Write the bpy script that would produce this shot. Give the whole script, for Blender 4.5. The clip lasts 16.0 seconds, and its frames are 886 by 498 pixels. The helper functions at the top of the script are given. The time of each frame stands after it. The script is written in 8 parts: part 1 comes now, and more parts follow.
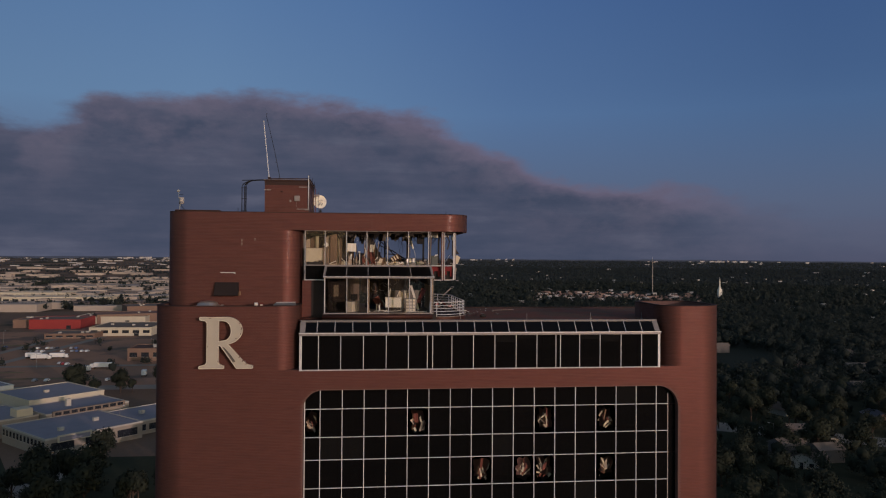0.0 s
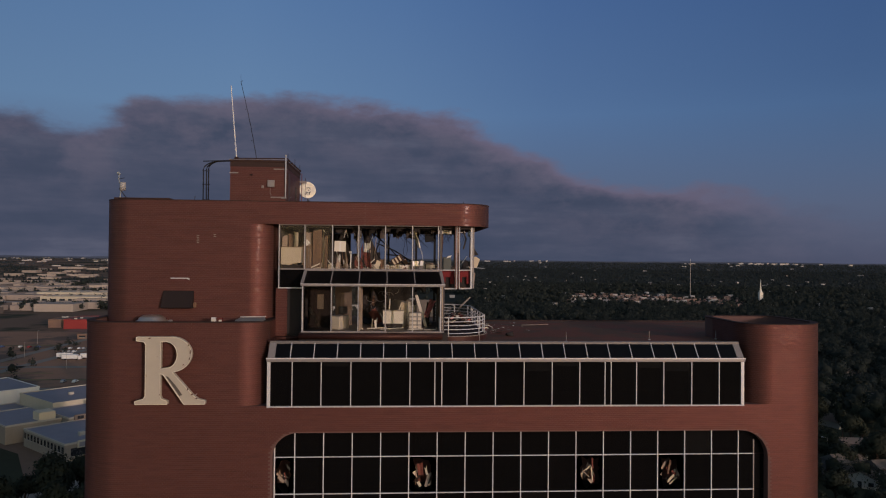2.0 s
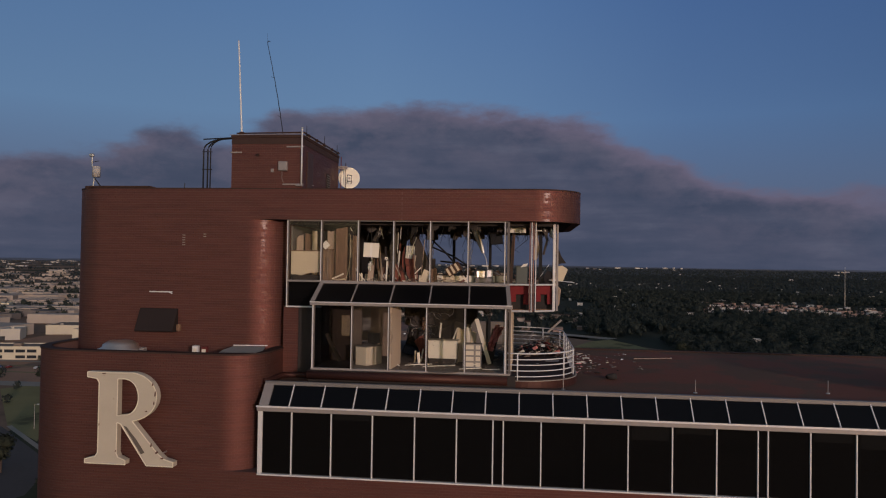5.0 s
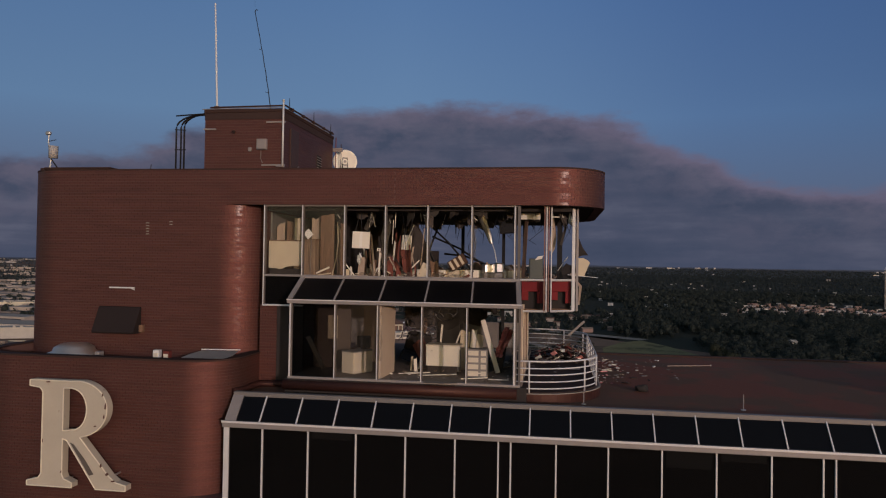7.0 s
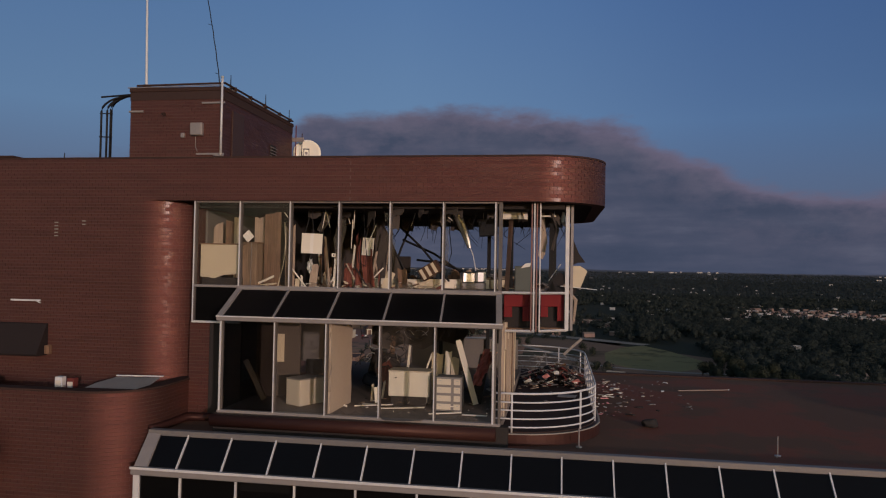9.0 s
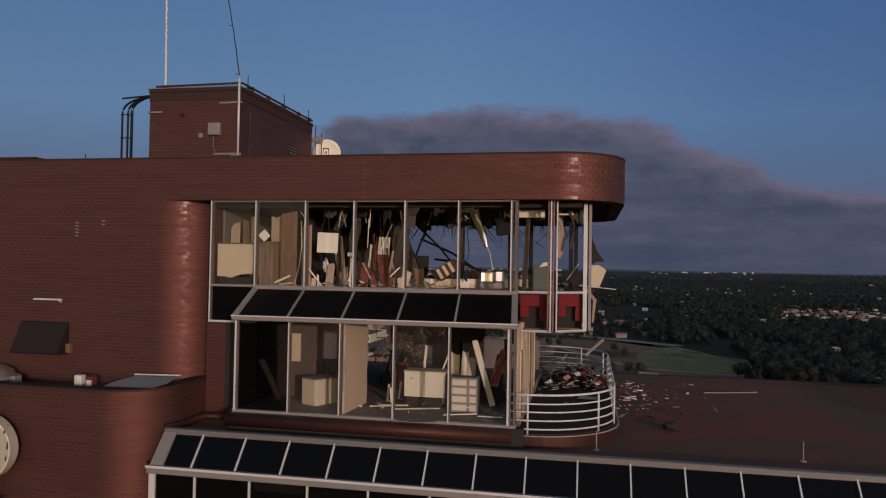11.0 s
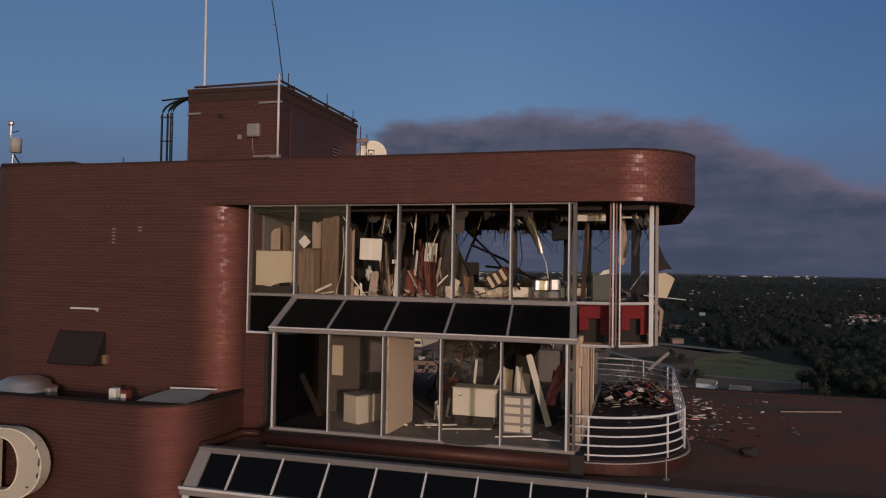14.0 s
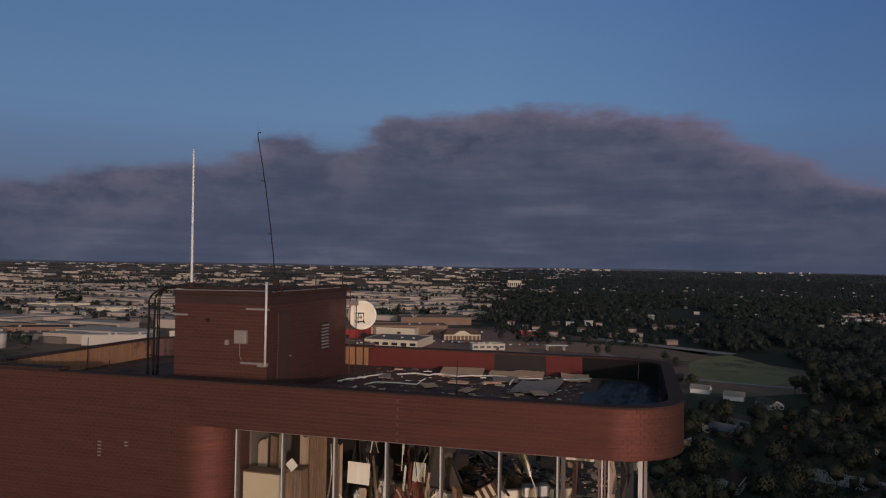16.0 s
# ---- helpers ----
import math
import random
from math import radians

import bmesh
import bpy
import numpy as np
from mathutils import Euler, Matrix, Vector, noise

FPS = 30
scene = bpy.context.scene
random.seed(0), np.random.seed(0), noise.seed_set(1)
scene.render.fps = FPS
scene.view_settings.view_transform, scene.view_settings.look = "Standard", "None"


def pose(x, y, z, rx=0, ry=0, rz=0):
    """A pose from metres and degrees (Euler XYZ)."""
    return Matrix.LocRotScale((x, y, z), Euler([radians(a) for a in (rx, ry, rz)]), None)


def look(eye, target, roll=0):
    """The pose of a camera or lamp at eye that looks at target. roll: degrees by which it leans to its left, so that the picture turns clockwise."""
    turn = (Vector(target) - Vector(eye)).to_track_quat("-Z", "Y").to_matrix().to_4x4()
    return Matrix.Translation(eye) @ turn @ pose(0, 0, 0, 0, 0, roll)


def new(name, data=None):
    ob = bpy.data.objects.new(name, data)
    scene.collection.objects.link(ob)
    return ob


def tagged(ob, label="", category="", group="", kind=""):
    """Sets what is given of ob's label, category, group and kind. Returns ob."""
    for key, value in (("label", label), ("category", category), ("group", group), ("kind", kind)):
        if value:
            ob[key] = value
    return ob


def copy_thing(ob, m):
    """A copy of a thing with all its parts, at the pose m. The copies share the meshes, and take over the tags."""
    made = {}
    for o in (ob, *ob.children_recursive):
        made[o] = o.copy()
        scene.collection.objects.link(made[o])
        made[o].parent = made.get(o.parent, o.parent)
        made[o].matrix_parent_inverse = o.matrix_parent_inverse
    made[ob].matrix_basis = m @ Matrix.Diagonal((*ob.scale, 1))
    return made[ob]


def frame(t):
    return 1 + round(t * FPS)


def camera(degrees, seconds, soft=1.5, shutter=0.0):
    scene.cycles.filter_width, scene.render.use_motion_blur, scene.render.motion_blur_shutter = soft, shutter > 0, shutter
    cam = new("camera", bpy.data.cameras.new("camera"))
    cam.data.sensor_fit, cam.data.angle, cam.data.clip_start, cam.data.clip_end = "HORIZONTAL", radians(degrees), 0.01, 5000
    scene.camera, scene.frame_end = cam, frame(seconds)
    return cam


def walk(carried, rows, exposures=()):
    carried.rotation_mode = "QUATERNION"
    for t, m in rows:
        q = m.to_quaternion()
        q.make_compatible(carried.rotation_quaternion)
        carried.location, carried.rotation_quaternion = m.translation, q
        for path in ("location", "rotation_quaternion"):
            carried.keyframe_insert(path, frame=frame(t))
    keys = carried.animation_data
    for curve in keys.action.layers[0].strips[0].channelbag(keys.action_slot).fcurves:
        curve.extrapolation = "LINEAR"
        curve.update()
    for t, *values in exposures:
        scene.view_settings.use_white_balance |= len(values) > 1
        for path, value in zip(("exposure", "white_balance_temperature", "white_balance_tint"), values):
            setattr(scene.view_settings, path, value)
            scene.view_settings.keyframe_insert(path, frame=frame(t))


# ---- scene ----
cam = camera(63.2, 16.0, soft=1.15)
METRES, EYE, TILT, LEAN, TURN = 42.0, 70.0, 0.0, 0.0, -6.3
ROWS = [
    (0.0, 0.0, 0.0, 0.0, -0.0, 0.69, -0.37),
    (0.5, 0.0067, 0.0571, -0.0001, -0.05, 0.71, -0.45),
    (1.0, 0.0139, 0.1236, 0.0004, -0.09, 0.73, -0.52),
    (1.5, 0.0208, 0.1988, 0.0013, 2.01, 0.75, -0.55),
    (2.0, 0.0257, 0.2845, 0.0013, 2.64, 0.77, -0.52),
    (2.5, 0.0329, 0.3666, 0.003, 6.19, 0.86, -0.68),
    (3.0, 0.0373, 0.4449, 0.0061, 11.45, 1.09, -0.63),
    (3.5, 0.0449, 0.5014, 0.0081, 11.43, 1.15, -0.7),
    (4.0, 0.0542, 0.5399, 0.0084, 11.39, 1.17, -0.79),
    (6.5, 0.0731, 0.6336, -0.0014, 15.18, 1.04, -0.84),
    (7.0, 0.0697, 0.6793, -0.0014, 15.11, 1.08, -0.89),
    (7.5, 0.0639, 0.7286, 0.0012, 15.07, 1.33, -0.95),
    (8.0, 0.0622, 0.7623, 0.0028, 15.01, 1.39, -0.99),
    (10.5, 0.073, 0.7942, 0.0011, 16.64, 1.36, -1.02),
    (11.0, 0.0742, 0.7951, 0.0017, 17.7, 1.36, -0.96),
    (11.5, 0.0748, 0.7958, 0.0013, 20.14, 1.37, -0.86),
    (12.0, 0.075, 0.7952, 0.0003, 22.18, 1.35, -0.87),
    (12.5, 0.0754, 0.7944, -0.001, 22.1, 1.34, -0.87),
    (13.0, 0.0739, 0.8008, -0.0019, 21.99, 1.32, -0.86),
    (13.5, 0.0676, 0.8189, -0.0025, 21.87, 1.45, -0.9),
    (14.0, 0.0634, 0.8298, 0.0044, 21.8, 1.6, -0.91),
    (14.5, 0.0642, 0.8296, 0.0368, 21.69, 1.48, -0.9),
    (15.0, 0.0637, 0.8307, 0.0818, 21.6, 1.34, -1.02),
    (15.5, 0.0638, 0.8307, 0.1257, 21.51, 1.27, -1.01),
    (16.0, 0.0656, 0.8301, 0.1559, 21.42, 1.23, -0.93),
]
walk(cam, [(t, pose(0, 0, EYE, TILT, LEAN, TURN) @ pose(METRES * x, METRES * y, METRES * z, 90 + pitch, roll, yaw)) for t, x, y, z, yaw, pitch, roll in ROWS])

# exposure and light: low sun behind the camera and to its right, clear dusk sky with one cloud bank
SUN_EL, SUN_AZ = 6.0, 32.0      # degrees: height, and turn from -y towards +x
world = bpy.data.worlds.new("dusk_sky")
scene.world = world
world.use_nodes = True


class Nodes:
    """A short way to write node trees."""

    def __init__(self, tree):
        self.t = tree
        tree.nodes.clear()

    def n(self, kind):
        return self.t.nodes.new(kind)

    def link(self, a, b):
        self.t.links.new(a, b)

    def put(self, node, i, v):
        if isinstance(v, bpy.types.NodeSocket):
            self.t.links.new(v, node.inputs[i])
        else:
            node.inputs[i].default_value = v

    def math(self, op, a, b=0.0, c=0.0, clamp=False):
        m = self.n("ShaderNodeMath")
        m.operation, m.use_clamp = op, clamp
        for i, v in enumerate((a, b, c)):
            self.put(m, i, v)
        return m.outputs[0]

    def mix(self, f, a, b, blend="MIX"):
        m = self.n("ShaderNodeMix")
        m.data_type, m.blend_type = "RGBA", blend
        self.put(m, 0, f)
        for i, v in ((6, a), (7, b)):
            self.put(m, i, v if isinstance(v, bpy.types.NodeSocket) or len(v) == 4 else (*v, 1))
        return m.outputs[2]

    def noise(self, vec, scale, detail=4.0, rough=0.55):
        m = self.n("ShaderNodeTexNoise")
        if vec is not None:
            self.link(vec, m.inputs["Vector"])
        m.inputs["Scale"].default_value, m.inputs["Detail"].default_value, m.inputs["Roughness"].default_value = scale, detail, rough
        return m.outputs["Fac"]

    def ramp(self, f, stops):
        m = self.n("ShaderNodeValToRGB")
        self.put(m, 0, f)
        e = m.color_ramp.elements
        while len(e) < len(stops):
            e.new(1.0)
        for el, (p, c) in zip(e, stops):
            el.position, el.color = p, (*c, 1) if not isinstance(c, float) else (c, c, c, 1)
        return m.outputs[0]

    def scaled(self, vec, sx, sy, sz):
        m = self.n("ShaderNodeMapping")
        self.link(vec, m.inputs[0])
        m.inputs["Scale"].default_value = (sx, sy, sz)
        return m.outputs[0]


w = Nodes(world.node_tree)
sky = w.n("ShaderNodeTexSky")
sky.sky_type, sky.sun_disc = "NISHITA", False
sky.sun_elevation, sky.sun_rotation = radians(SUN_EL), radians(180 - SUN_AZ)
sky.air_density, sky.dust_density, sky.ozone_density = 1.0, 1.2, 2.0
way = w.n("ShaderNodeTexCoord").outputs["Generated"]
sep = w.n("ShaderNodeSeparateXYZ")
w.link(way, sep.inputs[0])
elev = w.math("MULTIPLY", w.math("ARCSINE", sep.outputs[2]), 57.2958)
azim = w.math("MULTIPLY", w.math("ARCTAN2", sep.outputs[0], sep.outputs[1]), 57.2958)
# the bank's upper edge, in degrees above the horizon over the compass
BANK = ((-60, 5.0), (-46.9, 5.8), (-41.4, 6.5), (-36, 7.2), (-32, 8.2), (-29.2, 9.7), (-26.6, 10.4), (-24.6, 9.6), (-22.8, 9.3), (-19.5, 11.1), (-15.5, 11.8), (-11, 12.3), (-4, 12.4), (0, 11.9),
        (4.2, 11.6), (6.9, 10.4), (10.1, 8.7), (13.7, 6.9), (18.1, 6.1), (23.5, 5.6), (28, 4.6), (34, 3.0), (46, 2.0), (60, 2.0))
edge = w.math("MULTIPLY", w.ramp(w.math("DIVIDE", w.math("ADD", azim, 60.0), 120.0), [((a + 60) / 120, h / 20) for a, h in BANK]), 20.0)
wide = w.scaled(way, 1, 1, 2.6)
ragged = w.math("MULTIPLY", w.math("SUBTRACT", w.noise(wide, 11.0, 9.0, 0.6), 0.5), 4.2)
depth = w.math("SUBTRACT", w.math("ADD", edge, ragged), elev)
mask = w.n("ShaderNodeMapRange")
mask.interpolation_type = "SMOOTHSTEP"
w.link(depth, mask.inputs[0])
mask.inputs[1].default_value, mask.inputs[2].default_value = -0.55, 1.1
streak = w.noise(w.scaled(way, 1, 1, 9.0), 4.0, 6.0, 0.55)
billow = w.noise(w.scaled(way, 1, 1, 2.2), 9.0, 8.0, 0.58)
fold = w.math("ADD", w.math("MULTIPLY", streak, 0.55), w.math("MULTIPLY", billow, 0.45))
body = w.ramp(fold, [(0.36, (0.037, 0.047, 0.079)), (0.46, (0.044, 0.053, 0.087)), (0.54, (0.053, 0.060, 0.095)), (0.66, (0.078, 0.083, 0.121))])
crown_ = w.n("ShaderNodeMapRange")
crown_.interpolation_type = "SMOOTHSTEP"
w.link(depth, crown_.inputs[0])
crown_.inputs[1].default_value, crown_.inputs[2].default_value, crown_.inputs[3].default_value, crown_.inputs[4].default_value = 0.5, 7.0, 0.75, 0.0
puffs = w.ramp(w.noise(w.scaled(way, 1, 1, 1.8), 14.0, 8.0, 0.62), [(0.42, 0.0), (0.62, 1.0)])
body = w.mix(w.math("MULTIPLY", crown_.outputs[0], puffs), body, (0.088, 0.082, 0.118))
rim = w.n("ShaderNodeMapRange")
rim.interpolation_type = "SMOOTHSTEP"
w.link(depth, rim.inputs[0])
rim.inputs[1].default_value, rim.inputs[2].default_value, rim.inputs[3].default_value, rim.inputs[4].default_value = 0.3, 2.3, 1.0, 0.0
glow = w.n("ShaderNodeMapRange")        # the rim glows towards the east
w.link(azim, glow.inputs[0])
glow.inputs[1].default_value, glow.inputs[2].default_value, glow.inputs[3].default_value = -25.0, 8.0, 0.25
thin = w.n("ShaderNodeMapRange")        # the bank thins out into haze further round
thin.interpolation_type = "SMOOTHSTEP"
w.link(azim, thin.inputs[0])
thin.inputs[1].default_value, thin.inputs[2].default_value, thin.inputs[3].default_value, thin.inputs[4].default_value = 21.0, 36.0, 1.0, 0.22
cloud = w.mix(w.math("MULTIPLY", w.math("MULTIPLY", rim.outputs[0], glow.outputs[0]), thin.outputs[0]), body, (0.108, 0.092, 0.136))
clear = w.ramp(w.math("DIVIDE", elev, 40.0), [(0.0, (0.060, 0.066, 0.108)), (0.10, (0.076, 0.098, 0.158)), (0.28, (0.081, 0.147, 0.260)),
                                             (0.55, (0.054, 0.112, 0.238)), (0.85, (0.070, 0.090, 0.150)), (1.0, (0.095, 0.098, 0.118))])
# the bank is darker and bluer towards its eastern end
cloud = w.mix(1.0, cloud, w.ramp(w.math("DIVIDE", w.math("ADD", azim, 60.0), 120.0), [(0.44, (1.0, 1.0, 1.0)), (0.56, (0.94, 0.96, 0.98)), (0.68, (0.93, 0.95, 0.97))]), "MULTIPLY")
# deeper blue further east
high = w.n("ShaderNodeMapRange")
high.interpolation_type = "SMOOTHSTEP"
w.link(elev, high.inputs[0])
high.inputs[1].default_value, high.inputs[2].default_value = 0.0, 14.0
clear = w.mix(high.outputs[0], clear, w.mix(1.0, clear, w.ramp(w.math("DIVIDE", w.math("ADD", azim, 60.0), 120.0), [(0.0, (0.96, 0.96, 0.96)), (0.25, (1.07, 1.05, 1.02)), (0.40, (1.16, 1.13, 1.09)), (0.50, (1.0, 1.0, 1.02)), (0.60, (0.77, 0.80, 0.89)), (0.78, (0.56, 0.61, 0.72)), (1.0, (0.55, 0.60, 0.70))]), "MULTIPLY"))
# the Nishita sky gives the light all round; the dusk tones follow the hour
gain = w.n("ShaderNodeVectorMath")
gain.operation = "SCALE"
w.link(sky.outputs[0], gain.inputs[0])
gain.inputs["Scale"].default_value = 0.13
front = w.n("ShaderNodeMapRange")
front.interpolation_type = "SMOOTHSTEP"
w.link(sep.outputs[1], front.inputs[0])
front.inputs[1].default_value, front.inputs[2].default_value = -0.2, 0.5
tone = w.mix(front.outputs[0], gain.outputs[0], clear)
seen = w.mix(w.math("MULTIPLY", w.math("MULTIPLY", mask.outputs[0], thin.outputs[0]), front.outputs[0]), tone, cloud)
bg = w.n("ShaderNodeBackground")
w.link(seen, bg.inputs[0])
bg.inputs[1].default_value = 1.35
w.link(bg.outputs[0], w.n("ShaderNodeOutputWorld").inputs[0])

sun = new("sun", bpy.data.lights.new("sun", "SUN"))
sun.data.energy, sun.data.angle, sun.data.color = 1.45, radians(1.0), (1.0, 0.755, 0.715)
sun.matrix_world = look((60 * math.sin(radians(SUN_AZ)), -60 * math.cos(radians(SUN_AZ)), 60 * math.tan(radians(SUN_EL)) + 60), (0, 0, 60))

# ---- materials ----


def material(name, base, rough=0.7, metal=0.0, vary=0.25, grain=20.0, stain=1.5, bump=0.15, per="", spec=0.16, patches=None, sheen=None, ior=1.5, relief=0.01, glaze=0.0, wood=0.0, through_light=0.0):
    """Base colour with grain and stains at two scales, in metres; per: vary from piece to piece ('object' or 'island')."""
    m = bpy.data.materials.new(name)
    m.use_nodes = True
    k = Nodes(m.node_tree)
    pos = k.n("ShaderNodeNewGeometry").outputs["Position"]
    fine, broad = k.noise(pos, grain, 3.0), k.noise(pos, stain, 4.0)
    lo, hi = [c * (1 - vary) for c in base], [min(c * (1 + vary), 0.95) for c in base]
    col = k.mix(k.math("ADD", k.math("MULTIPLY", fine, 0.4), k.math("MULTIPLY", broad, 0.6)), lo, hi)
    if per:
        r = k.n("ShaderNodeObjectInfo").outputs["Random"] if per == "object" else k.n("ShaderNodeNewGeometry").outputs["Random Per Island"]
        col = k.mix(1.0, col, k.ramp(r, [(0.0, (0.88, 0.86, 0.88)), (0.5, (1.0, 1.0, 1.0)), (1.0, (1.10, 1.08, 1.07))]), "MULTIPLY")
    if wood:       # grain and stains that run up and down the boards
        grain_ = k.ramp(k.math("ADD", k.math("MULTIPLY", k.noise(k.scaled(pos, 30, 30, 1.2), 1.0, 5.0), 0.6), k.math("MULTIPLY", k.noise(k.scaled(pos, 7, 7, 0.7), 1.0, 3.0), 0.4)), [(0.35, 1.0 - wood), (0.62, 1.0 + 0.25 * wood)])
        col = k.mix(1.0, col, grain_, "MULTIPLY")
    if patches:
        f = k.ramp(k.noise(pos, patches[1], 5.0, 0.6), [(patches[2], 0.0), (patches[2] + 0.08, 1.0)])
        col = k.mix(f, col, patches[0])
    p = k.n("ShaderNodeBsdfPrincipled")
    k.link(col, p.inputs["Base Color"])
    k.link(k.math("ADD", k.math("MULTIPLY", broad, 0.25), rough - 0.12, clamp=True), p.inputs["Roughness"])
    p.inputs["Metallic"].default_value, p.inputs["Specular IOR Level"].default_value = metal, spec
    p.inputs["IOR"].default_value = ior
    if glaze:      # a thin glaze, worn away unevenly from piece to piece
        worn = k.math("MULTIPLY", k.math("MULTIPLY", k.ramp(r, [(0.30, 0.03), (0.80, 1.0)]), k.ramp(k.noise(pos, 3.0, 3.0), [(0.38, 0.25), (0.62, 1.0)])), glaze)
        k.link(worn, p.inputs["Coat Weight"])
        p.inputs["Coat Roughness"].default_value, p.inputs["Coat Tint"].default_value = 0.27, (1.0, 0.84, 0.66, 1)
    if sheen:
        p.inputs["Specular Tint"].default_value = (*sheen, 1)
    if glaze:      # the fired face shines unevenly, in long flecks along the courses
        k.link(k.math("MULTIPLY", k.ramp(k.noise(k.scaled(pos, 0.7, 0.7, 9.0), 1.0, 5.0, 0.65), [(0.34, 0.80), (0.66, 1.18)]), spec), p.inputs["Specular IOR Level"])
    if bump:
        b = k.n("ShaderNodeBump")
        b.inputs["Strength"].default_value, b.inputs["Distance"].default_value = bump, relief
        k.link(fine, b.inputs["Height"])
        k.link(b.outputs[0], p.inputs["Normal"])
    out_ = p.outputs[0]
    if through_light:      # leaves let some light through
        thin_, both = k.n("ShaderNodeBsdfTranslucent"), k.n("ShaderNodeMixShader")
        k.link(col, thin_.inputs[0])
        both.inputs[0].default_value = through_light
        k.link(out_, both.inputs[1])
        k.link(thin_.outputs[0], both.inputs[2])
        out_ = both.outputs[0]
    k.link(out_, k.n("ShaderNodeOutputMaterial").inputs[0])
    return m


def glass_material(name, tint, rough=0.01, ior=1.45, clear=1.0):
    m = bpy.data.materials.new(name)
    m.use_nodes = True
    p = m.node_tree.nodes["Principled BSDF"]
    p.inputs["Base Color"].default_value, p.inputs["Roughness"].default_value = (*tint, 1), rough
    p.inputs["Transmission Weight"].default_value, p.inputs["IOR"].default_value = clear, ior
    return m


BRICK = (0.0295, 0.0178, 0.0158)
M_brick = material("brick_face", BRICK, 0.625, vary=0.45, grain=60, stain=0.33, bump=0.25, per="object", spec=1.0, ior=1.6, sheen=(1.0, 0.36, 0.31), glaze=0.34)
M_bricks = material("brick_courses", BRICK, 0.625, vary=0.45, grain=60, stain=0.33, bump=0.25, per="island", spec=1.0, ior=1.6, sheen=(1.0, 0.36, 0.31), glaze=0.34)
M_mortar = material("mortar", (0.135, 0.075, 0.067), 0.75, vary=0.2, grain=40, stain=0.6)
M_concrete = material("concrete", (0.30, 0.27, 0.24), 0.9, vary=0.3, grain=15, stain=1.2)
M_roof = material("red_roof_gravel", (0.185, 0.069, 0.046), 0.95, vary=0.35, grain=24, stain=0.35, bump=0.8, relief=0.015, patches=((0.130, 0.072, 0.049), 0.35, 0.46))
M_deck = material("brown_roof_membrane", (0.135, 0.078, 0.060), 0.95, vary=0.4, grain=8, stain=0.8, spec=0.05, patches=((0.075, 0.055, 0.050), 0.9, 0.55))
M_redwall = material("red_painted_parapet", (0.125, 0.031, 0.028), 0.85, vary=0.25, grain=20, stain=1.0)
M_coping = material("dark_bronze_coping", (0.048, 0.028, 0.024), 0.8, vary=0.3, spec=0.1)
M_alu = material("pale_aluminium", (0.60, 0.58, 0.58), 0.45, metal=0.15, vary=0.15, grain=30, stain=3)
M_alugrey = material("grey_aluminium", (0.265, 0.235, 0.227), 0.45, metal=0.2, vary=0.2, grain=30, stain=3)
M_white = material("cream_enamel", (0.57, 0.51, 0.425), 0.55, vary=0.10, grain=25, stain=2.0, patches=((0.09, 0.07, 0.06), 2.4, 0.65))
M_midalu = material("dull_aluminium", (0.185, 0.168, 0.163), 0.5, metal=0.2, vary=0.2, grain=30, stain=3)
M_dkalu = material("dark_bronze_aluminium", (0.125, 0.108, 0.10), 0.5, metal=0.15, vary=0.2, grain=30, stain=3)
M_steel = material("galvanised_steel", (0.45, 0.44, 0.43), 0.4, metal=0.7, vary=0.2)
M_rail = material("white_painted_steel", (0.60, 0.59, 0.60), 0.45, vary=0.12)
M_black = material("black_rubber", (0.018, 0.018, 0.02), 0.6, vary=0.3)
# Near black; on room walls, floors and recesses it carries their shade.
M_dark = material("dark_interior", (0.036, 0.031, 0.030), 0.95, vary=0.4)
M_glass = glass_material("tinted_black_glass", (0.021, 0.020, 0.021), 0.03, 1.33, 0.8)
M_roofglass = glass_material("dusty_black_roof_glass", (0.016, 0.014, 0.015), 0.35, 1.28, 0.8)
M_glasspale = glass_material("grey_dusty_glass", (0.027, 0.026, 0.026), 0.08, 1.36, 0.7)


def thin_glass(name, clear, gloss, dust=0.0):
    """A thin pane: see-through, with a faint mirror and dust on it."""
    m = bpy.data.materials.new(name)
    m.use_nodes = True
    k = Nodes(m.node_tree)
    see, shine, mixed = k.n("ShaderNodeBsdfTransparent"), k.n("ShaderNodeBsdfGlossy"), k.n("ShaderNodeMixShader")
    see.inputs[0].default_value = (clear, clear, clear * 0.98, 1)
    shine.inputs["Roughness"].default_value = 0.08
    mixed.inputs[0].default_value = gloss
    k.link(see.outputs[0], mixed.inputs[1])
    k.link(shine.outputs[0], mixed.inputs[2])
    film, dusty = k.n("ShaderNodeBsdfDiffuse"), k.n("ShaderNodeMixShader")
    film.inputs[0].default_value = (0.46, 0.38, 0.32, 1)
    pos = k.n("ShaderNodeNewGeometry").outputs["Position"]
    k.link(k.math("MULTIPLY", k.ramp(k.noise(pos, 2.2, 6.0, 0.65), [(0.35, 0.25), (0.7, 1.0)]), dust), dusty.inputs[0])
    k.link(mixed.outputs[0], dusty.inputs[1])
    k.link(film.outputs[0], dusty.inputs[2])
    k.link(dusty.outputs[0], k.n("ShaderNodeOutputMaterial").inputs[0])
    return m


M_thin = thin_glass("dusty_thin_glass", 0.93, 0.012, 0.030)
M_sliver = thin_glass("broken_glass_edge", 0.80, 0.02, 0.10)
M_dish = material("white_dish_paint", (0.82, 0.77, 0.66), 0.5, vary=0.08)

# ---- helpers of this scene ----


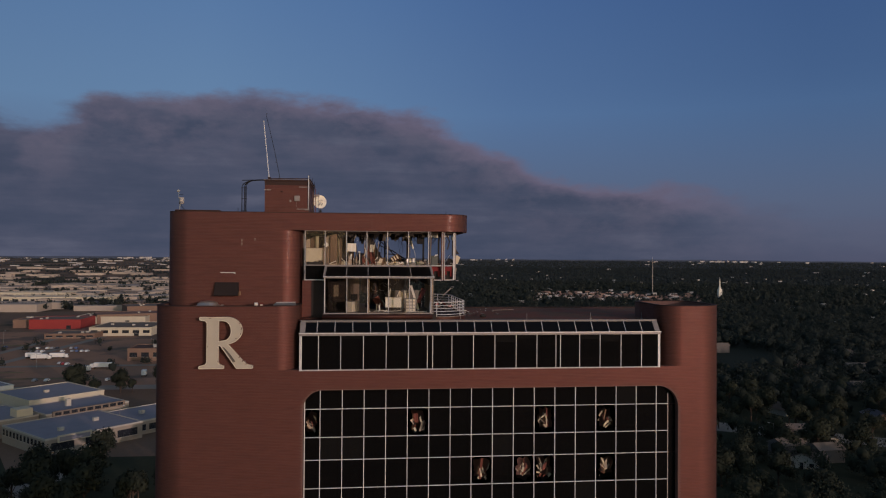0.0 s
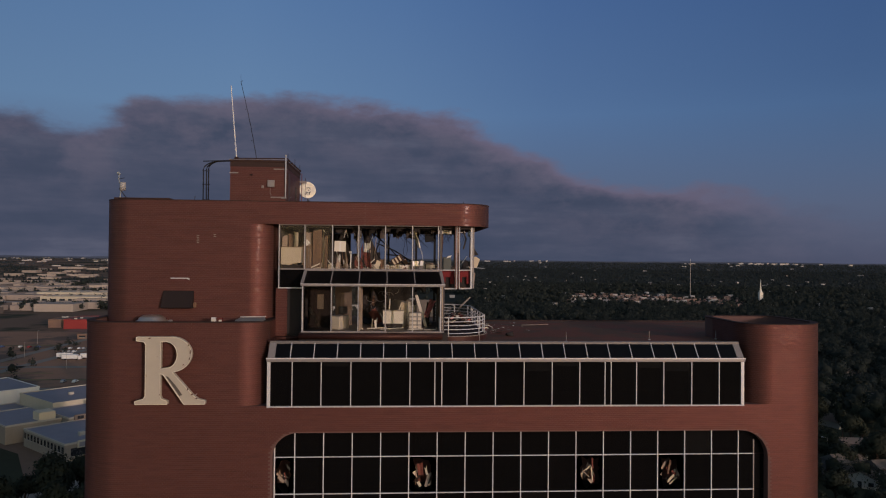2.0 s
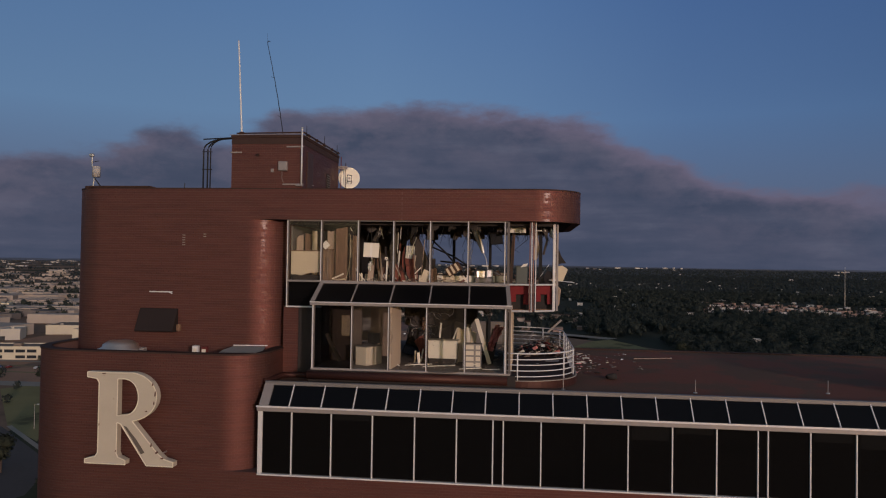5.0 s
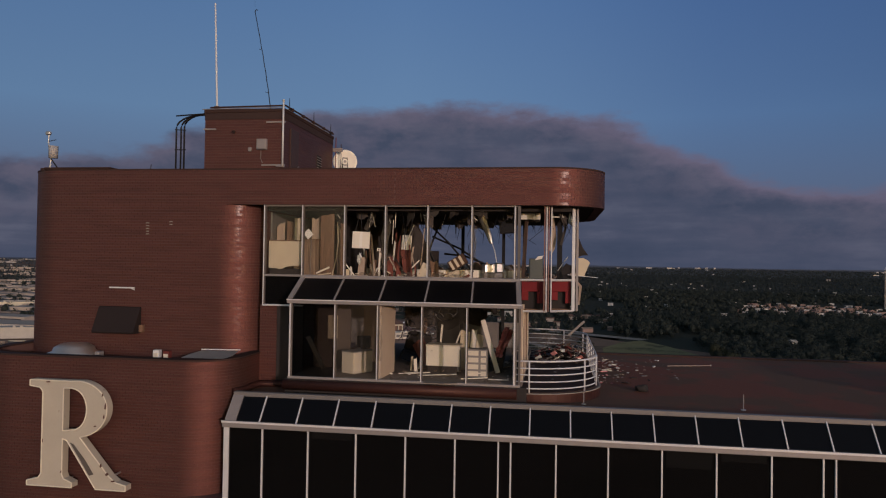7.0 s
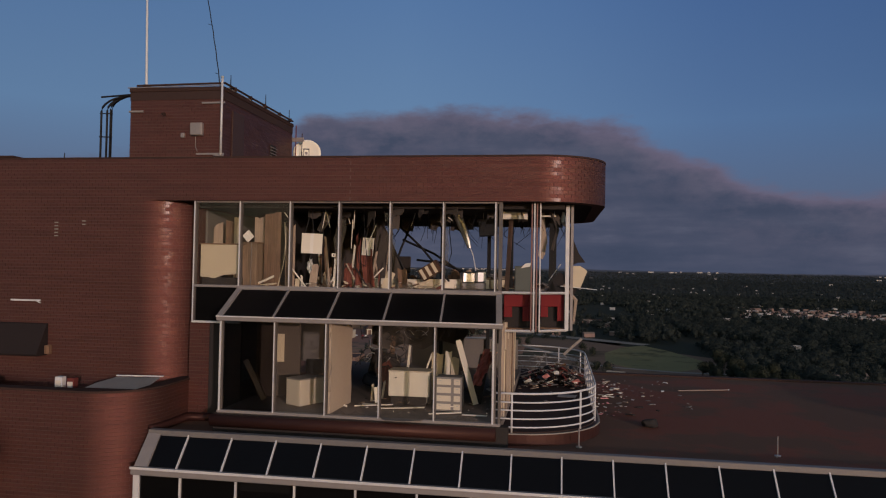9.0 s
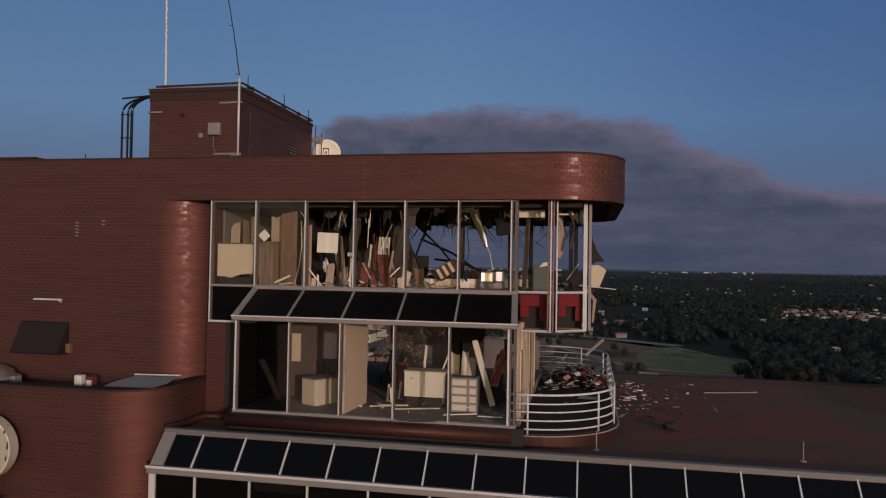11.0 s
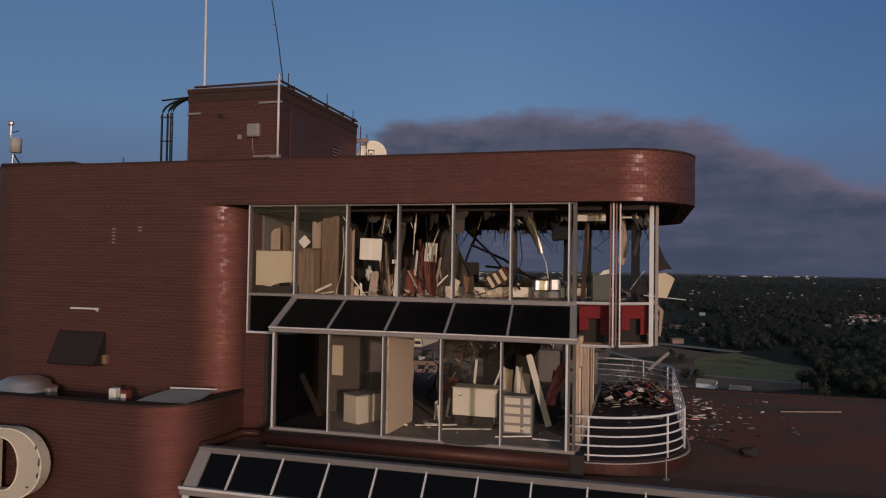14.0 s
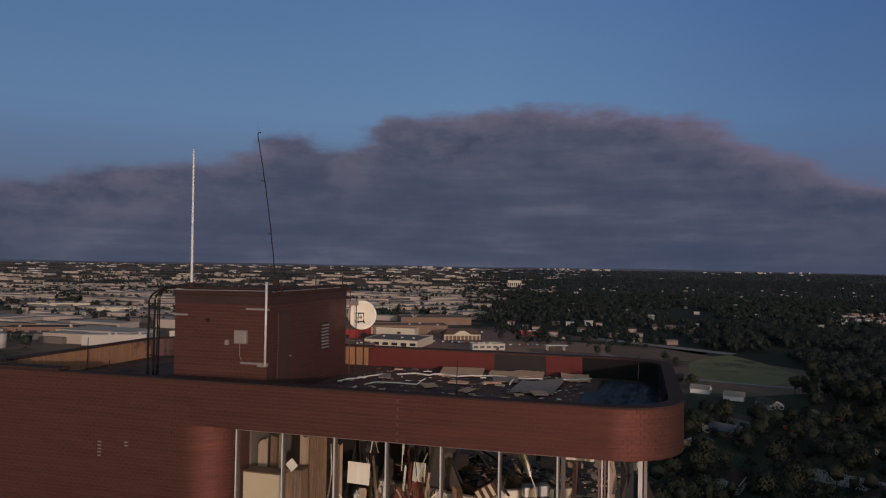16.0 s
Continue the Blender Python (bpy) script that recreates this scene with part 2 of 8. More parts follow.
def part(name, bm, mat, parent=None, label="", smooth=False):
    """Links a bmesh as one mesh object under a thing or a part."""
    me = bpy.data.meshes.new(name)
    bm.to_mesh(me)
    bm.free()
    me.materials.append(mat)
    if smooth:
        me.shade_smooth()
    ob = new(name, me)
    if parent is not None:
        ob.parent = parent
    if label:
        ob["label"] = label
    return ob


def share(name, me, parent, loc, rz=0.0, scale=None):
    """One more object on a mesh that is there already."""
    ob = new(name, me)
    ob.parent = parent
    ob.location = loc
    ob.rotation_euler = (0, 0, rz)
    if scale:
        ob.scale = scale
    return ob


def thing(name, loc, label, category, group="", kind="", rz=0.0):
    ob = new(name)
    ob.location, ob.rotation_euler = loc, (0, 0, radians(rz))
    ob.empty_display_size = 0.2
    return tagged(ob, label, category, group, kind)


def structure(name, bm, mat, label="", smooth=False):
    return tagged(part(name, bm, mat, None, "", smooth), label, "", "", "structure")


def box(x0, x1, y0, y1, z0, z1, bevel=0.0, bm=None):
    """A box between two corners, its edges rounded."""
    b = bmesh.new()
    bmesh.ops.create_cube(b, size=1.0)
    for v in b.verts:
        v.co = Vector(((x0 + x1) / 2 + v.co.x * (x1 - x0), (y0 + y1) / 2 + v.co.y * (y1 - y0), (z0 + z1) / 2 + v.co.z * (z1 - z0)))
    if bevel:
        bmesh.ops.bevel(b, geom=b.edges[:], offset=bevel, segments=1, affect="EDGES")
    return join(bm, b)


def join(bm, b):
    if bm is None:
        return b
    me = bpy.data.meshes.new("tmp")
    b.to_mesh(me)
    b.free()
    bm.from_mesh(me)
    bpy.data.meshes.remove(me)
    return bm


def turned(bm, m):
    bmesh.ops.transform(bm, matrix=m, verts=bm.verts[:])
    return bm


def prism(outline, z0, z1):
    """An upright solid over a plan outline (anticlockwise)."""
    b = bmesh.new()
    lo = [b.verts.new((x, y, z0)) for x, y in outline]
    hi = [b.verts.new((x, y, z1)) for x, y in outline]
    n = len(outline)
    for i in range(n):
        b.faces.new((lo[i], lo[(i + 1) % n], hi[(i + 1) % n], hi[i]))
    b.faces.new(hi)
    b.faces.new(lo[::-1])
    return b


def ring(outline, inner, z0, z1):
    """An upright wall between two closed outlines of as many points."""
    b = bmesh.new()
    n = len(outline)
    v = [[b.verts.new((x, y, z)) for x, y in o] for o, z in ((outline, z0), (outline, z1), (inner, z1), (inner, z0))]
    for i in range(n):
        j = (i + 1) % n
        for k in range(4):
            b.faces.new((v[k][i], v[k][j], v[(k + 1) % 4][j], v[(k + 1) % 4][i]))
    bmesh.ops.recalc_face_normals(b, faces=b.faces[:])
    return b


def arc(cx, cy, r, a0, a1, n=10):
    return [(cx + r * math.cos(radians(a0 + (a1 - a0) * i / n)), cy + r * math.sin(radians(a0 + (a1 - a0) * i / n))) for i in range(n + 1)]


def rounded(x0, x1, y0, y1, r, n=12):
    """A plan outline with rounded corners r = (front left, front right, back right, back left), anticlockwise from the front left."""
    a, b, c, d = r
    return (arc(x0 + a, y0 + a, a, 180, 270, n) + arc(x1 - b, y0 + b, b, 270, 360, n) + arc(x1 - c, y1 - c, c, 0, 90, n) + arc(x0 + d, y1 - d, d, 90, 180, n))


def tube(path, r, sides=8, bm=None):
    """A round bar along a path of points."""
    b = bmesh.new()
    path = [Vector(p) for p in path]
    rings = []
    for i, p in enumerate(path):
        d = (path[min(i + 1, len(path) - 1)] - path[max(i - 1, 0)]).normalized()
        u = d.orthogonal() if abs(d.z) > 0.95 else d.cross(Vector((0, 0, 1))).normalized()
        u = u.normalized()
        v = d.cross(u)
        rad = r[i] if isinstance(r, (list, tuple)) else r
        rings.append([b.verts.new(p + rad * (math.cos(2 * math.pi * k / sides) * u + math.sin(2 * math.pi * k / sides) * v)) for k in range(sides)])
    for a, c in zip(rings, rings[1:]):
        for k in range(sides):
            b.faces.new((a[k], a[(k + 1) % sides], c[(k + 1) % sides], c[k]))
    b.faces.new(rings[0][::-1])
    b.faces.new(rings[-1])
    return join(bm, b)


def sheet(outline, thick=0.02):
    """A flat ragged board in the x-z plane, with thickness."""
    b = bmesh.new()
    f = [b.verts.new((x, 0, z)) for x, z in outline]
    k = [b.verts.new((x, thick, z)) for x, z in outline]
    n = len(outline)
    b.faces.new(f)
    b.faces.new(k[::-1])
    for i in range(n):
        b.faces.new((f[(i + 1) % n], f[i], k[i], k[(i + 1) % n]))
    bmesh.ops.recalc_face_normals(b, faces=b.faces[:])
    return b


# ---- the tower: setting ----
# Plan: the front runs along x at y = 49.8, the penthouse front at y = 52.2; the street lies at z = 0.
LOW = (-14.15, 26.35, 49.8, 65.5)
OPEN_L, OPEN_R, OPEN_T = -4.0, 22.6, 60.9      # the glazed opening of the front
ROOF = 65.45

tower = thing("office_tower", (0, 0, 0), "dark red brick office tower with rounded corners and black glazing", "building", kind="structure")
# brick body behind the front, hollow where the front is glazed
core = rounded(LOW[0], LOW[1], LOW[2] + 2.6, LOW[3], (0.05, 0.05, 2.2, 2.2))
part("rear_body", prism(core, 0, 62.3), M_mortar, tower)
front = bmesh.new()
outer = [(LOW[0] + 2.2, 0), (OPEN_L, 0), (OPEN_L, OPEN_T - 1.3)]
outer += [(OPEN_L + 1.3 + 1.3 * math.cos(radians(a)), OPEN_T - 1.3 + 1.3 * math.sin(radians(a))) for a in range(170, 89, -10)]
outer += [(OPEN_R - 1.5 + 1.5 * math.cos(radians(a)), OPEN_T - 1.5 + 1.5 * math.sin(radians(a))) for a in range(90, 9, -10)]
outer += [(OPEN_R, OPEN_T - 1.5), (OPEN_R, 0), (LOW[1] - 2.2, 0), (LOW[1] - 2.2, 62.3), (LOW[0] + 2.2, 62.3)]
f0 = [front.verts.new((x, LOW[2], z)) for x, z in outer]
f1 = [front.verts.new((x, LOW[2] + 0.9, z)) for x, z in outer]
front.faces.new(f0[::-1])
front.faces.new(f1)
for i in range(len(outer)):
    j = (i + 1) % len(outer)
    front.faces.new((f0[i], f0[j], f1[j], f1[i]))
bmesh.ops.recalc_face_normals(front, faces=front.faces[:])
part("front_wall", front, M_mortar, tower)
for x, a0 in ((LOW[0] + 2.2, 180), (LOW[1] - 2.2, 270)):
    o = arc(x, LOW[2] + 2.2, 2.2, a0, a0 + 90, 14)
    k = arc(x, LOW[2] + 2.2, 1.7, a0, a0 + 90, 14)
    e = 0.42
    o = [(x - 2.2, LOW[2] + 2.2 + e)] + o if a0 == 180 else o + [(x + 2.2, LOW[2] + 2.2 + e)]
    k = [(x - 1.7, LOW[2] + 2.2 + e)] + k if a0 == 180 else k + [(x + 1.7, LOW[2] + 2.2 + e)]
    part("corner_wall", prism(o + k[::-1], 0, 62.3), M_mortar, tower)

# storey with the letter, and the rounded pier at the other end: hollow tops behind their parapets
WEST = rounded(-14.15, -4.35, 49.8, 65.5, (2.2, 1.5, 0.3, 2.2))
WEST_IN = rounded(-13.80, -4.70, 50.15, 65.15, (1.85, 1.15, 0.1, 1.85))
part("west_wall", ring(WEST, WEST_IN, 62.3, 66.6), M_mortar, tower)
part("west_roof", prism(WEST_IN, 62.35, 66.05), M_deck, tower)
part("west_coping", ring(rounded(-14.18, -4.32, 49.77, 65.53, (2.2, 1.5, 0.3, 2.2)), rounded(-13.78, -4.72, 50.17, 65.13, (1.85, 1.15, 0.1, 1.85)), 66.602, 66.66), M_coping, tower)
EAST = rounded(21.35, 26.35, 49.8, 56.2, (1.6, 2.2, 1.5, 1.5))
EAST_IN = rounded(21.7, 26.0, 50.15, 55.85, (1.25, 1.85, 1.15, 1.15))
part("east_wall", ring(EAST, EAST_IN, 62.3, 66.6), M_mortar, tower)
part("east_roof", prism(EAST_IN, 62.35, 65.5), M_deck, tower)
part("east_coping", ring(rounded(21.33, 26.37, 49.78, 56.22, (1.6, 2.2, 1.5, 1.5)), rounded(21.72, 25.98, 50.17, 55.83, (1.25, 1.85, 1.15, 1.15)), 66.602, 66.65), M_coping, tower)
# the main roof, and the storey under it behind the strip of windows
part("roof", box(-4.35, 21.0, 50.45, 65.45, 65.1, ROOF), M_roof, tower, "red gravelled flat roof strewn with debris")
part("roof", box(21.0, 26.25, 52.6, 65.45, 65.1, ROOF), M_roof, tower)
# Room behind the strip: its shade is painted as near-black surfaces.
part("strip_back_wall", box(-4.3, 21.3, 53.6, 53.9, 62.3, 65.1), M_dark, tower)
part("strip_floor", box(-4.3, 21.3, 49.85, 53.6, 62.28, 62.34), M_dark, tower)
part("roof_edge", box(-4.3, 26.3, 65.18, 65.48, 65.1, 65.52), M_coping, tower)

# penthouse: brick block, flat roof with a deep brick fascia
PH = (-13.85, 7.75, 52.2, 62.3)
BLOCK = rounded(-13.85, -4.35, 52.2, 62.3, (1.6, 1.5, 0.2, 1.6))
part("penthouse_block", prism(BLOCK, 66.0, 71.9), M_mortar, tower)
FAS = rounded(*PH, (1.6, 1.9, 1.9, 1.6))
FAS_IN = rounded(PH[0] + 0.35, PH[1] - 0.35, PH[2] + 0.35, PH[3] - 0.35, (1.25, 1.55, 1.55, 1.25))
part("fascia", ring(FAS, FAS_IN, 71.9, 73.13), M_mortar, tower)
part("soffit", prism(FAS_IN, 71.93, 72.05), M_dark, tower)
part("penthouse_roof", prism(FAS_IN, 72.06, 72.4), M_deck, tower, "brown roof membrane torn and strewn with scraps")
part("fascia_coping", ring(rounded(PH[0] - 0.02, PH[1] + 0.02, PH[2] - 0.02, PH[3] + 0.02, (1.6, 1.9, 1.9, 1.6)),
                           rounded(PH[0] + 0.37, PH[1] - 0.37, PH[2] + 0.37, PH[3] - 0.37, (1.25, 1.55, 1.55, 1.25)), 73.132, 73.18), M_coping, tower)
part("inner_parapet", box(-3.9, 1.25, 61.86, 61.93, 72.41, 73.12), M_redwall, tower, "red inner face of the roof parapet")
part("inner_parapet", box(3.25, 4.6, 61.86, 61.93, 72.41, 73.12), M_redwall, tower, "red inner face of the roof parapet")
char_ = [(4.61, 61.95)] + arc(PH[1] - 1.9, PH[3] - 1.9, 1.55, 90, 0, 12) + [(PH[1] - 0.35, 55.0)]
char_in = [(4.61, 61.88)] + arc(PH[1] - 1.9, PH[3] - 1.9, 1.48, 90, 0, 12) + [(PH[1] - 0.42, 55.0)]
part("inner_parapet", prism(char_in + char_[::-1], 72.41, 73.128), material("charred_parapet", (0.016, 0.014, 0.014), 0.9, vary=0.5, grain=9, stain=1.4, spec=0.1), tower, "charred black bend of the roof parapet")
part("inner_parapet", box(1.251, 3.249, 61.87, 61.93, 72.41, 73.12), M_dark, tower, "burnt black stretch of the roof parapet")
M_ply = material("plywood", (0.36, 0.195, 0.11), 0.85, vary=0.3, grain=6, stain=0.7, wood=0.3, patches=((0.16, 0.10, 0.07), 0.8, 0.6))
part("inner_parapet", box(-13.46, -13.40, 53.9, 60.8, 72.41, 73.12), M_ply, tower, "bare tan boards inside the roof parapet")
part("inner_parapet", box(-12.3, -3.95, 61.86, 61.93, 72.41, 73.12), M_ply, tower, "bare tan boards inside the roof parapet")

# ---- strip of windows with a sloped glass roof ----
strip = thing("window_strip", (0, 0, 0), "long strip of black windows under a sloped glass roof", "window", kind="structure")
SX = [-4.2, -3.0, -1.5, 0.04, 1.6, 3.13, 4.44, 4.81, 6.15, 7.66, 9.18, 10.69, 12.18, 13.55, 13.88, 15.27, 16.76, 18.30, 19.82, 21.12]
S0, S1, SY = 62.34, 64.62, 49.72
TOPY, TOPZ = 50.36, 65.58


def pane(x0, x1, z0, z1, y, parent, mat=M_glass, name="pane"):
    return part(name, box(x0, x1, y - 0.006, y + 0.006, z0, z1), mat, parent)


for i, x in enumerate(SX):
    r = 0.085 if i in (0, len(SX) - 1) else 0.024
    part("mullion", box(x - r, x + r, SY - 0.03, SY + 0.09, S0 - 0.03, S1, 0.008), M_alu, strip)
for k, (a, b) in enumerate(zip(SX, SX[1:])):
    pane(a + 0.025, b - 0.025, S0, S1, SY + 0.04, strip)
    if k in (2, 10, 11, 15, 16):       # blinds half drawn behind the glass
        part("blind", box(a + 0.12, b - 0.12, SY + 0.02, SY + 0.03, S1 - (0.32, 0.5, 0.24)[k % 3], S1 - 0.02), M_glasspale, strip, "grey dusty blind behind dark glass")
part("sill", box(SX[0] - 0.09, SX[-1] + 0.09, SY - 0.06, SY + 0.10, S0 - 0.09, S0 - 0.031, 0.01), M_alu, strip)
part("eave", box(SX[0] - 0.12, SX[-1] + 0.12, SY - 0.10, SY + 0.12, S1 + 0.001, S1 + 0.20, 0.02), M_alugrey, strip)
part("eave_lip", box(SX[0] - 0.13, SX[-1] + 0.13, SY - 0.125, SY - 0.102, S1 + 0.15, S1 + 0.215, 0.005), M_alu, strip)
part("ridge", box(-4.26, 21.2, TOPY - 0.05, TOPY + 0.16, TOPZ - 0.10, TOPZ + 0.05, 0.015), M_midalu, strip)


def slope_bar(x0, x1, wide, y0, z0, y1, z1, parent, mat, name="rafter"):
    """A flat bar from the eave up to the ridge."""
    b = bmesh.new()
    up = Vector((0, z0 - z1, y1 - y0)).normalized() * 0.035
    v = []
    for x, y, z in ((x0, y0, z0), (x1, y1, z1)):
        for s in (-wide / 2, wide / 2):
            for k in (-0.6, 1):
                v.append(b.verts.new(Vector((x + s, y, z)) + up * k))
    for q in ((0, 1, 3, 2), (4, 6, 7, 5), (0, 2, 6, 4), (1, 5, 7, 3), (0, 4, 5, 1), (2, 3, 7, 6)):
        b.faces.new([v[k] for k in q])
    bmesh.ops.recalc_face_normals(b, faces=b.faces[:])
    return part(name, b, mat, parent)


def slope_pane(xa0, xa1, xb0, xb1, y0, z0, y1, z1, parent):
    b = bmesh.new()
    n = Vector((0, z0 - z1, y1 - y0)).normalized() * 0.012
    v = [b.verts.new(p) for p in ((xa0, y0, z0), (xa1, y0, z0), (xb1, y1, z1), (xb0, y1, z1))]
    u = [b.verts.new(p.co - n) for p in v]
    b.faces.new(v)
    b.faces.new(u[::-1])
    for i in range(4):
        b.faces.new((v[i], u[i], u[(i + 1) % 4], v[(i + 1) % 4]))
    bmesh.ops.recalc_face_normals(b, faces=b.faces[:])
    return part("roof_pane", b, M_roofglass, parent)


N = 21
low_x = [-4.08] + [-3.11 + 1.21 * k for k in range(20)] + [21.0]
for i in range(N + 1):
    slope_bar(low_x[i], low_x[i], 0.36 if i in (0, N) else 0.036, SY + 0.0, S1 + 0.19, TOPY, TOPZ - 0.04, strip, M_alugrey if i in (0, N) else M_alu)
for i in range(N):
    x0, x1 = low_x[i] + (0.18 if i == 0 else 0.02), low_x[i + 1] - (0.18 if i == N - 1 else 0.02)
    slope_pane(x0, x1, x0, x1, SY + 0.02, S1 + 0.18, TOPY, TOPZ - 0.05, strip)
for x, xt in ((-4.27, -4.27), (21.19, 21.19)):     # solid cheeks at the ends
    b = bmesh.new()
    s = 1 if x < 0 else -1
    b.faces.new([b.verts.new(p) for p in ((x, SY + 0.05, S0 - 0.05), (x, 51.0, S0 - 0.05), (xt, 51.0, TOPZ - 0.06), (xt, TOPY, TOPZ - 0.06), (x, SY + 0.05, S1 + 0.18))])
    bmesh.ops.solidify(b, geom=b.faces[:], thickness=0.05)
    part("end_panel", b, M_alugrey, strip)

# ---- the glazed front below ----
GRID_Y = 50.25
curtain = thing("curtain_wall", (0, 0, 0), "grid of black glass panes with thin pale mullions, some broken", "window", kind="structure")
GX = [-1.38 + 1.5 * i for i in range(-1, 16)]
GZ = []
z = 59.54
while z > 3:
    GZ += [z, z - 1.94]
    z -= 3.49
for x in GX:
    part("mullion", box(x - 0.023, x + 0.023, GRID_Y - 0.08, GRID_Y + 0.05, 3.0, OPEN_T + 0.05), M_rail, curtain)
for x in (-3.93, 22.0):
    part("mullion", box(x - 0.03, x + 0.03, GRID_Y - 0.05, GRID_Y + 0.05, 3.0, OPEN_T - 0.6), M_rail if x < 0 else M_alugrey, curtain)
for z in GZ:
    part("transom", box(-3.95, 22.0, GRID_Y - 0.07, GRID_Y + 0.045, z - 0.021, z + 0.021), M_rail, curtain)
BROKEN = {(0, 0), (5, 0), (11, 0), (14, 0), (8, 2), (10, 2), (11, 2), (14, 2)}   # column, row
cols = [-3.98] + GX + [22.6]
rows = [OPEN_T + 0.1] + GZ + [3.0]
rest = bmesh.new()


def broken_pane(x0, x1, z0, z1, seed):
    """A pane with a ragged hole in it."""
    rnd = random.Random(seed)
    b = bmesh.new()
    cx, cz, n = x0 + (x1 - x0) * rnd.uniform(0.4, 0.6), z0 + (z1 - z0) * rnd.uniform(0.42, 0.55), 20
    o, i_ = [], []
    for k in range(n):
        a = 2 * math.pi * k / n + 0.01
        dx, dz = math.cos(a), math.sin(a)
        lim = min((x1 - cx) / dx if dx > 0 else (x0 - cx) / dx, (z1 - cz) / dz if dz > 0 else (z0 - cz) / dz)
        o.append(b.verts.new((cx + dx * lim, GRID_Y, cz + dz * lim)))
        q = lim * rnd.uniform(0.62, 0.99)
        i_.append(b.verts.new((cx + dx * q * 0.85, GRID_Y, cz + dz * q)))
    for k in range(n):
        j = (k + 1) % n
        b.faces.new((o[k], o[j], i_[j], i_[k]))
    bmesh.ops.solidify(b, geom=b.faces[:], thickness=0.012)
    return b


for r, (zt, zb) in enumerate(zip(rows, rows[1:])):
    for c, (xa, xb) in enumerate(zip(cols, cols[1:])):
        if r and (c, r - 1) in BROKEN:
            part("broken_pane", broken_pane(xa + 0.03, xb - 0.03, zb + 0.03, zt - 0.03, 17 * c + r), M_glass, curtain)
        elif r < 6:
            pane(xa + 0.02, xb - 0.02, zb + 0.02, zt - 0.02, GRID_Y, curtain, M_glasspale if (c, r) in ((9, 2), (1, 2), (2, 2), (15, 0), (13, 4)) else M_glass)
        else:
            box(xa + 0.02, xb - 0.02, GRID_Y - 0.006, GRID_Y + 0.006, zb + 0.02, zt - 0.02, 0, rest)
tagged(part("pane_field", rest, M_glass, curtain), kind="stuff")
for z in [57.55 - 3.49 * i for i in range(15)]:     # floors behind the glass, the rooms' darkness put into their colour
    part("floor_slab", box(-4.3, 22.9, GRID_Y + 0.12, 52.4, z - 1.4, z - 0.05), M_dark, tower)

# ---- penthouse windows: upper storey ----
PY, P0, PS, P1 = 52.36, 68.37, 69.42, 71.9
upper = thing("penthouse_window", (0, 0, 0), "row of tall shattered windows in pale aluminium frames", "window", kind="structure")
UX = [-4.15, -2.74, -1.21, 0.25, 1.74, 3.26, 4.72]
for x in UX:
    lo = P0 if x < -4 else PS
    mu = part("mullion", box(x - 0.036, x + 0.036, PY - 0.04, PY + 0.10, lo, P1, 0.006), M_dkalu, upper)
    part("bead", box(x - 0.030, x + 0.006, PY - 0.062, PY - 0.041, lo, P1, 0.004), M_alu, mu)
part("mullion", box(4.80, 4.90, PY - 0.05, PY + 0.10, P0, P1, 0.008), M_dkalu, upper)
part("sill", box(-4.15, 4.9, PY - 0.06, PY + 0.10, PS - 0.05, PS + 0.02, 0.008), M_alugrey, upper)
part("head", box(-4.15, 4.9, PY - 0.03, PY + 0.10, P1 - 0.05, P1 + 0.02, 0.008), M_alugrey, upper)
part("foot", box(-4.19, -2.7, PY - 0.05, PY + 0.10, P0 - 0.05, P0 + 0.01, 0.008), M_alu, upper)
pane(-4.1, -2.70, P0 + 0.01, PS - 0.06, PY + 0.03, upper)
# angled corner bays
M_redalu = material("red_brown_aluminium", (0.24, 0.13, 0.11), 0.45, metal=0.15, vary=0.2, grain=30, stain=3)
C1, C2 = (5.80, 52.55), (6.68, 53.20)


def post(x, y, z0, z1, a=0.05, b=0.06, mat=M_alu):
    return part("mullion", box(x - a, x + a, y - b, y + b, z0, z1, 0.008), mat, upper)


for dx, dy, m in ((-0.10, 0.0, M_redalu), (-0.03, -0.03, M_alu), (0.04, 0.01, M_redalu), (0.13, 0.06, M_alu)):
    post(C1[0] + dx, C1[1] + dy, P0 - 0.03, P1, 0.020, 0.05, m)
post(C2[0], C2[1], P0 - 0.03, P1 - 0.02, 0.055, 0.06)
post(C2[0] + 0.13, C2[1] + 0.10, P0 - 0.03, P1 - 0.02, 0.04, 0.05, M_alugrey)
for z in (P0 - 0.02, PS - 0.02):
    for (xa, ya), (xb, yb) in (((4.88, 52.40), C1), ((C1[0] + 0.12, C1[1] + 0.06), C2)):
        part("transom", tube([(xa, ya, z), (xb, yb, z)], 0.035, 4), M_alu, upper)

M_curb = material("dark_red_roofing", (0.036, 0.0145, 0.0125), 0.5, vary=0.35, grain=12, spec=0.4, sheen=(1.0, 0.6, 0.5))
# ---- bay of the lower storey, with its sloped glass roof ----
bay = thing("bay_window", (0, 0, 0), "projecting bay of tall windows under a sloped dark glass roof", "window", kind="structure")
BY, B0, B1 = 51.2, 66.05, 68.50
BX = [-2.68, -1.14, 0.31, 1.79, 3.27, 4.82]
for i, x in enumerate(BX):
    r = 0.055 if i in (0, 5) else 0.032
    mu = part("mullion", box(x - r, x + r, BY - 0.04, BY + 0.09, B0, B1, 0.006), M_dkalu, bay)
    part("bead", box(x - r * 0.8, x + r * 0.15, BY - 0.062, BY - 0.041, B0, B1, 0.004), M_alu, mu)
part("mullion", box(4.93, 5.0, BY - 0.02, BY + 0.10, B0, B1, 0.008), M_dkalu, bay)
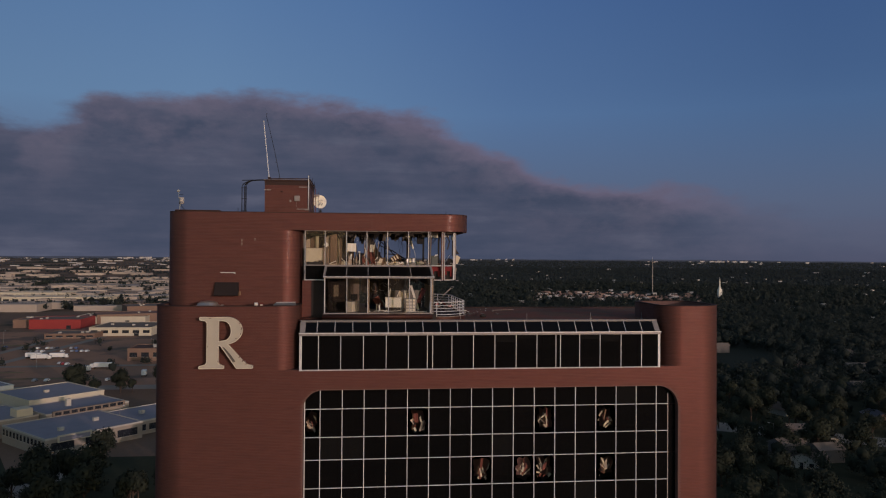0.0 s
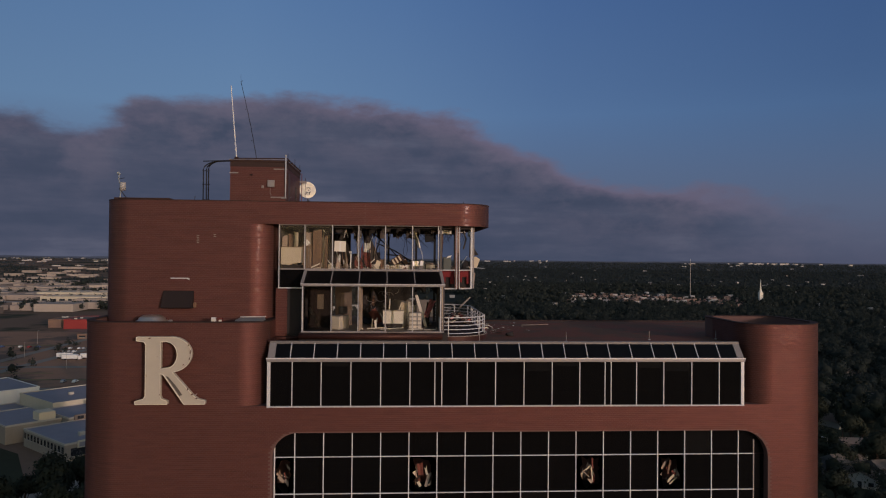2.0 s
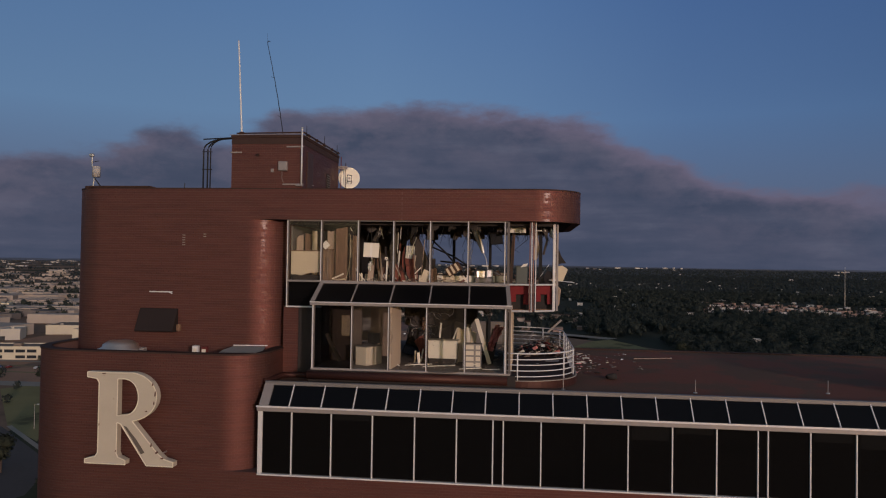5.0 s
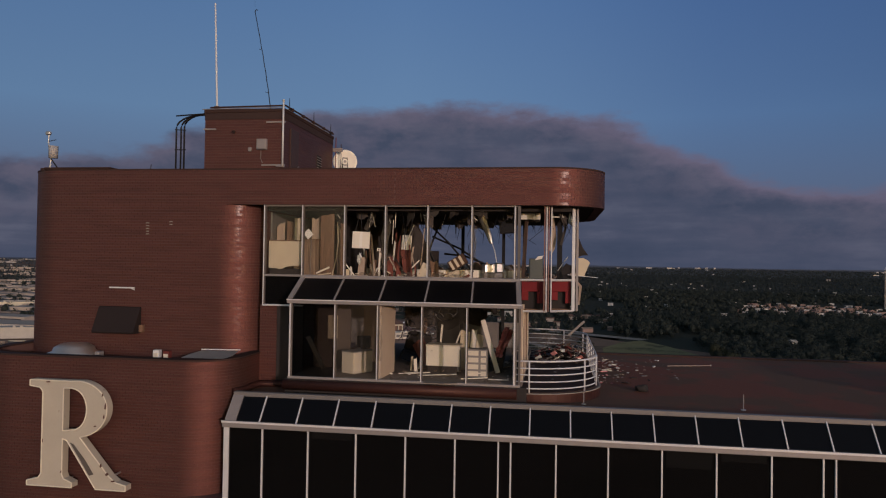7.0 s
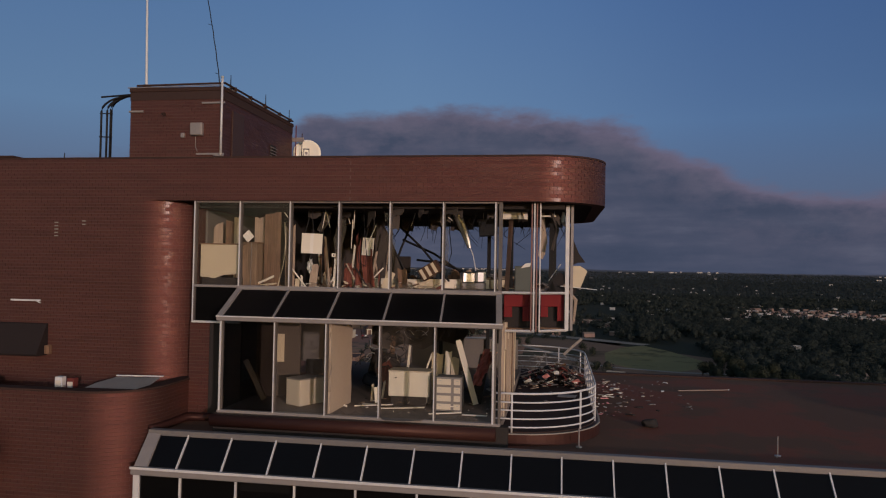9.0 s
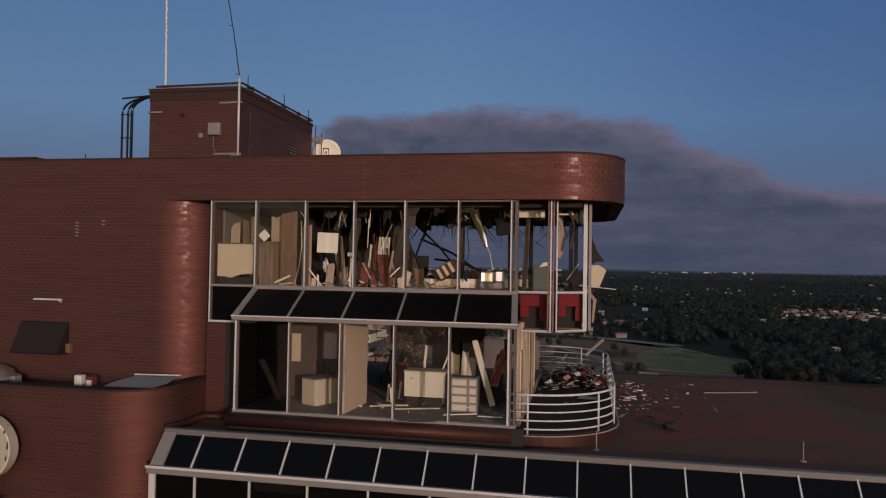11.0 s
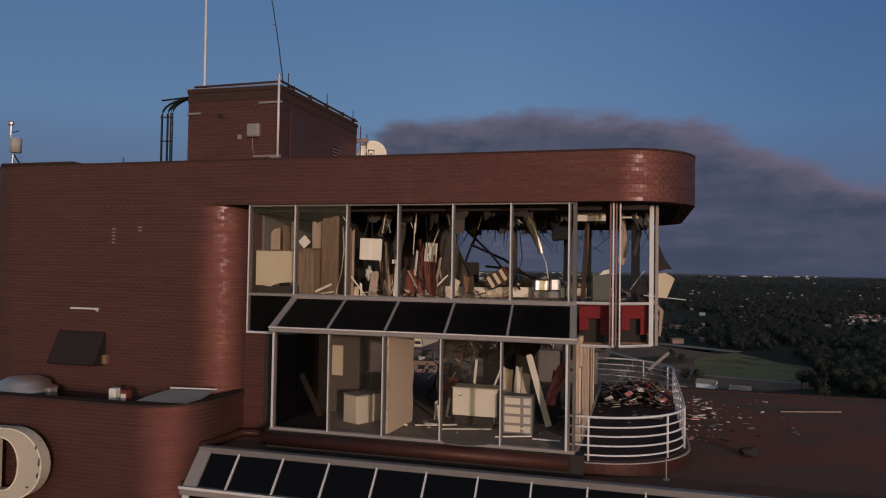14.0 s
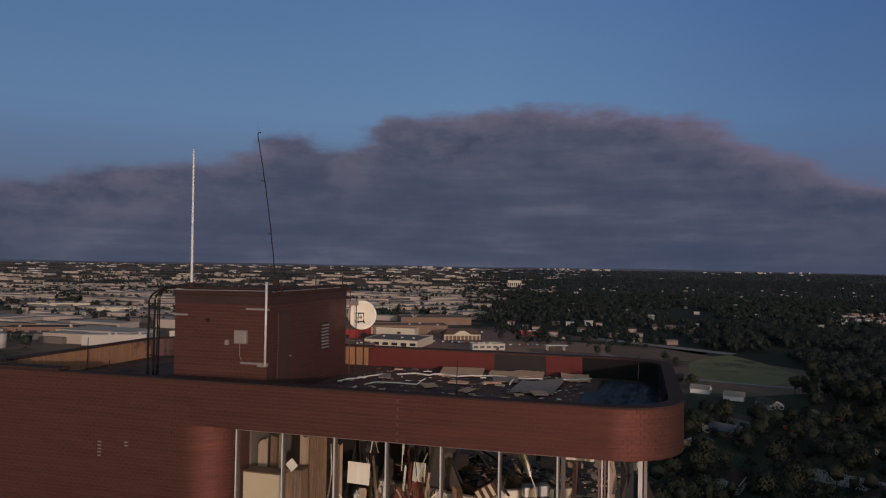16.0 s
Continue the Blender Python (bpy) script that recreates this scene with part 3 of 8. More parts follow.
part("eave", box(-2.80, 5.04, BY - 0.14, BY + 0.10, B1 + 0.001, B1 + 0.13, 0.02), M_alugrey, bay)
part("eave_strip", box(-2.80, 5.04, BY - 0.17, BY - 0.142, B1 + 0.11, B1 + 0.145, 0.005), M_alu, bay)
part("bay_sill", box(-2.76, 5.0, BY - 0.06, BY + 0.12, B0 - 0.06, B0 + 0.02, 0.008), M_alugrey, bay)
part("curb", tube([(-2.85, BY - 0.15, 65.80), (4.9, BY - 0.15, 65.80)], 0.17, 18), M_curb, bay, "rounded dark red roofing curb", True)
# Near-black filler: the shadow gap below the curb is painted on it.
part("curb_shadow_gap", box(-2.85, 5.2, BY - 0.04, BY + 0.3, 65.45, 65.98), M_dark, bay)
lows = [-2.74 + 7.68 * i / 5 for i in range(6)]
tops = [-2.66 + 7.50 * i / 5 for i in range(6)]
for i in range(6):
    slope_bar(lows[i], tops[i], 0.16 if i in (0, 5) else 0.05, BY - 0.05, B1 + 0.11, PY - 0.08, PS - 0.05, bay, M_alugrey)
for i in range(5):
    slope_pane(lows[i] + 0.03, lows[i + 1] - 0.03, tops[i] + 0.03, tops[i + 1] - 0.03, BY - 0.05, B1 + 0.10, PY - 0.08, PS - 0.06, bay)
part("roof_head", box(-2.72, 4.9, PY - 0.16, PY - 0.061, PS - 0.10, PS - 0.0, 0.01), M_alugrey, bay)

pane(BX[0] + 0.05, BX[1] - 0.04, B0, B1, BY + 0.03, bay, glass_material("smoked_glass", (0.26, 0.245, 0.23), 0.02, 1.3))
for k, (a, b_) in enumerate(zip(UX[:2], UX[1:3])):      # panes that held
    pane(a + 0.045, b_ - 0.045, PS + 0.03, P1 - 0.05, PY + 0.03, upper, M_thin).visible_shadow = False
for k in (1, 3):
    pane(BX[k] + 0.045, BX[k + 1] - 0.045, B0 + 0.02, B1, BY + 0.03, bay, M_thin).visible_shadow = False
M_shard = M_sliver


def shards(parent, x0, x1, z0, z1, y, seed):
    """Clear glass left standing along the edges of a broken pane."""
    r = random.Random(seed)
    for k in range(3):
        e = r.choice("lrbb")
        n = 5
        a, b_ = (z0, z1) if e in "lr" else (x0, x1)
        s0 = a + (b_ - a) * r.uniform(0, 0.4)
        s1 = a + (b_ - a) * r.uniform(0.6, 1.0)
        pts_ = [(s0 + (s1 - s0) * i / n, r.uniform(0.02, 0.16)) for i in range(n + 1)]
        if e == "l":
            o = [(x0, s0)] + [(x0 + d, s) for s, d in pts_] + [(x0, s1)]
        elif e == "r":
            o = [(x1, s0)] + [(x1 - d, s) for s, d in pts_] + [(x1, s1)]
        elif e == "b":
            o = [(s0, z0)] + [(s, z0 + d) for s, d in pts_] + [(s1, z0)]
        else:
            o = [(s0, z1)] + [(s, z1 - d) for s, d in pts_] + [(s1, z1)]
        b = bmesh.new()
        vs = [b.verts.new((x, y, z)) for x, z in o]
        b.faces.new(vs)
        bmesh.ops.solidify(b, geom=b.faces[:], thickness=0.006)
        ob = part("glass_shard", b, M_shard, parent)
        ob.visible_shadow = False


for i, (a, b_) in enumerate(zip(UX[2:], UX[3:])):
    shards(upper, a + 0.04, b_ - 0.04, PS + 0.03, P1 - 0.05, PY + 0.03, 3 + i)
for i, (a, b_) in ((1, BX[2:4]), (3, BX[4:6])):
    shards(bay, a + 0.04, b_ - 0.04, B0 + 0.02, B1, BY + 0.03, 13 + i)

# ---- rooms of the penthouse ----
# Ceilings and back wall near black: the rooms' shade is in the colour.
M_ceil = material("dark_ceiling", (0.075, 0.064, 0.058), 0.95, vary=0.5, grain=6, stain=1.0)
M_carpet = material("dusty_carpet", (0.225, 0.182, 0.155), 0.95, vary=0.35, grain=12, stain=1.2, patches=((0.24, 0.20, 0.17), 2.5, 0.62))
M_tanwall = material("tan_wallboard", (0.43, 0.33, 0.255), 0.85, vary=0.2, grain=15, stain=1.0, wood=0.35)
M_greywall = material("grey_wallboard", (0.17, 0.155, 0.145), 0.9, vary=0.25, grain=10, stain=0.8)
M_browndoor = material("brown_veneer", (0.205, 0.125, 0.082), 0.6, vary=0.3, grain=9, stain=2, wood=0.55)
M_red = material("red_laminate", (0.17, 0.017, 0.020), 0.55, vary=0.15)
rooms = thing("penthouse_rooms", (0, 0, 0), "wrecked rooms open to the sky behind shattered windows", "room", kind="structure")
part("upper_floor", box(4.851, 6.5, 53.75, 62.0, 69.02, 69.36), M_carpet, rooms)
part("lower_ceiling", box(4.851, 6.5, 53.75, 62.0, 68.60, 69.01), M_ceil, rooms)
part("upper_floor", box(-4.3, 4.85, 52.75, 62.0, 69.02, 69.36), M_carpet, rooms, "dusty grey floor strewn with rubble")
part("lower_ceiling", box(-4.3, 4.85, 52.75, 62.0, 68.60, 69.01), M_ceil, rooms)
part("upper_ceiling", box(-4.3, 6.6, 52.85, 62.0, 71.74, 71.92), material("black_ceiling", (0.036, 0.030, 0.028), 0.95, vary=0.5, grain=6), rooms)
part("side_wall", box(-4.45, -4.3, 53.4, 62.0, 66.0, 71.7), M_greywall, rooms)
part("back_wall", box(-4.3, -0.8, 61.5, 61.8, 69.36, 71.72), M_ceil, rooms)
# Black colour stands for the unlit depth of the room.
part("partition", box(-2.1, -2.0, 54.4, 58.5, 69.36, 71.7), M_dark, rooms, "partition with the room's shade painted black")
part("lower_floor", box(-2.72, 5.0, 51.3, 62.0, 65.5, 66.04), M_carpet, rooms)
part("back_wall", box(-4.3, -2.6, 61.5, 61.8, 66.04, 68.6), M_greywall, rooms)
part("back_wall", box(0.6, 4.9, 61.5, 61.8, 66.04, 67.2), M_greywall, rooms)
part("partition", box(-1.3, -0.30, 55.4, 55.5, 66.04, 68.6), material("brown_wall_paper", (0.20, 0.15, 0.12), 0.9, vary=0.25, grain=10, stain=0.8), rooms)
part("recess_curb", tube([(x, y, 65.56) for x, y in arc(-5.85, 51.3, 1.58, 335, 360, 6) + [(-4.27, 52.3), (-3.6, 52.42), (-2.75, 52.42)]], 0.12, 8), M_curb, rooms, "dark red roofing curb at the wall foot", True)
# Brick recess in shadow: the shade is painted as a black wall.
part("recess_wall", box(-3.70, -2.72, 52.50, 52.60, 65.46, 68.34), M_dark, rooms, "recess wall beside the bay, its shadow painted black")
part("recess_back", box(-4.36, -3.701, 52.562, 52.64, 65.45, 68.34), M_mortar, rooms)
part("partition", box(-2.7, -1.3, 53.6, 53.7, 66.04, 68.6), material("dark_brown_wall", (0.095, 0.075, 0.064), 0.9, vary=0.3, grain=8, stain=0.8), rooms)
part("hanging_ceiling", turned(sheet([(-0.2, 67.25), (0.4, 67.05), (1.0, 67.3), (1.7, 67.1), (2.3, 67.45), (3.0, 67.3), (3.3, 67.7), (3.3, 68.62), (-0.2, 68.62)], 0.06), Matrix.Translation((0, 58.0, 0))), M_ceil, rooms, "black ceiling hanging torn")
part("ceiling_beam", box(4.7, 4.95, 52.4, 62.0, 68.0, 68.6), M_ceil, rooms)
for x, y in ((4.8, 58.0), (6.3, 60.5), (1.8, 61.4), (3.7, 61.4), (6.2, 57.0)):
    part("column", box(x - 0.07, x + 0.07, y - 0.07, y + 0.07, 66.0 if x < 5 else 69.36, 71.75), M_black, rooms)

# ---- the big letter ----
def letter_outline():
    """A serif capital with a bowl and a leg, in the x-z plane, 0..1 high."""
    outer = [(0.0, 0.0), (0.0, 0.045), (0.115, 0.075), (0.145, 0.12), (0.145, 0.89), (0.115, 0.93), (0.01, 0.945), (0.01, 1.0)]
    bowl = [(0.44, 1.0)]
    for k in range(21):
        a = radians(85 - 160 * k / 20)
        bowl.append((0.50 + 0.30 * math.cos(a), 0.742 + 0.262 * math.sin(a)))
    leg = [(0.53, 0.475), (0.83, 0.13), (0.90, 0.075), (1.0, 0.05), (1.0, 0.0), (0.70, 0.0), (0.40, 0.44), (0.358, 0.455),
           (0.358, 0.12), (0.375, 0.08), (0.46, 0.045), (0.46, 0.0)]
    hole = [(0.358, 0.93), (0.44, 0.935)]
    for k in range(19):
        a = radians(75 - 150 * k / 18)
        hole.append((0.445 + 0.15 * math.cos(a), 0.735 + 0.195 * math.sin(a)))
    hole += [(0.44, 0.54), (0.358, 0.53)]
    return outer + bowl + leg, hole


def flat_shape(outline, hole, w_, h_, d):
    """Extrudes an outline with one hole to a slab of depth d."""
    b = bmesh.new()
    loops = []
    for y in (0, d):
        for o in (outline, hole):
            loops.append([b.verts.new((x * w_, y, z * h_)) for x, z in o])
    edges = []
    for lp in loops[:2]:
        edges += [b.edges.new((lp[i], lp[(i + 1) % len(lp)])) for i in range(len(lp))]
    bmesh.ops.triangle_fill(b, edges=edges, use_beauty=True)
    twin = {v: u for lo, hi in ((loops[0], loops[2]), (loops[1], loops[3])) for v, u in zip(lo, hi)}
    for f in list(b.faces):
        b.faces.new([twin[v] for v in reversed(f.verts)])
    for lo, hi in ((loops[0], loops[2]), (loops[1], loops[3])):
        for i in range(len(lo)):
            j = (i + 1) % len(lo)
            b.faces.new((lo[i], lo[j], hi[j], hi[i]))
    bmesh.ops.recalc_face_normals(b, faces=b.faces[:])
    return b


sign = thing("letter_sign", (-10.775, 49.19, 62.54), "large cream serif capital letter R, chipped, on red brick", "sign")
o_, h_ = letter_outline()
M_letter = material("aged_cream_enamel", (0.425, 0.378, 0.31), 0.55, vary=0.14, grain=25, stain=1.6, patches=((0.12, 0.095, 0.075), 2.0, 0.66))
part("letter_body", flat_shape(o_, h_, 3.48, 3.41, 0.29), M_letter, sign)
rimbm = bmesh.new()
for loop_ in (o_, h_):
    pts = [(x * 3.47, -0.012, z * 3.40) for x, z in loop_]
    for p, q in zip(pts, pts[1:] + pts[:1]):
        tube([p, q], 0.02, 4, rimbm)
part("edge_trim", rimbm, material("pale_edge_trim", (0.70, 0.64, 0.52), 0.5, vary=0.15), sign, "paler raised edge trim")
part("torn_face", sheet([(1.48, 1.44), (1.60, 1.40), (2.02, 0.92), (2.33, 0.47), (2.18, 0.42), (1.80, 0.98)], 0.01), material("bare_dark_metal", (0.10, 0.085, 0.075), 0.6, vary=0.4), sign, "bare dark patch where the face is torn").location = (0.03, -0.022, 0.0)
M_chip = material("chipped_rusty_edge", (0.10, 0.05, 0.04), 0.9, vary=0.4)
for x, z, w_, hh in ((0.62, 3.33, 0.16, 0.05), (2.60, 2.95, 0.05, 0.12), (2.70, 2.55, 0.06, 0.22), (2.66, 2.25, 0.05, 0.14), (2.34, 1.98, 0.10, 0.05), (2.58, 0.70, 0.07, 0.14), (2.78, 0.46, 0.12, 0.10), (2.98, 0.27, 0.14, 0.06), (0.53, 1.4, 0.03, 0.12), (1.2, 0.46, 0.05, 0.07)):
    part("chip", sheet([(0, 0.1 * hh), (0.5 * w_, 0), (w_, 0.3 * hh), (0.8 * w_, hh), (0.35 * w_, 0.85 * hh), (0.1 * w_, 0.6 * hh)], 0.008), M_chip, sign).location = (x, -0.038, z)
for x in (0.8, 1.2, 2.9):
    part("bracket", tube([(x, 0.28, 0.15 if x < 2 else 0.4), (x, 0.62, 0.15 if x < 2 else 0.4)], 0.03, 6), M_steel, sign)

# ---- machine hut on the penthouse roof ----
HX0, HX1, HY0, HY1, HZ = -7.2, -4.06, 53.72, 59.7, 75.64
hut = thing("roof_hut", (0, 0, 0), "small red brick machine hut with a flat roof", "hut", kind="structure")
part("wall", box(HX0, HX1, HY0, HY1, 72.4, HZ - 0.14), M_mortar, hut)
part("roof_slab", box(HX0 - 0.05, HX1 + 0.05, HY0 - 0.05, HY1 + 0.05, HZ - 0.139, HZ, 0.02), M_coping, hut)
M_band = material("soot_stained_brick", (0.046, 0.027, 0.024), 0.8, vary=0.4, grain=10, stain=1.5, spec=0.2)
for x0, x1, y0, y1 in ((HX0 - 0.02, HX1 + 0.02, HY0 - 0.025, HY0 - 0.011), (HX1 + 0.013, HX1 + 0.027, HY0 - 0.01, HY1)):
    part("edge_band", box(x0, x1, y0, y1, HZ - 0.40, HZ - 0.141), M_band, hut, "soot-dark band under the roof edge")
hut_door = part("door", box(HX1 + 0.001, HX1 + 0.05, 54.35, 55.2, 72.45, 75.0, 0.01), material("brown_steel_door", (0.06, 0.035, 0.03), 0.5, vary=0.2), hut, "dark brown steel door")
part("door_handle", tube([(HX1 + 0.05, 55.08, 73.6), (HX1 + 0.12, 55.08, 73.6), (HX1 + 0.12, 54.97, 73.6)], 0.012, 6), M_steel, hut_door)
louvre = part("louvre", box(HX1 + 0.001, HX1 + 0.03, 57.5, 58.05, 73.5, 74.45), M_dark, hut)
for i in range(8):
    part("slat", turned(box(-0.03, 0.03, 57.5, 58.05, -0.008, 0.008), Matrix.Translation((HX1 + 0.05, 0, 73.58 + 0.11 * i)) @ Matrix.Rotation(radians(35), 4, "Y")), M_alugrey, louvre)
for x0, x1, z in ((-7.25, -6.75, 74.88), (-4.75, -3.98, 75.12), (-4.9, -3.98, 73.5)):
    part("strap", box(x0, x1, HY0 - 0.06, HY0 - 0.002, z - 0.03, z + 0.03, 0.008), M_alugrey, hut)

mast_pipe = thing("standpipe", (-4.05, 53.62, 72.4), "pale steel pipe strapped upright to the hut corner", "pipe")
part("pipe", tube([(0, 0, 1.05), (0, 0, 3.50)], 0.036, 10), M_alu, mast_pipe, smooth=True)
part("bracket", box(-0.25, 0.06, -0.03, 0.10, 1.02, 1.08, 0.01), M_alugrey, mast_pipe)
part("cap", tube([(0, 0, 3.48), (0, 0, 3.54)], 0.05, 10), M_steel, mast_pipe)

ebox = thing("electrical_box", (-4.88, HY0 - 0.005, 74.08), "grey metal electrical box on the hut wall", "electrical box")
part("case", box(-0.20, 0.20, -0.14, 0.0, 0.0, 0.40, 0.015), M_alugrey, ebox)
part("lid", box(-0.18, 0.18, -0.158, -0.141, 0.02, 0.38, 0.008), M_alugrey, ebox)
part("conduit", tube([(-0.05, -0.04, 0.0), (-0.05, -0.04, -0.35), (0.02, -0.04, -0.5)], 0.010, 6), M_alugrey, ebox)
sbox = thing("junction_box", (-5.36, HY0 - 0.005, 74.02), "small pale junction box on the hut wall", "junction box")
part("case", box(-0.06, 0.06, -0.09, 0.0, 0.0, 0.15, 0.01), M_alugrey, sbox)
lampb = thing("wall_lamp", (-6.0, HY0 - 0.005, 74.75), "small rusty wall lamp on the hut", "lamp")
part("arm", tube([(0, 0, 0), (0, -0.14, 0.04)], 0.02, 6), M_coping, lampb)
part("shade", tube([(-0.05, -0.14, 0.03), (0.06, -0.16, 0.0)], [0.03, 0.06], 8), M_coping, lampb)

cond = thing("cable_run", (0, 0, 0), "black cables bending from the parapet over the hut roof", "cable")
for k, (dx, dy) in enumerate(((0, 0), (0.16, 0.08), (0.30, 0.05), (0.22, 0.25))):
    path = [(-9.02 + dx, 54.85 + dy, 72.4), (-9.02 + dx, 54.85 + dy, 75.08)]
    for a in range(0, 91, 15):
        path.append((-9.02 + dx + 0.45 * (1 - math.cos(radians(a))) * 2.2, 54.85 + dy, 75.17 + 0.45 * math.sin(radians(a)) * 1.1 + 0.03 * k))
    path += [(-7.1, 54.7 + dy, 75.70 + 0.02 * k), (-6.3, 54.5 + dy, 75.67 + 0.01 * k)]
    part("cable", tube(path, 0.035 if k < 2 else 0.024, 6), M_black, cond, smooth=True)
part("frame_top", tube([(-9.04, 54.85, 75.66), (-7.2, 54.7, 75.72)], 0.03, 6), M_black, cond)
for z in (73.4, 74.3, 75.1):
    part("tie", tube([(-9.08, 54.85, z), (-8.65, 54.93, z)], 0.02, 6), M_black, cond)
edge_pipe = thing("roof_edge_pipe", (0, 0, 0), "dark pipe running round the hut roof edge", "pipe")
part("pipe", tube([(-7.0, 53.70, HZ + 0.07), (-4.0, 53.70, HZ + 0.10), (-4.0, 59.6, HZ + 0.08)], 0.035, 6), M_coping, edge_pipe)
for y in (54.4, 55.6, 56.8, 58.2, 59.3):
    part("clamp", box(-4.06, -3.94, y - 0.03, y + 0.03, HZ, HZ + 0.13), M_coping, edge_pipe)
white_pipe = thing("roof_conduit", (0, 0, 0), "thin white conduit along the hut roof edge", "pipe")
part("pipe", tube([(-7.3, 53.66, HZ - 0.0), (-4.1, 53.66, HZ + 0.03)], 0.016, 6), M_alugrey, white_pipe)
part("pipe", tube([(-4.0, 53.9, HZ + 0.0), (-4.0, 59.0, HZ + 0.0)], 0.016, 6), M_alugrey, white_pipe)


def antenna(base, top, r0, r1, mat, label, bent=0.0, stubs=()):
    a = thing("antenna", base, label, "antenna")
    d = Vector(top) - Vector(base)
    side = Vector((0.7, 0.2, 0))
    n = 14
    pts = [d * (i / n) + side * bent * math.sin(math.pi * i / n) * (1 if i % 2 else 0.8) for i in range(n + 1)]
    part("rod", tube(pts, [r0 + (r1 - r0) * i / n for i in range(n + 1)], 6), mat, a, smooth=True)
    part("base_bracket", box(-0.10, 0.10, -0.08, 0.08, -0.02, 0.22, 0.02), M_coping, a)
    for f in stubs:
        part("stub", tube([d * f + side * bent * 0.6, d * f + Vector((-0.10, 0, 0.05))], 0.012, 5), M_black, a)
    return a


antenna((-6.95, 54.15, HZ), (-7.5, 54.9, 80.17), 0.043, 0.034, M_rail, "tall white whip antenna on the hut roof")
mast = antenna((-6.62, 59.0, HZ), (-7.98, 59.8, 81.56), 0.024, 0.018, M_black, "bent dark steel whip antenna with short stubs", 0.10, (0.33, 0.68))
part("hook", tube([(-1.36, 0.8, 81.56 - HZ), (-1.30, 0.8, 81.66 - HZ), (-1.22, 0.8, 81.62 - HZ)], 0.02, 5), M_black, mast)
part("whip", tube([(-1.36, 0.8, 81.56 - HZ), (-1.38, 0.82, 82.1 - HZ)], 0.003, 4), M_black, mast)
for x, y, h in ((-4.0, 54.1, 0.45), (-4.0, 56.9, 0.5), (-4.0, 59.2, 0.45), (-6.0, 59.4, 0.5), (-5.0, 59.4, 0.35)):
    a = thing("lightning_rod", (x, y, HZ), "short dark rod on the hut roof edge", "rod", "rods on the hut roof")
    part("rod", tube([(0, 0, 0.0), (0, 0, h)], [0.02, 0.012], 6), M_black, a)
    part("foot", box(-0.05, 0.05, -0.05, 0.05, 0, 0.05, 0.01), M_black, a)
side_pole = thing("bracket_pole", (-3.95, 59.85, 72.4), "twin pale poles bracketed at the hut's rear corner", "pole")
part("pole", tube([(0, 0, 0), (0, 0, 3.2)], 0.022, 8), M_redwall, side_pole)
part("pole", tube([(0.22, 0.1, 0), (0.22, 0.1, 2.9)], 0.018, 8), M_coping, side_pole)
part("crossbar", box(-0.2, 0.32, -0.02, 0.05, 2.55, 2.72, 0.01), M_alugrey, side_pole)

dish = thing("satellite_dish", (-3.62, 60.35, 72.4), "cream satellite dish on a post behind the hut", "satellite dish")
b = bmesh.new()
rings_ = []
for i in range(7):
    r = 0.55 * i / 6
    rings_.append([b.verts.new((r * math.cos(2 * math.pi * k / 28), 0.16 * (1 - (i / 6) ** 2), r * math.sin(2 * math.pi * k / 28))) for k in range(28)])
for p, q in zip(rings_, rings_[1:]):
    for k in range(28):
        b.faces.new((p[k], q[k], q[(k + 1) % 28], p[(k + 1) % 28]))
bmesh.ops.remove_doubles(b, verts=b.verts[:], dist=1e-5)
bmesh.ops.solidify(b, geom=b.faces[:], thickness=0.02)
turn_ = Matrix.Translation((0, -0.1, 2.16)) @ Matrix.Rotation(radians(16), 4, "Z") @ Matrix.Rotation(radians(-6), 4, "X")
part("reflector", turned(b, turn_), M_dish, dish, smooth=True)
for sx in (-0.11, 0.11):
    part("feed_arm", turned(tube([(sx, -0.02, -0.30), (sx, -0.38, -0.26), (sx * 0.9, -0.40, 0.06)], 0.022, 6), turn_), M_black, dish)
part("feed_bar", turned(tube([(-0.12, -0.40, 0.06), (0.12, -0.40, 0.06)], 0.022, 6), turn_), M_black, dish)
part("feed_bar", turned(tube([(-0.12, -0.38, -0.26), (0.12, -0.38, -0.26)], 0.022, 6), turn_), M_black, dish)
part("feed_horn", turned(tube([(0, -0.40, -0.1), (0, -0.30, -0.1)], [0.06, 0.04], 8), turn_), M_alugrey, dish)
part("post", tube([(0, 0.12, 0), (0, 0.12, 2.2)], 0.032, 8), M_coping, dish)
part("motor", tube([(0.05, -0.1, 1.38), (0.05, 0.1, 1.38)], 0.10, 10), M_black, dish)

M_greycabs = material("weathered_grey_plastic", (0.34, 0.32, 0.31), 0.6, vary=0.2)
station = thing("weather_station", (-13.0, 52.75, 73.18), "small grey weather instrument on a bracket at the roof corner", "instrument")
station.scale = (1.25, 1.25, 1.2)
part("post", tube([(0, 0, 0), (0.05, 0, 0.45), (-0.05, 0, 0.9), (-0.05, 0, 1.25)], 0.022, 6), M_steel, station)
part("screen", tube([(0.12, 0, 0.42), (0.12, 0, 0.80)], [0.13, 0.14], 10), M_greycabs, station, smooth=True)
part("head", box(-0.14, 0.02, -0.06, 0.06, 1.15, 1.27, 0.03), M_steel, station)
part("mast_arm", tube([(-0.05, 0, 0.95), (0.2, 0, 1.0)], 0.012, 5), M_black, station)
part("strut", tube([(0.35, 0, 0.0), (-0.03, 0, 0.5)], 0.02, 6), M_black, station)
part("foot", box(-0.2, 0.5, -0.15, 0.15, 0.0, 0.09, 0.02), M_coping, station)
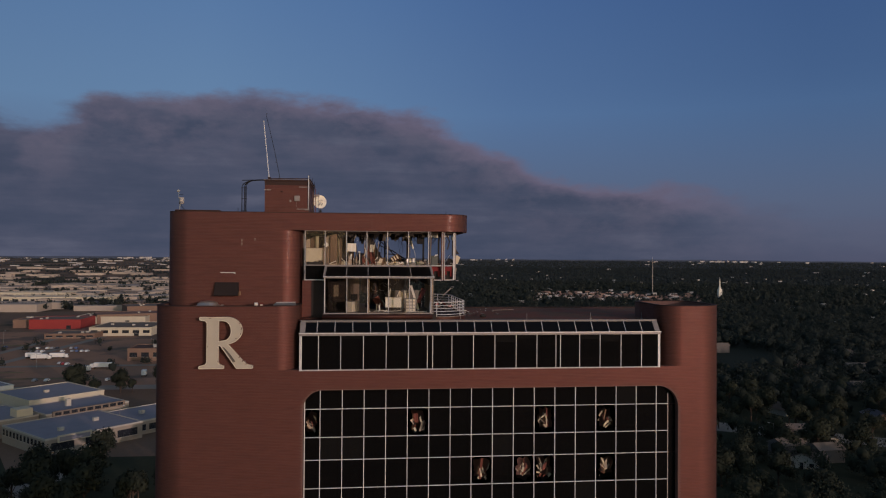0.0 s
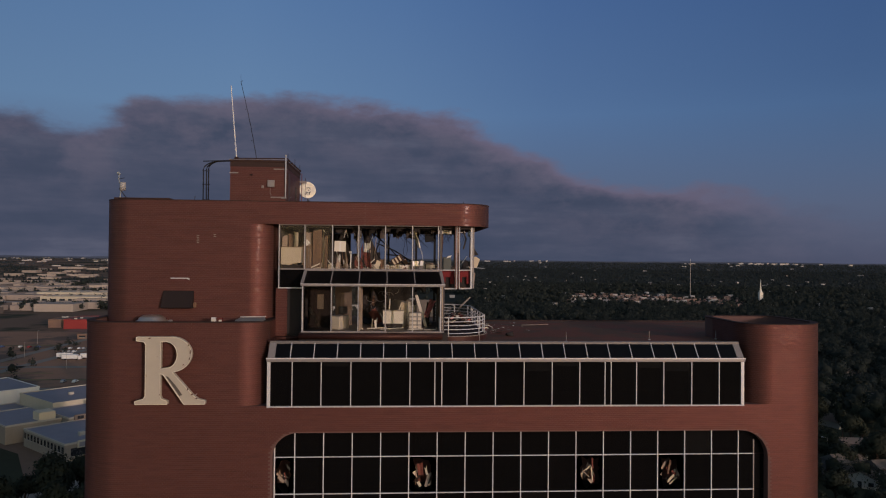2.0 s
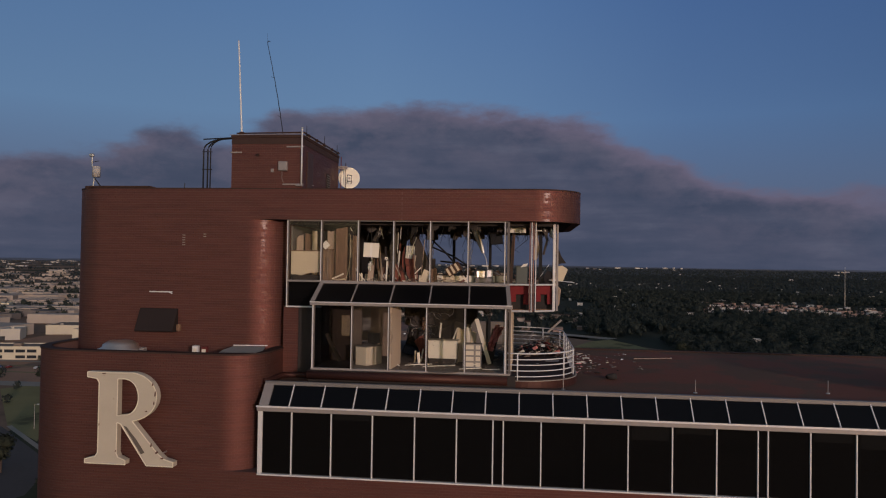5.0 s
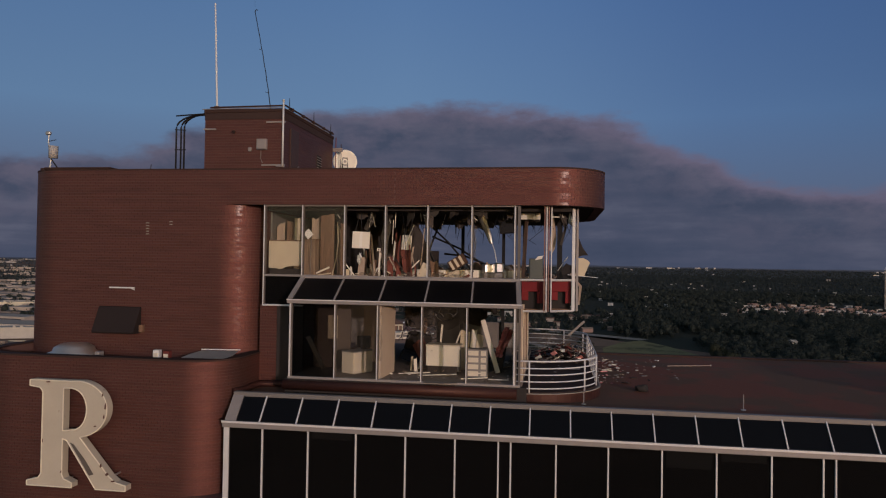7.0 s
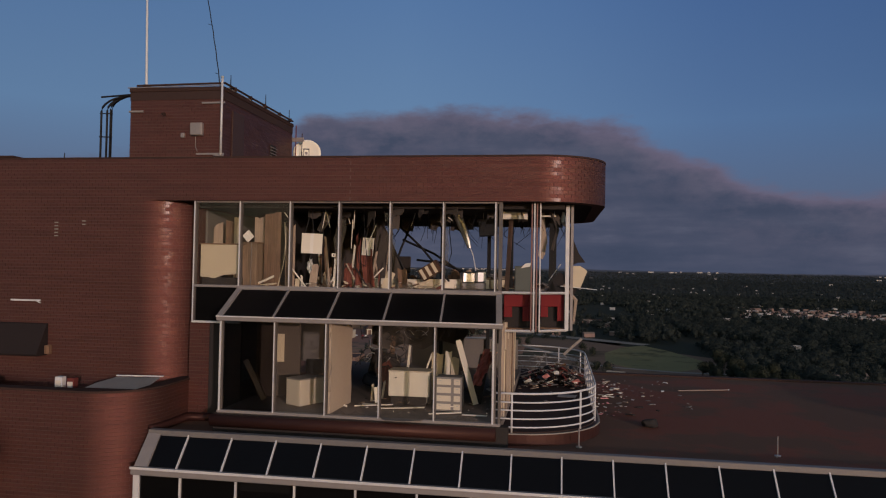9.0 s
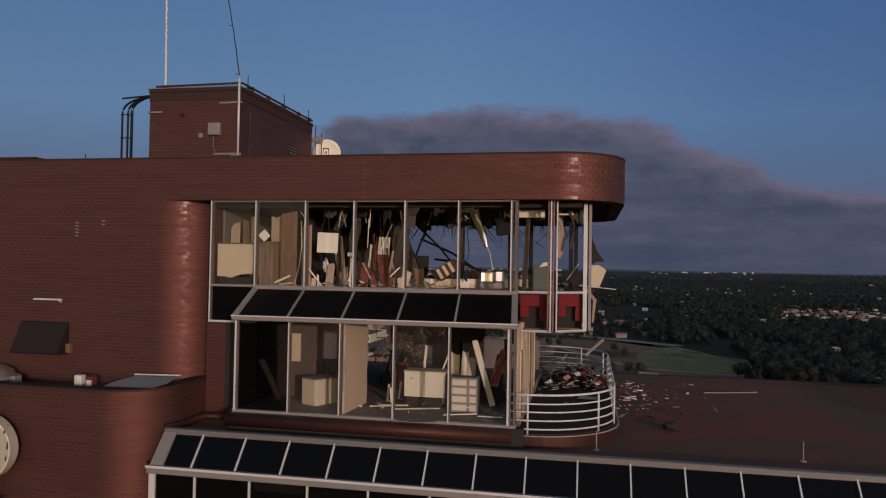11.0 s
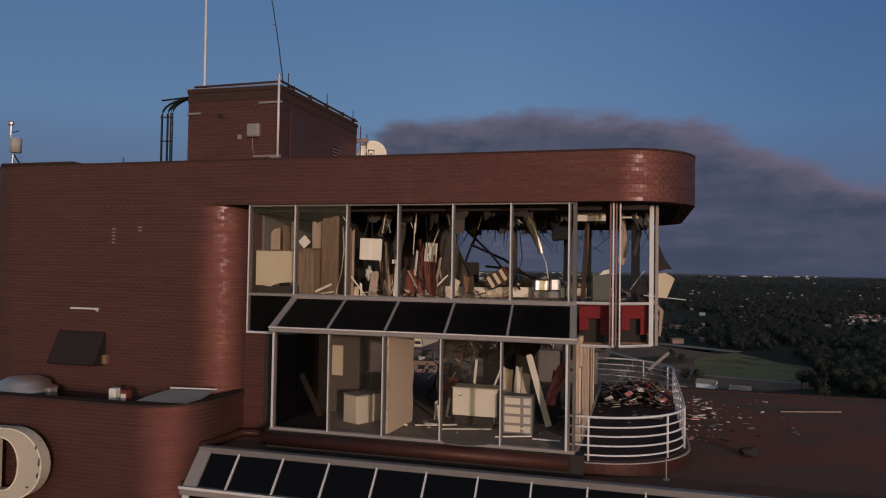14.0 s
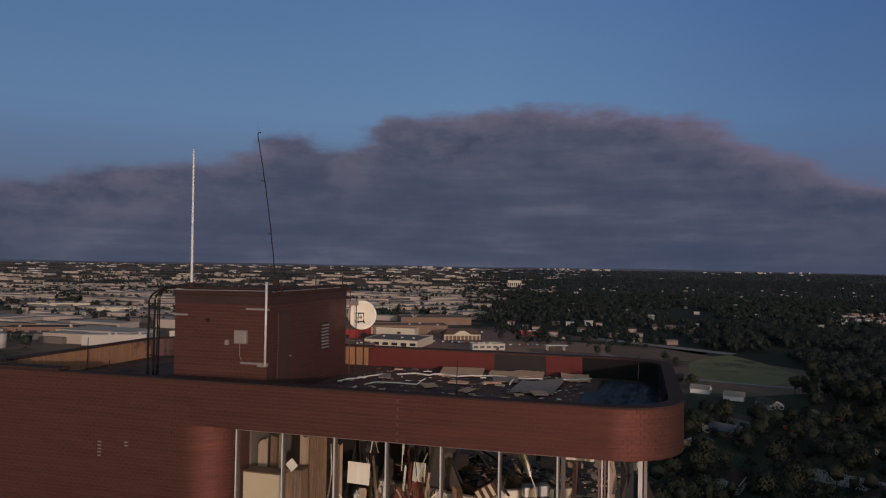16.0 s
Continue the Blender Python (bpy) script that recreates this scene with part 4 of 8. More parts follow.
slab = thing("loose_coping", (-11.2, 52.45, 73.185), "dark loose coping sheet on the parapet", "sheet metal")
part("sheet", box(-1.6, 1.1, -0.28, 0.25, 0.0, 0.07, 0.02), M_coping, slab)
for x, y, h in ((-9.0, 53.0, 0.28), (1.2, 56.0, 1.2), (6.6, 58.0, 1.35), (-13.3, 57, 1.2)):
    a = thing("vent_rod", (x, y, 73.18 if x == -9.0 else 72.4), "thin upright rod on the penthouse roof", "rod")
    part("rod", tube([(0, 0, 0), (0.03, 0, h)], 0.015, 5), M_black, a)
    part("foot", box(-0.05, 0.05, -0.05, 0.05, 0, 0.04, 0.01), M_black, a)

# ---- on the brick wall and the ledge ----
hood = thing("vent_hood", (-9.45, 52.188, 67.22), "dark brown sheet metal vent hood on the brick wall", "vent hood")
b = bmesh.new()
pts = [(0.0, 0.95), (-0.08, 0.93), (-0.50, 0.06), (-0.46, 0.0), (0.0, 0.0)]
for x0, x1 in ((-0.92, 0.72),):
    lo = [b.verts.new((x0, y, z)) for y, z in pts]
    hi = [b.verts.new((x1, y, z)) for y, z in pts]
    for i in range(5):
        b.faces.new((lo[i], lo[(i + 1) % 5], hi[(i + 1) % 5], hi[i]))
    b.faces.new(lo[::-1])
    b.faces.new(hi)
bmesh.ops.recalc_face_normals(b, faces=b.faces[:])
bmesh.ops.bevel(b, geom=b.edges[:], offset=0.012, segments=1, affect="EDGES")
M_hood = material("dark_brown_sheet", (0.022, 0.016, 0.016), 0.8, vary=0.3)
part("cowl", b, M_hood, hood)
part("flange", box(0.721, 0.86, -0.16, 0.0, 0.04, 0.30, 0.01), M_browndoor, hood, "brown splintered board at the side")
bar = thing("wall_bracket", (-9.5, 52.188, 68.85), "thin pale metal strip on the brick wall", "bracket")
part("strip", box(-0.5, 0.5, -0.05, 0.0, -0.025, 0.025, 0.006), M_rail, bar)
part("pin", tube([(0.35, -0.04, 0), (0.52, -0.06, -0.07)], 0.02, 5), M_rail, bar)
for x, z, h in ((-8.56, 70.8, 0.6), (-7.65, 71.15, 0.3)):
    a = thing("wall_vent", (x, 52.188, z), "narrow pale weep vent in the brick wall", "vent", "vents in the brick wall")
    for i in range(int(h / 0.1)):
        part("slot", box(-0.06, 0.06, -0.016, 0.0, i * 0.1, i * 0.1 + 0.03), M_concrete, a)

fan = thing("roof_fan", (-10.65, 51.2, 66.05), "shiny spun metal roof fan on the ledge", "roof fan")
b = bmesh.new()
prof = [(0.55, 0.0), (0.55, 0.42), (0.86, 0.44), (0.88, 0.52), (0.70, 0.60), (0.66, 0.72), (0.45, 0.84), (0.0, 0.88)]
rg = [[b.verts.new((r * math.cos(2 * math.pi * k / 24), r * math.sin(2 * math.pi * k / 24), z)) for k in range(24)] for r, z in prof[:-1]]
for p, q in zip(rg, rg[1:]):
    for k in range(24):
        b.faces.new((p[k], p[(k + 1) % 24], q[(k + 1) % 24], q[k]))
tip = b.verts.new((0, 0, prof[-1][1]))
for k in range(24):
    b.faces.new((rg[-1][k], rg[-1][(k + 1) % 24], tip))
part("cowl", b, material("spun_aluminium", (0.62, 0.53, 0.46), 0.42, metal=0.9, vary=0.12), fan, smooth=True)
part("curb", box(-0.7, 0.7, -0.7, 0.7, 0, 0.2, 0.02), M_coping, fan)
part("motor_box", box(0.88, 1.05, -0.15, 0.15, 0.0, 0.6, 0.02), M_alugrey, fan)
for x, m, h, lab in ((-7.35, M_rail, 0.76, "white"), (-6.98, M_redwall, 0.74, "rust-red")):
    a = thing("junction_box", (x, 50.95, 66.05), f"small {lab} metal box on the roof ledge", "junction box")
    part("case", box(-0.11, 0.11, -0.10, 0.10, 0.25, h, 0.012), m, a)
    part("leg", box(-0.03, 0.03, -0.03, 0.03, 0.0, 0.25), M_coping, a)
    part("cover", box(-0.08, 0.08, -0.112, -0.101, 0.36, h - 0.1), M_white, a)
tin = thing("loose_sheet_metal", (-5.35, 51.0, 66.665), "bent grey sheet metal lying on the parapet", "sheet metal")
b = bmesh.new()
q = [[(-0.75, -0.75, 0.0), (0.70, -0.70, 0.01)], [(-0.80, -0.2, 0.04), (0.75, -0.1, 0.03)], [(-0.75, 0.65, 0.08), (0.55, 0.8, 0.09)]]
vv = [[b.verts.new(p) for p in r_] for r_ in q]
for r0, r1 in zip(vv, vv[1:]):
    b.faces.new((r0[0], r0[1], r1[1], r1[0]))
bmesh.ops.solidify(b, geom=b.faces[:], thickness=0.015)
part("sheet", b, material("dull_zinc", (0.58, 0.52, 0.48), 0.85, metal=0.0, vary=0.2), tin)
part("lip", tube([(-0.75, 0.65, 0.12), (0.60, 0.85, 0.12)], 0.02, 5), M_rail, tin)
part("prop", box(-0.1, 0.1, 0.45, 0.6, -0.6, 0.05), M_coping, tin)

# ---- terrace and railing ----
M_cream = material("cream_board", (0.58, 0.49, 0.36), 0.8, vary=0.10, grain=10, stain=2.0)


def terrace_path(inset):
    p = [(4.76, 51.62 + inset), (5.25, 51.62 + inset)]
    p += arc(5.25, 53.9, 2.28 - inset, 274, 360, 14)
    p += [(7.53 - inset, y) for y in (55, 57, 59, 61)]
    p += arc(5.25, 61.3, 2.28 - inset, 0, 84, 12) + [(4.76, 63.58 - inset)]
    return p


terrace = thing("terrace", (0, 0, 0), "raised roof terrace with a rounded end, heaped with wreckage", "terrace", kind="structure")
M_paving = material("dark_paving", (0.042, 0.027, 0.025), 0.9, vary=0.5, grain=8, stain=1)
part("floor", prism(terrace_path(0.02), ROOF - 0.05, 65.78), M_paving, terrace)
part("curb", prism(terrace_path(-0.14), ROOF - 0.05, 65.74), M_curb, terrace, "dark red curb with a worn pale edge")
part("curb_edge", ring(terrace_path(-0.15), terrace_path(-0.10), 65.741, 65.765), M_concrete, terrace)
rail = thing("railing", (0, 0, 0), "white tubular steel railing curving round the terrace", "railing")
tp = terrace_path(0.0)
for z in (65.90, 66.12, 66.34, 66.55, 66.78):
    part("rail", tube([(x, y, z) for x, y in tp], 0.030 if z > 66.7 else 0.022, 6), M_rail, rail, smooth=True)
posts = [tp[0], (5.27, 51.62), tp[10], tp[15], (7.53, 54.6), (7.53, 56.0), (7.53, 57.4), (7.53, 58.8), (7.53, 60.2), (7.53, 61.3), tp[-11], tp[-6], tp[-1]]
for x, y in posts:
    part("post", tube([(x, y, 65.76), (x, y, 66.80)], 0.028, 8), M_rail, rail, smooth=True)

side = thing("side_wall", (0, 0, 0), "tan vertical boards along the terrace side of the rooms", "wall", kind="structure")
rnd = random.Random(4)
y = 51.95
i = 0
while y < 57.6:
    d = rnd.uniform(0.16, 0.24)
    part("board", box(4.90 + rnd.uniform(0, 0.05), 4.99 + rnd.uniform(0, 0.05), y, y + d, 66.05, 68.55 - (0.0 if rnd.random() < 0.7 else rnd.uniform(0.1, 0.9)), 0.01),
         (M_tanwall, M_cream, M_tanwall, M_browndoor, M_cream)[i % 5], side)
    y += d + 0.02
    i += 1

# ---- wreckage: single pieces ----
M_card = material("white_card", (0.74, 0.68, 0.58), 0.8, vary=0.06)
M_paper = material("paper", (0.78, 0.74, 0.68), 0.9, vary=0.08)
M_terra = material("terracotta_panel", (0.20, 0.066, 0.050), 0.8, vary=0.35, grain=9, wood=0.5)
M_silver = material("bright_metal", (0.62, 0.60, 0.55), 0.48, metal=1.0, vary=0.1, bump=0.4)
M_greycab = material("warm_grey_steel", (0.235, 0.215, 0.205), 0.5, vary=0.15)
M_pink = material("pink_insulation", (0.72, 0.30, 0.29), 0.95, vary=0.2, grain=12)
M_cabinet = material("cream_laminate", (0.60, 0.53, 0.43), 0.5, vary=0.08)


def ragged(w_, h_, seed, low=0.12, high=0.0, n=4):
    """An outline w by h with a torn lower (low) or upper (high) edge."""
    r = random.Random(seed)
    def edge_(amount):
        v, out_ = r.random() * amount, []
        for i in range(n + 1):
            v = min(max(v + r.uniform(-0.35, 0.35) * amount, 0), amount)
            out_.append((w_ * min(max((i + (r.uniform(-0.3, 0.3) if 0 < i < n else 0)) / n, 0), 1), v))
        return out_
    bottom = [(x, h_ * v) for x, v in edge_(low)]
    top = [(x, h_ * (1 - v)) for x, v in edge_(high)[::-1]]
    return bottom + top


def board(name, loc, size, mat, label, category="board", yaw=0.0, lean=0.0, roll=0.0, torn=(0, 0), thick=0.03, group="", seed=1, extra=None):
    """A board standing at loc (its lower left front corner), leaning back and rolled, in degrees."""
    t = thing(name, loc, label, category, group)
    m = Matrix.Rotation(radians(yaw), 4, "Z") @ Matrix.Rotation(radians(-lean), 4, "X") @ Matrix.Rotation(radians(roll), 4, "Y")
    bm_ = sheet(ragged(size[0], size[1], seed, *torn), thick)
    part("panel", turned(bm_, m), mat, t)
    if extra:
        part("trim", turned(box(0.0, size[0], -0.012, -0.001, size[1] * extra[0], size[1] * extra[0] + 0.03), m), extra[1], t)
    return t


FL, FB = 69.362, 66.042       # floor levels of the two storeys
sb = thing("reception_counter", (-4.10, 52.62, FL), "cream counter front with a chipped lower edge", "counter")
part("front_panel", turned(sheet(ragged(1.2, 1.0, 3, 0.16, 0.0, 10), 0.04), Matrix.Translation((0, 0, 0.26))), M_cream, sb)
part("frame", box(0.02, 1.2, 0.05, 0.35, 0.0, 0.28, 0.01), M_dark, sb)
part("worktop", box(-0.02, 1.24, -0.03, 0.5, 1.262, 1.30, 0.01), M_browndoor, sb)
M_oak = material("worn_oak_veneer", (0.27, 0.185, 0.13), 0.6, vary=0.25, grain=9, stain=2, wood=0.45)
cb = thing("tall_cabinet", (-3.0, 52.95, FL), "brown wooden cabinet with a dark top", "cabinet")
part("body", box(0.0, 0.52, 0.0, 0.45, 0.0, 1.32, 0.01), M_oak, cb)
part("door", box(0.03, 0.40, -0.024, -0.002, 0.06, 1.26, 0.006), M_oak, cb)
part("top", box(-0.03, 0.56, -0.03, 0.48, 1.321, 1.36, 0.006), M_browndoor, cb)
board("wall_panel", (-4.2, 53.6, FL), (0.3, 2.1), M_tanwall, "upright tan wall panel, torn at the top", torn=(0, 0.15), seed=5)
board("wall_panel", (-3.85, 53.7, FL), (0.28, 2.2), M_browndoor, "upright brown wall panel", torn=(0, 0.1), seed=6)
board("wall_panel", (-3.5, 53.55, FL), (0.22, 2.15), M_cream, "narrow cream wall panel", torn=(0, 0.05), seed=7)
board("wall_panel", (-2.85, 53.6, FL), (0.34, 2.25), M_tanwall, "upright tan wall panel, torn at the top", torn=(0, 0.1), seed=8)
board("door_leaf", (-2.42, 53.35, FL), (0.50, 2.3), M_browndoor, "brown door leaf standing loose with a torn top", "door", yaw=8, torn=(0, 0.12), thick=0.05, seed=9)
board("wall_panel", (-1.95, 53.9, FL), (0.30, 2.0), M_tanwall, "tan wallboard strip with a broken edge", torn=(0, 0.3), seed=10)
board("wall_panel", (-1.75, 53.6, FL), (0.14, 2.05), M_browndoor, "thin brown trim board, upright", torn=(0, 0.1), seed=11)
ln = thing("door_casing", (-2.7, 53.1, FL), "broken white door frame lying on the floor", "door casing")
part("rail", turned(box(0, 0.78, 0, 0.05, 0, 0.06, 0.006), Matrix.Rotation(radians(-24), 4, "Y")), M_card, ln)
part("stile", tube([(0.72, 0.3, 0.05), (0.86, 0.35, 0.7), (0.90, 0.4, 1.3), (0.86, 0.4, 2.0)], 0.02, 5), M_cream, ln)
part("rail", turned(box(0, 0.75, 0.1, 0.15, 0, 0.05, 0.006), Matrix.Rotation(radians(-8), 4, "Y")), M_cream, ln)
board("paper_sheet", (-2.70, 52.78, 70.70), (0.27, 0.27), M_paper, "white printed sheet hanging askew on a frame", "paper", roll=-42, thick=0.006, seed=12)
dm = thing("sign_stand", (-2.62, 52.80, FL), "thin stand with a white notice", "stand")
part("post", tube([(0, 0.03, 0), (0.02, 0.03, 1.35)], 0.010, 6), M_greycab, dm)
part("foot", tube([(-0.15, 0.03, 0.01), (0.15, 0.03, 0.01)], 0.012, 6), M_greycab, dm)


def hanging_tile(loc, w_, h_, label, seed, tilt):
    """A ceiling tile that dangles from the ceiling by its wires."""
    t = thing("ceiling_tile", loc, label, "ceiling tile", "dangling ceiling tiles")
    m = Matrix.Rotation(radians(tilt), 4, "Y")
    part("tile", turned(box(0, w_, 0, 0.03, 0, h_, 0.006), m), M_card, t)
    part("seam", turned(box(w_ * 0.42, w_ * 0.58, -0.004, -0.001, 0.01, h_ - 0.01), m), M_paper, t)
    for x in (0.1, w_ - 0.1):
        p = m @ Vector((x, 0.015, h_ - 0.01))
        part("wire", tube([p, (p.x + 0.08, 0.1, (71.74 - loc[2]) * 0.6 + p.z * 0.4), (p.x + 0.05, 0.15, 71.74 - loc[2])], 0.012, 5), M_black, t)
    return t


hanging_tile((-1.20, 53.2, 70.42), 0.65, 0.60, "white square ceiling tile dangling on wires", 1, 2)
hanging_tile((0.45, 54.0, 70.40), 0.36, 0.54, "white ceiling tile hanging askew", 2, 4)
hanging_tile((4.75, 53.5, 71.50), 0.78, 0.22, "cream soffit panel hanging under the ceiling", 3, 0)
foil = thing("torn_duct", (-0.9, 53.2, 70.05), "crumpled shiny foil duct hanging in shreds", "duct")
bb = bmesh.new()
bmesh.ops.create_icosphere(bb, subdivisions=3, radius=0.13)
for v in bb.verts:
    v.co *= 1 + 0.9 * noise.noise(v.co * 14)
part("foil", turned(bb, Matrix.Diagonal((0.6, 0.5, 1.3, 1))), M_silver, foil)
part("wire", tube([(0, 0, 0.1), (0.05, 0.1, 0.9), (0.0, 0.1, 1.7)], 0.012, 5), M_black, foil)
for k, (x, y, h, w_, roll, m, lab) in enumerate((
        (-0.24, 54.0, 1.05, 0.20, 2, M_terra, "dark red panel leaning among the wreckage"),
        (-0.02, 54.05, 0.95, 0.17, -3, M_terra, "dark red panel leaning among the wreckage"),
        (0.26, 54.0, 1.80, 0.09, 2, M_terra, "tall narrow red-brown board standing upright"),
        (0.30, 54.1, 0.85, 0.18, -16, M_terra, "red-brown splinter leaning on a board"),
        (0.58, 53.95, 1.10, 0.33, -9, M_terra, "dark red panel with a broken top"),
        (-1.60, 53.8, 0.36, 0.14, 3, M_cream, "short cream board end on the floor"),
        (-1.40, 53.8, 0.50, 0.06, -4, M_card, "narrow white trim standing upright"),
        (-1.15, 53.8, 0.80, 0.24, 4, M_tanwall, "tan board with a splintered top"),
        (-0.72, 53.8, 0.78, 0.20, 8, M_browndoor, "brown panel leaning in the dark"),
        (-0.52, 53.75, 0.62, 0.08, -22, M_tanwall, "tan lath leaning askew"),
        (-0.32, 53.6, 1.05, 0.06, 1, M_card, "narrow white trim standing upright"),
        (-0.20, 53.9, 1.10, 0.12, 0, M_dark, "black board standing upright"),
        (1.00, 54.3, 0.62, 0.26, 20, M_cream, "cream shard tipped against the strip"),
        (1.42, 55.0, 0.75, 0.30, -6, M_browndoor, "brown slab tipped on its edge"),
        (2.6, 57.1, 0.85, 0.22, 34, M_browndoor, "brown board tipped over"),
        (3.0, 57.5, 0.75, 0.25, -28, M_tanwall, "tan crumpled board tipped over"),
        (2.9, 57.4, 0.5, 0.4, -35, M_browndoor, "brown board tipped over"))):
    board("broken_board", (x, y, FL), (w_, h), m, lab, "board", roll=roll, torn=(0, 0.3), seed=30 + k, lean=6)
crate = thing("striped_shelf_unit", (2.22, 55.0, FL + 0.24), "overturned brown shelf unit with pale shelves", "shelf")
tm = Matrix.Rotation(radians(-32), 4, "Y")
part("carcass", turned(box(0, 0.68, 0, 0.4, 0, 0.40, 0.01), tm), material("dark_walnut", (0.075, 0.040, 0.026), 0.6, vary=0.3), crate)
for x in (0.05, 0.26, 0.47):
    part("shelf", turned(box(x, x + 0.10, -0.012, 0.0, 0.03, 0.37), tm), M_cream, crate)
base_strip = thing("low_wall_strip", (0, 0, 0), "pale low wall strip along the blown-out edge", "low wall", kind="structure")
for (xa, ya), (xb, yb), mm in (((-1.8, 56.4), (0.0, 55.92), M_cream), ((0.05, 55.9), (1.9, 55.4), M_card), ((1.95, 55.45), (2.3, 56.2), M_cream), ((2.35, 56.2), (4.1, 57.0), M_card), ((4.15, 57.0), (4.75, 57.3), M_cream)):
    ang = math.atan2(yb - ya, xb - xa)
    part("block", turned(box(0, math.hypot(xb - xa, yb - ya), -0.1, 0.1, FL, FL + 0.30, 0.015), Matrix.Translation((xa, ya, 0)) @ Matrix.Rotation(ang, 4, "Z")), mm, base_strip)
sil = thing("steel_sink_unit", (3.33, 56.02, FL), "shiny stainless steel unit lying on the floor", "sink")
M_sink = material("polished_steel", (0.56, 0.54, 0.52), 0.42, metal=1.0, vary=0.08, bump=0.3)
part("bowl", turned(box(0, 0.44, 0, 0.34, 0.2, 0.56, 0.04), Matrix.Rotation(radians(21), 4, "Z")), M_sink, sil)
part("flank", turned(box(0.0, 0.36, 0.0, 0.30, 0.2, 0.60, 0.05), Matrix.Translation((0.45, 0.18, 0)) @ Matrix.Rotation(radians(27), 4, "Z")), M_sink, sil)
part("base", turned(box(0.0, 0.82, 0.01, 0.32, 0.0, 0.2, 0.01), Matrix.Rotation(radians(21), 4, "Z")), M_greycab, sil)
duct = thing("ceiling_duct", (3.35, 54.5, 71.72), "torn silver duct hanging from the ceiling", "duct")
part("sleeve", tube([(0, 0, 0), (0.12, 0, -0.35), (0.28, 0.05, -0.75), (0.38, 0.05, -1.05)], [0.15, 0.12, 0.10, 0.06], 9), M_silver, duct)
part("wire", tube([(0.38, 0.05, -1.0), (0.5, 0.05, -1.3), (0.58, 0.05, -1.75)], 0.016, 5), M_rail, duct)
part("strip", tube([(0.10, -0.13, -0.25), (0.2, -0.12, -0.5), (0.27, -0.1, -0.72)], [0.03, 0.05, 0.02], 5), M_silver, duct)
gc = thing("steel_cabinet", (5.12, 54.5, FL), "dull green-grey steel cabinet with papers on it", "cabinet")
part("body", box(0, 0.50, 0, 0.45, 0, 0.78, 0.02), material("green_grey_steel", (0.10, 0.108, 0.10), 0.5, vary=0.2), gc)
part("door", box(0.03, 0.47, -0.02, -0.001, 0.05, 0.72, 0.01), material("green_grey_door", (0.12, 0.128, 0.118), 0.5, vary=0.2), gc)
part("paper", turned(sheet([(0, 0), (0.26, 0.06), (0.32, 0.2), (0.12, 0.16)], 0.006), Matrix.Translation((0.2, -0.05, 0.72)) @ Matrix.Rotation(radians(-30), 4, "X")), M_paper, gc)
cu = thing("torn_curtain", (4.86, 53.9, FL), "dusty red-brown curtain strip hanging by the post", "curtain")
part("cloth", turned(sheet(ragged(0.13, 2.3, 77, 0.06, 0.0), 0.02), Matrix.Rotation(radians(3), 4, "Y")), material("dusty_red_cloth", (0.17, 0.105, 0.09), 0.95, vary=0.3, grain=14), cu)
hs = thing("torn_wallpaper", (5.84, 54.0, 70.35), "brown sheet of wall lining hanging down", "wall lining")
part("sheet", sheet([(0.0, 0.1), (0.12, 0.0), (0.2, 0.15), (0.26, 0.55), (0.2, 0.95), (0.16, 1.38), (0.04, 1.38), (0.07, 0.8)], 0.015), M_tanwall, hs)
hb = thing("ceiling_bar", (5.9, 53.6, 71.58), "white metal ceiling bar hanging under the soffit", "ceiling bar")
part("bar", box(0, 0.46, 0, 0.03, 0.0, 0.045, 0.006), M_card, hb)
part("hanger", tube([(0.4, 0.02, 0.04), (0.4, 0.02, 0.16)], 0.01, 4), M_steel, hb)
dd = thing("sagging_duct", (-0.62, 54.05, 71.74), "dusty grey duct sagging from the ceiling", "duct")
part("sleeve", tube([(0, 0, 0), (-0.12, 0, -0.3), (-0.30, 0, -0.62)], [0.10, 0.13, 0.09], 8), material("dusty_duct", (0.10, 0.085, 0.075), 0.7, vary=0.4, grain=10), dd)
part("band", tube([(-0.10, 0, -0.26), (-0.12, 0, -0.30)], 0.14, 8), M_greycab, dd)
sq = thing("wall_socket_plate", (-0.36, 53.58, 70.32), "small white square plate on a trim board", "plate")
part("plate", box(0, 0.13, 0, 0.02, 0, 0.11, 0.004), M_card, sq)
part("slot", box(0.05, 0.08, -0.003, -0.001, 0.03, 0.08), M_black, sq)
for x, y, h in ((1.1, 56.9, 0.9), (-0.2, 57.2, 0.8)):
    a = thing("office_chair", (x, y, FL), "black upholstered office chair among the wreckage", "chair", "chairs in the wreckage")
    part("seat", box(-0.26, 0.26, -0.25, 0.25, 0.38, 0.47, 0.04), M_dark, a)
    part("backrest", turned(box(-0.24, 0.24, 0.20, 0.27, 0.50, h + 0.2, 0.03), Matrix.Rotation(radians(-8), 4, "X")), M_dark, a)
    part("stem", tube([(0, 0, 0.06), (0, 0, 0.38)], 0.03, 8), M_black, a)
    for k in range(5):
        part("leg", tube([(0, 0, 0.09), (0.27 * math.cos(k * 1.257), 0.27 * math.sin(k * 1.257), 0.03)], 0.025, 5), M_black, a)
tornp = thing("black_tarpaulin", (6.05, 54.1, FL), "black torn tarpaulin bent over a chair", "tarpaulin")
part("sheet", turned(sheet(ragged(0.75, 0.8, 21, 0.2, 0.3), 0.02), Matrix.Rotation(radians(-25), 4, "X") @ Matrix.Rotation(radians(30), 4, "Y")), M_dark, tornp)
part("stick", tube([(0.1, 0, 0.35), (0.45, -0.1, 0.85)], 0.015, 5), M_rail, tornp)
